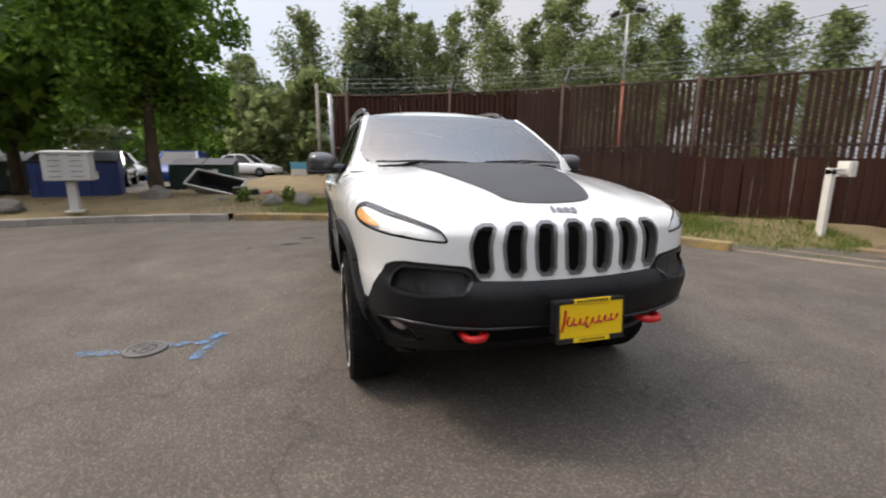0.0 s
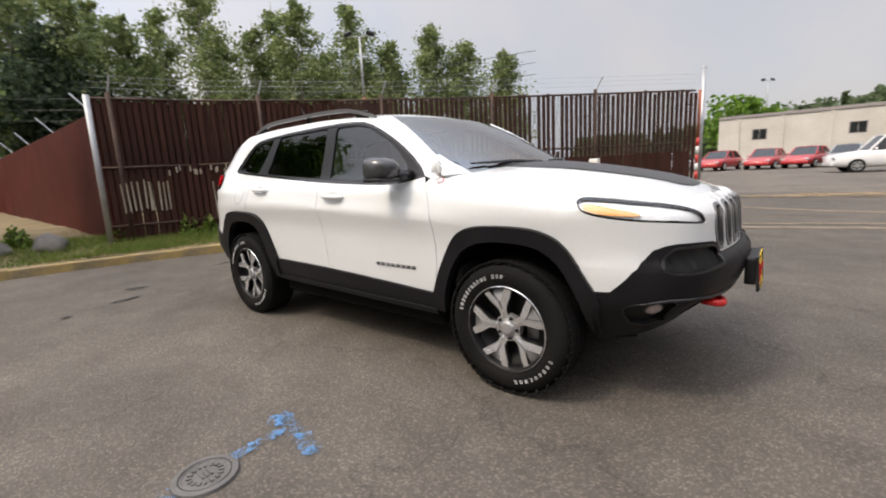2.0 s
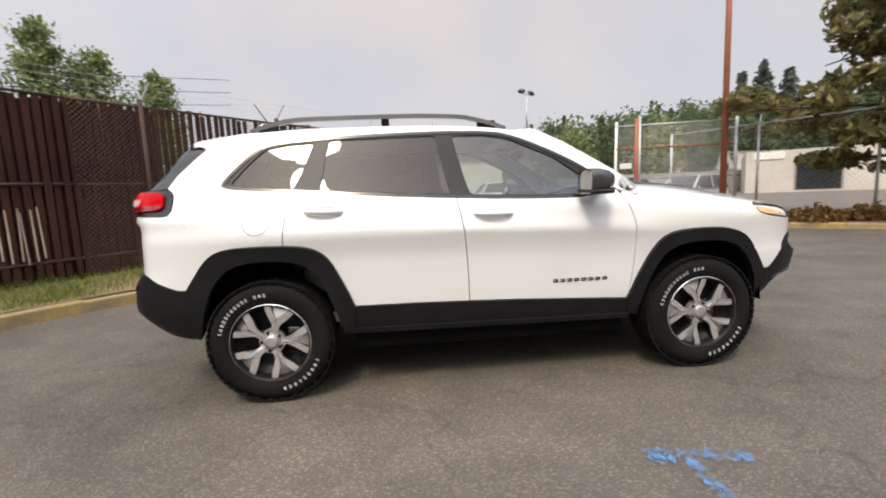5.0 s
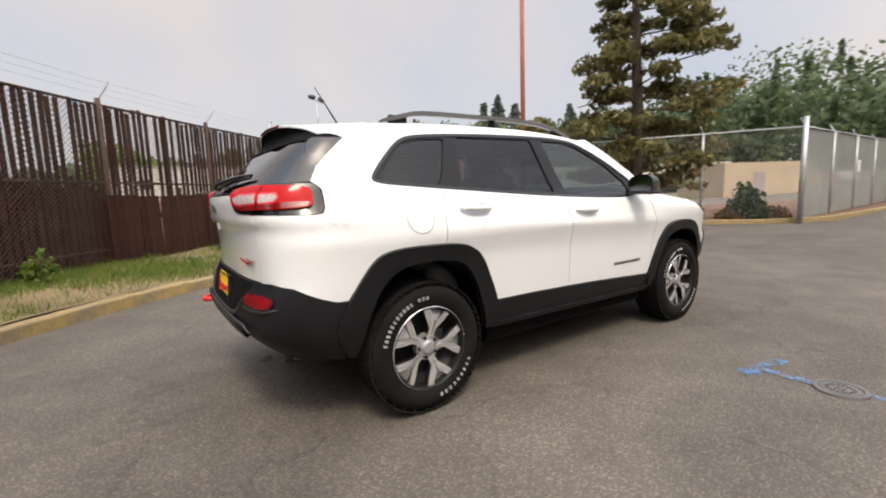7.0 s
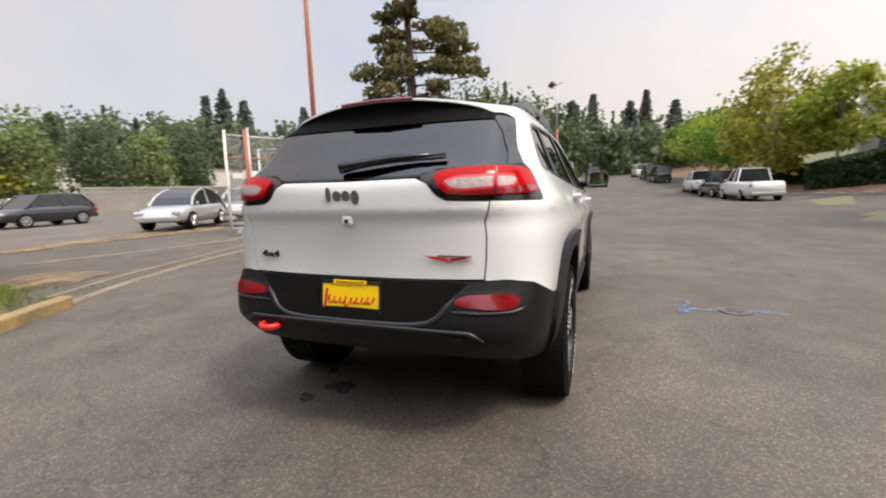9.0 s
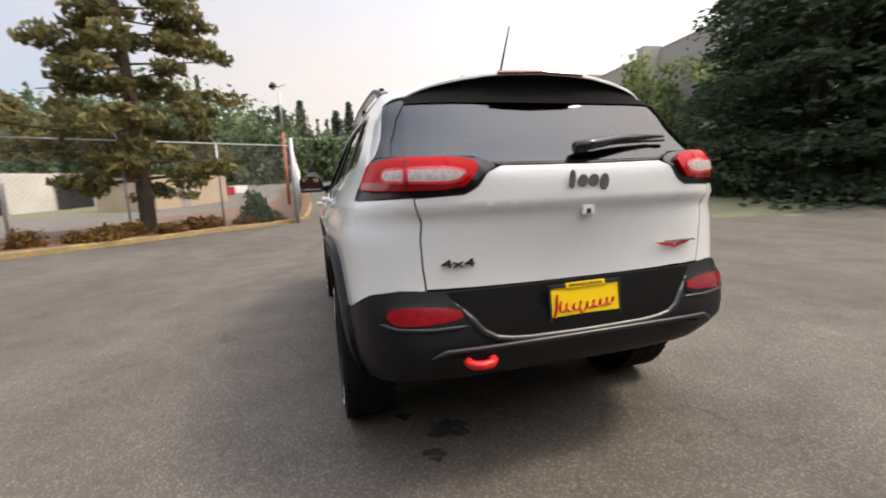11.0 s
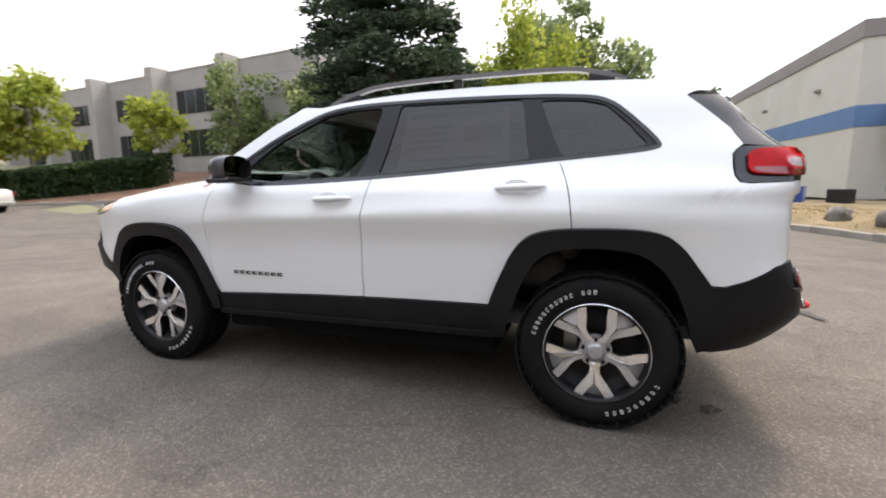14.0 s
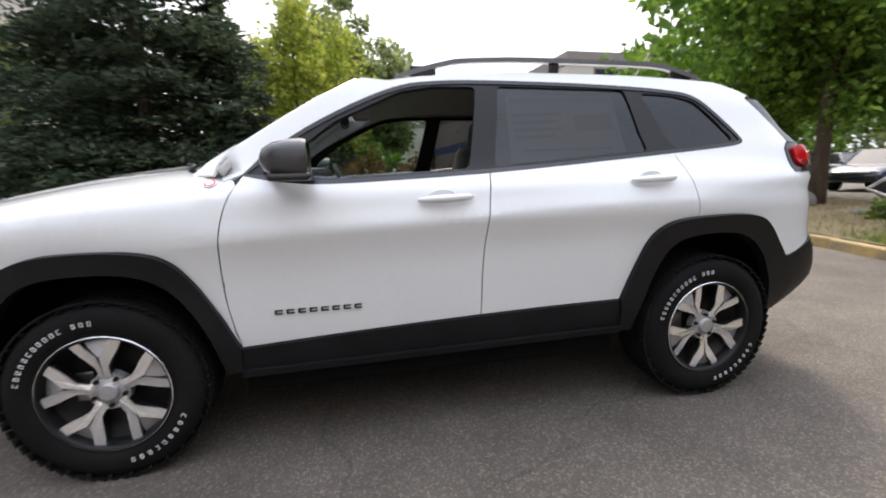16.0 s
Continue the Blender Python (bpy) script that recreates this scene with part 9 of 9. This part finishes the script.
parked("parked_coupe", "silver rounded coupe parked behind the gate", (8.7, 14.6, 0.03), 205, 4.1, 1.75, 1.5, M_SILVERCAR, ROUND, (0.52, 0.1, -0.42, -0.95), "cars in the yard")
parked("parked_hatchback", "silver hatchback parked behind the gate", (12.8, 15.6, 0.03), 205, 4.2, 1.75, 1.52, M_SILVERCAR, HATCH, (0.5, 0.18, -0.7, -0.92), "cars in the yard")
parked("parked_hatchback", "black hatchback parked in the yard", (8.9, 24.4, 0.03), 190, 4.4, 1.77, 1.55, M_BLACKCAR, HATCH, (0.55, 0.2, -0.68, -0.95), "cars in the yard")
parked("parked_wagon", "white four-wheel-drive wagon parked in the yard", (5.9, 27.4, 0.03), 190, 4.7, 1.9, 1.75, M_WHITECAR, HATCH, (0.42, 0.18, -0.82, -0.96), "cars in the yard")
for k, (x, y, m, nm) in enumerate(((-2.2, 36.5, M_REDCAR, "red"), (0.6, 37.0, M_REDCAR, "red"), (2.9, 37.4, M_REDCAR, "red"), (5.0, 37.2, M_SILVERCAR, "silver"), (7.4, 36.6, M_SILVERCAR, "silver"), (12.0, 38.5, M_BLACKCAR, "dark"), (-5.2, 36.2, M_WHITECAR, "white"), (15.5, 40, M_WHITECAR, "white"))):
    parked("parked_sedan", nm + " sedan in a row before the warehouse", (x, y, 0.03), 255 + 4 * math.sin(k * 2), 4.5, 1.8, 1.46, m, SEDAN, (0.42, 0.1, -0.42, -0.74), "cars in the yard")
for k, (x, y, m, nm) in enumerate(((26.9, -8.9, M_WHITECAR, "white"), (33.0, -8.7, M_BLACKCAR, "black"), (39.3, -8.4, M_WHITECAR, "white"))):
    parked("pickup_truck", nm + " pickup truck parked along the road", (x, y, rise(x, y) + 0.01), 3, 5.6, 1.95, 1.85, m, TRUCK, (0.42, 0.22, -0.2, -0.26), "pickups along the road", True)
for k, (x, y) in enumerate(((55, -6.8), (62, -6.2), (70, -5.4), (66, 1.2))):
    parked("parked_van", "dark van parked up the road", (x, y, rise(x, y) + 0.01), 5, 4.9, 1.9, 1.9, M_BLACKCAR if k != 2 else M_WHITECAR, HATCH, (0.6, 0.3, -0.85, -0.97), "vans up the road")
for k, (x, y, m, nm) in enumerate(((-17.5, -6.4, M_BLUECAR, "blue"), (-18.5, -9.6, M_BLACKCAR, "dark"), (-24, -8.2, M_WHITECAR, "white"), (-24.5, -11.5, M_SILVERCAR, "silver"), (-15.6, -13.0, M_WHITECAR, "white"), (-26, -16, M_BLACKCAR, "dark"), (-29, -5.5, M_WHITECAR, "white"), (-34, -6.5, M_WHITECAR, "white"))):
    parked("lot_car", nm + " car in the shaded parking lot", (x, y, 0.17), 12 * k, 4.5, 1.8, 1.5, m, SEDAN, (0.42, 0.1, -0.42, -0.74), "cars in the west lot")


# ---- buildings ----
M_WHITEWALL = material("weathered_white_wall", (0.44, 0.41, 0.36), (0.58, 0.55, 0.50), 0.4, 0.9, bump=0.1, fine=6)
M_CONCWALL = material("grey_tilt_up_concrete", (0.33, 0.312, 0.288), (0.40, 0.38, 0.352), 0.5, 0.9, bump=0.1, fine=8)
M_CREAM = material("cream_wall", (0.56, 0.53, 0.48), (0.65, 0.62, 0.56), 0.5, 0.85, bump=0.1, fine=8)
M_TANWALL = material("tan_wall", (0.36, 0.28, 0.19), (0.44, 0.35, 0.25), 0.5, 0.9, fine=8)
M_ROOFTRIM = material("taupe_parapet", (0.24, 0.21, 0.20), (0.30, 0.27, 0.26), 0.6, 0.8)
M_BLUEBAND = material("blue_wall_band", (0.10, 0.19, 0.36), (0.13, 0.23, 0.42), 0.6, 0.7)
M_AWNING = material("blue_metal_awning", (0.03, 0.10, 0.22), (0.045, 0.125, 0.27), 1.0, 0.5, 0.1)
M_WINDOW = material("dark_window_pane", (0.015, 0.017, 0.018), (0.03, 0.033, 0.034), 0.5, 0.08)
M_ROOF = material("grey_flat_roof", (0.18, 0.17, 0.16), (0.26, 0.25, 0.24), 0.5, 0.9)


def rect_building(name, label, corner, ux, length, depth, h, wall, z0=0.0):
    """A plain block: corner in plan, direction of its long face, its depth lies to the left of that direction. Returns the root, and a helper that places boxes on the face."""
    d = Vector((math.cos(radians(ux)), math.sin(radians(ux)), 0))
    n = Vector((-d.y, d.x, 0))
    root = thing(name, label, "building", (corner[0], corner[1], z0), ux)
    for (sx, sy, px, py) in ((length, 0.3, length / 2, 0.15), (length, 0.3, length / 2, depth - 0.15), (0.3, depth - 0.6, 0.15, depth / 2), (0.3, depth - 0.6, length - 0.15, depth / 2)):
        bm = bmesh.new()
        box(bm, (sx, sy, h), (px, py, h / 2))
        part("wall", bm, wall, root)
    bm = bmesh.new()
    box(bm, (length - 0.62, depth - 0.62, 0.2), (length / 2, depth / 2, h - 0.5))
    part("roof", bm, M_ROOF, root)
    return root


def on_face(root, name, x, z, w, h, mat, proud=0.03, label="", t=0.06, parent=None):
    bm = bmesh.new()
    box(bm, (w, t, h), (x, -proud + t / 2, z), bevel=0.008)
    return part(name, bm, mat, parent or root, label)


def window(root, x, z, w, h, frame=M_ROOFTRIM, mullions=1):
    fr = on_face(root, "window", x, z, w + 0.14, h + 0.14, frame, 0.02, "framed window", 0.05)
    for k in range(mullions + 1):
        pw = (w - 0.05 * mullions) / (mullions + 1)
        on_face(root, "pane", x - w / 2 + pw / 2 + k * (pw + 0.05), z, pw, h, M_WINDOW, 0.028, "dark pane", 0.02, fr)


# long white warehouse behind the yard
wh = rect_building("warehouse", "long low weathered white warehouse with small windows", (62, 58.5), 177.5, 68, 16, 5.4, M_WHITEWALL)
wh.matrix_basis = pose(-5.5, 61.5, 0, 0, 0, -2.2)
for k in range(16):
    on_face(wh, "pilaster", 2 + k * 4.2, 2.7, 0.3, 5.4, M_WHITEWALL, 0.12, "", 0.2)
    if k % 2 == 0 or k in (5, 9):
        window(wh, 4.1 + k * 4.2, 3.3, 1.3, 1.1, M_ROOFTRIM, 1)
on_face(wh, "eave_trim", 34, 5.45, 68, 0.3, M_ROOFTRIM, 0.14, "dark roof edge", 0.4)
lot_wall = rect_building("lot_wall", "long low pale grey boundary wall behind the yard", (22, 44), -8, 26, 0.3, 2.3, M_WHITEWALL)
on_face(lot_wall, "coping", 13, 2.3, 26, 0.12, M_CONCWALL, 0.05, "grey coping", 0.4)
for k, (x, y, hh, rr) in enumerate(((20.5, 48.5, 8.6, 2.6), (25.5, 47.6, 8.2, 2.8), (30.5, 46.4, 8.4, 2.6), (35.5, 46.6, 8.8, 2.6))):
    broadleaf("yard_tree", "leafy olive-green tree by the yard wall" if k % 2 else "fresh green leafy tree by the yard wall", (x, y, 0), hh, rr, 1.0, 0.16, (M_POPLAR, M_WOODS)[k % 2], M_BARK, 7000, 0.2, 320 + k, 46, True, group="trees by the yard wall")

# low tan shop beyond the pine
shop = rect_building("tan_shop", "low pale grey shop building with dark garage bays", (30.2, 33.0), -38, 24.5, 12, 3.6, M_WHITEWALL)
for k in range(3):
    on_face(shop, "bay_frame", 5 + k * 6.5, 1.5, 3.2, 2.6, M_ROOFTRIM, 0.03, "dark bay frame")
    on_face(shop, "bay_door", 5 + k * 6.5, 1.4, 2.9, 2.3, M_WINDOW, 0.05, "dark bay door")
on_face(shop, "sign_board", 1.6, 3.2, 2.2, 0.6, M_WHITEPOST, 0.08, "white sign board")
annex = rect_building("tan_annex", "small tan block beside the lot", (36, 13), -30, 8, 6, 2.9, M_TANWALL)
on_face(annex, "door", 3, 1.05, 1.0, 2.1, M_ROOFTRIM, 0.03, "brown door")
for k in range(7):
    bm = bmesh.new()
    box(bm, (1.6, 1.2, 0.9), (0, 0, 0.45), bevel=0.05)
    o = part("pallet_stack", bm, M_REDCAR if k % 2 else M_WHITEPOST)
    o.matrix_basis = pose(41 + k * 2.2, 15 - k * 0.9, rise(41 + k * 2.2, 15) + 0.05, 0, 0, 20 * k)
    tagged(o, "stack of red wrapped goods in the lot" if k % 2 else "stack of white wrapped goods in the lot", "goods stack", "goods in the lot")

# grey two-storey office up the bank: piers, window bays and a plain end bay
Z = 1.75
office = rect_building("grey_office", "two-storey grey concrete office with projecting piers and dark windows", (56, -26.9), 173.75, 40.5, 14, 8.15, M_CONCWALL, Z)
for x in (0.5, 8.5, 16.6, 24.8, 32.8):
    on_face(office, "pier", x, 4.2, 0.85, 8.4, M_CONCWALL, 1.3, "projecting concrete pier", 1.4)
for x in (4.5, 12.5, 20.7, 28.8):
    for z, hh in ((2.65, 2.0), (5.8, 1.75)):
        window(office, x, z, 5.4, hh, M_ROOFTRIM, 4)
for z in (5.3, 6.9):
    on_face(office, "panel_joint", 36.9, z, 7.0, 0.05, M_ROOFTRIM, 0.004, "dark panel joint", 0.02)
on_face(office, "parapet_cap", 20.25, 8.21, 40.6, 0.12, M_CONCWALL, 0.03, "concrete parapet cap", 0.36)

# cream workshop with blue band and awnings
shopB = rect_building("cream_workshop", "cream two-storey workshop with a blue band and awnings", (-9, -25), 0, 14, 32, 6.6, M_CREAM, 0.3)
shopB.matrix_basis = pose(-10.6, -18.4, 0.3, 0, 0, 181)
on_face(shopB, "parapet_band", 7.0, 6.3, 14.1, 0.62, M_ROOFTRIM, 0.05, "taupe parapet band", 0.1)
on_face(shopB, "blue_band", 7.0, 3.15, 14.06, 0.8, M_BLUEBAND, 0.02, "painted blue band", 0.04)
window(shopB, 3.5, 5.2, 4.0, 1.2, M_ROOFTRIM, 2)
window(shopB, 10, 5.2, 4.0, 1.2, M_ROOFTRIM, 2)
for k, x in enumerate((3.4, 9.6)):
    window(shopB, x, 1.3, 4.2, 1.9, M_ROOFTRIM, 3)
    aw = new("awning")
    aw.parent = shopB
    aw["label"] = "sloping blue ribbed awning"
    for j in range(14):
        bm = bmesh.new()
        vs = [bm.verts.new(p) for p in ((x - 2.45 + j * 0.35, 0.0, 3.65), (x - 2.45 + j * 0.35 + 0.34, 0.0, 3.65), (x - 2.45 + j * 0.35 + 0.34, -1.15, 2.75), (x - 2.45 + j * 0.35, -1.15, 2.75))]
        bm.faces.new(vs)
        r = bmesh.ops.extrude_face_region(bm, geom=bm.faces[:])
        bmesh.ops.translate(bm, verts=[v for v in r["geom"] if isinstance(v, bmesh.types.BMVert)], vec=(0, 0, -0.06))
        box(bm, (0.03, 0.02, 0.03), (x - 2.45 + j * 0.35, -1.15, 2.76))
        bmesh.ops.recalc_face_normals(bm, faces=bm.faces)
        part("awning_rib", bm, M_AWNING, aw)
# its long side wall with the band running round
for (nm, z, hh, m, pr) in (("side_band", 3.15, 0.8, M_BLUEBAND, 0.02), ("side_parapet", 6.3, 0.62, M_ROOFTRIM, 0.05)):
    bm = bmesh.new()
    box(bm, (0.08, 32.0, hh), (-pr + 0.04, 16.0, z))
    part(nm, bm, m, shopB, "blue band round the side wall" if nm == "side_band" else "taupe parapet on the side wall")
for k in range(5):
    bm = bmesh.new()
    box(bm, (0.2, 0.25, 0.15), (-0.1, 3.0 + 6.0 * k, 4.6), bevel=0.03)
    part("wall_lamp", bm, M_ROOFTRIM, shopB, "small wall lamp")

# the low block behind the yard
back_block = rect_building("storage_block", "plain cream block behind the workshop yard", (-3.4, -49.0), 205, 7.2, 9, 6.6, M_CREAM, 0.3)
on_face(back_block, "parapet_band", 3.6, 6.35, 7.2, 0.5, M_ROOFTRIM, 0.05, "taupe parapet band", 0.1)

# pale gantry building far behind the west lot
gantry = rect_building("grey_gantry", "pale grey industrial building behind trees", (-52, -6), 60, 16, 8, 9.5, M_CONCWALL)
gantry.matrix_basis = pose(-58, -14, 0, 0, 0, 95)
for k in range(5):
    window(gantry, 2 + k * 3, 7.5, 2.0, 1.0, M_ROOFTRIM, 1)

# boxes and clutter by the workshop
for k, (x, y, s, m) in enumerate(((-7.2, -17.2, 0.9, M_TANWALL), (-6.0, -17.9, 0.7, M_TANWALL), (-8.3, -16.6, 0.6, M_BLUECAR), (-4.8, -18.6, 0.8, M_WHITEPOST), (-9.4, -15.9, 0.5, M_BLACKPLASTIC))):
    bm = bmesh.new()
    box(bm, (s * 1.2, s, s), (0, 0, s / 2), bevel=0.02)
    o = part("crate", bm, m)
    o.matrix_basis = pose(x, y, verge_height(x, y) - 0.02, 0, 0, 31 * k)
    tagged(o, "stacked crate or carton outside the workshop", "crate", "crates by the workshop")
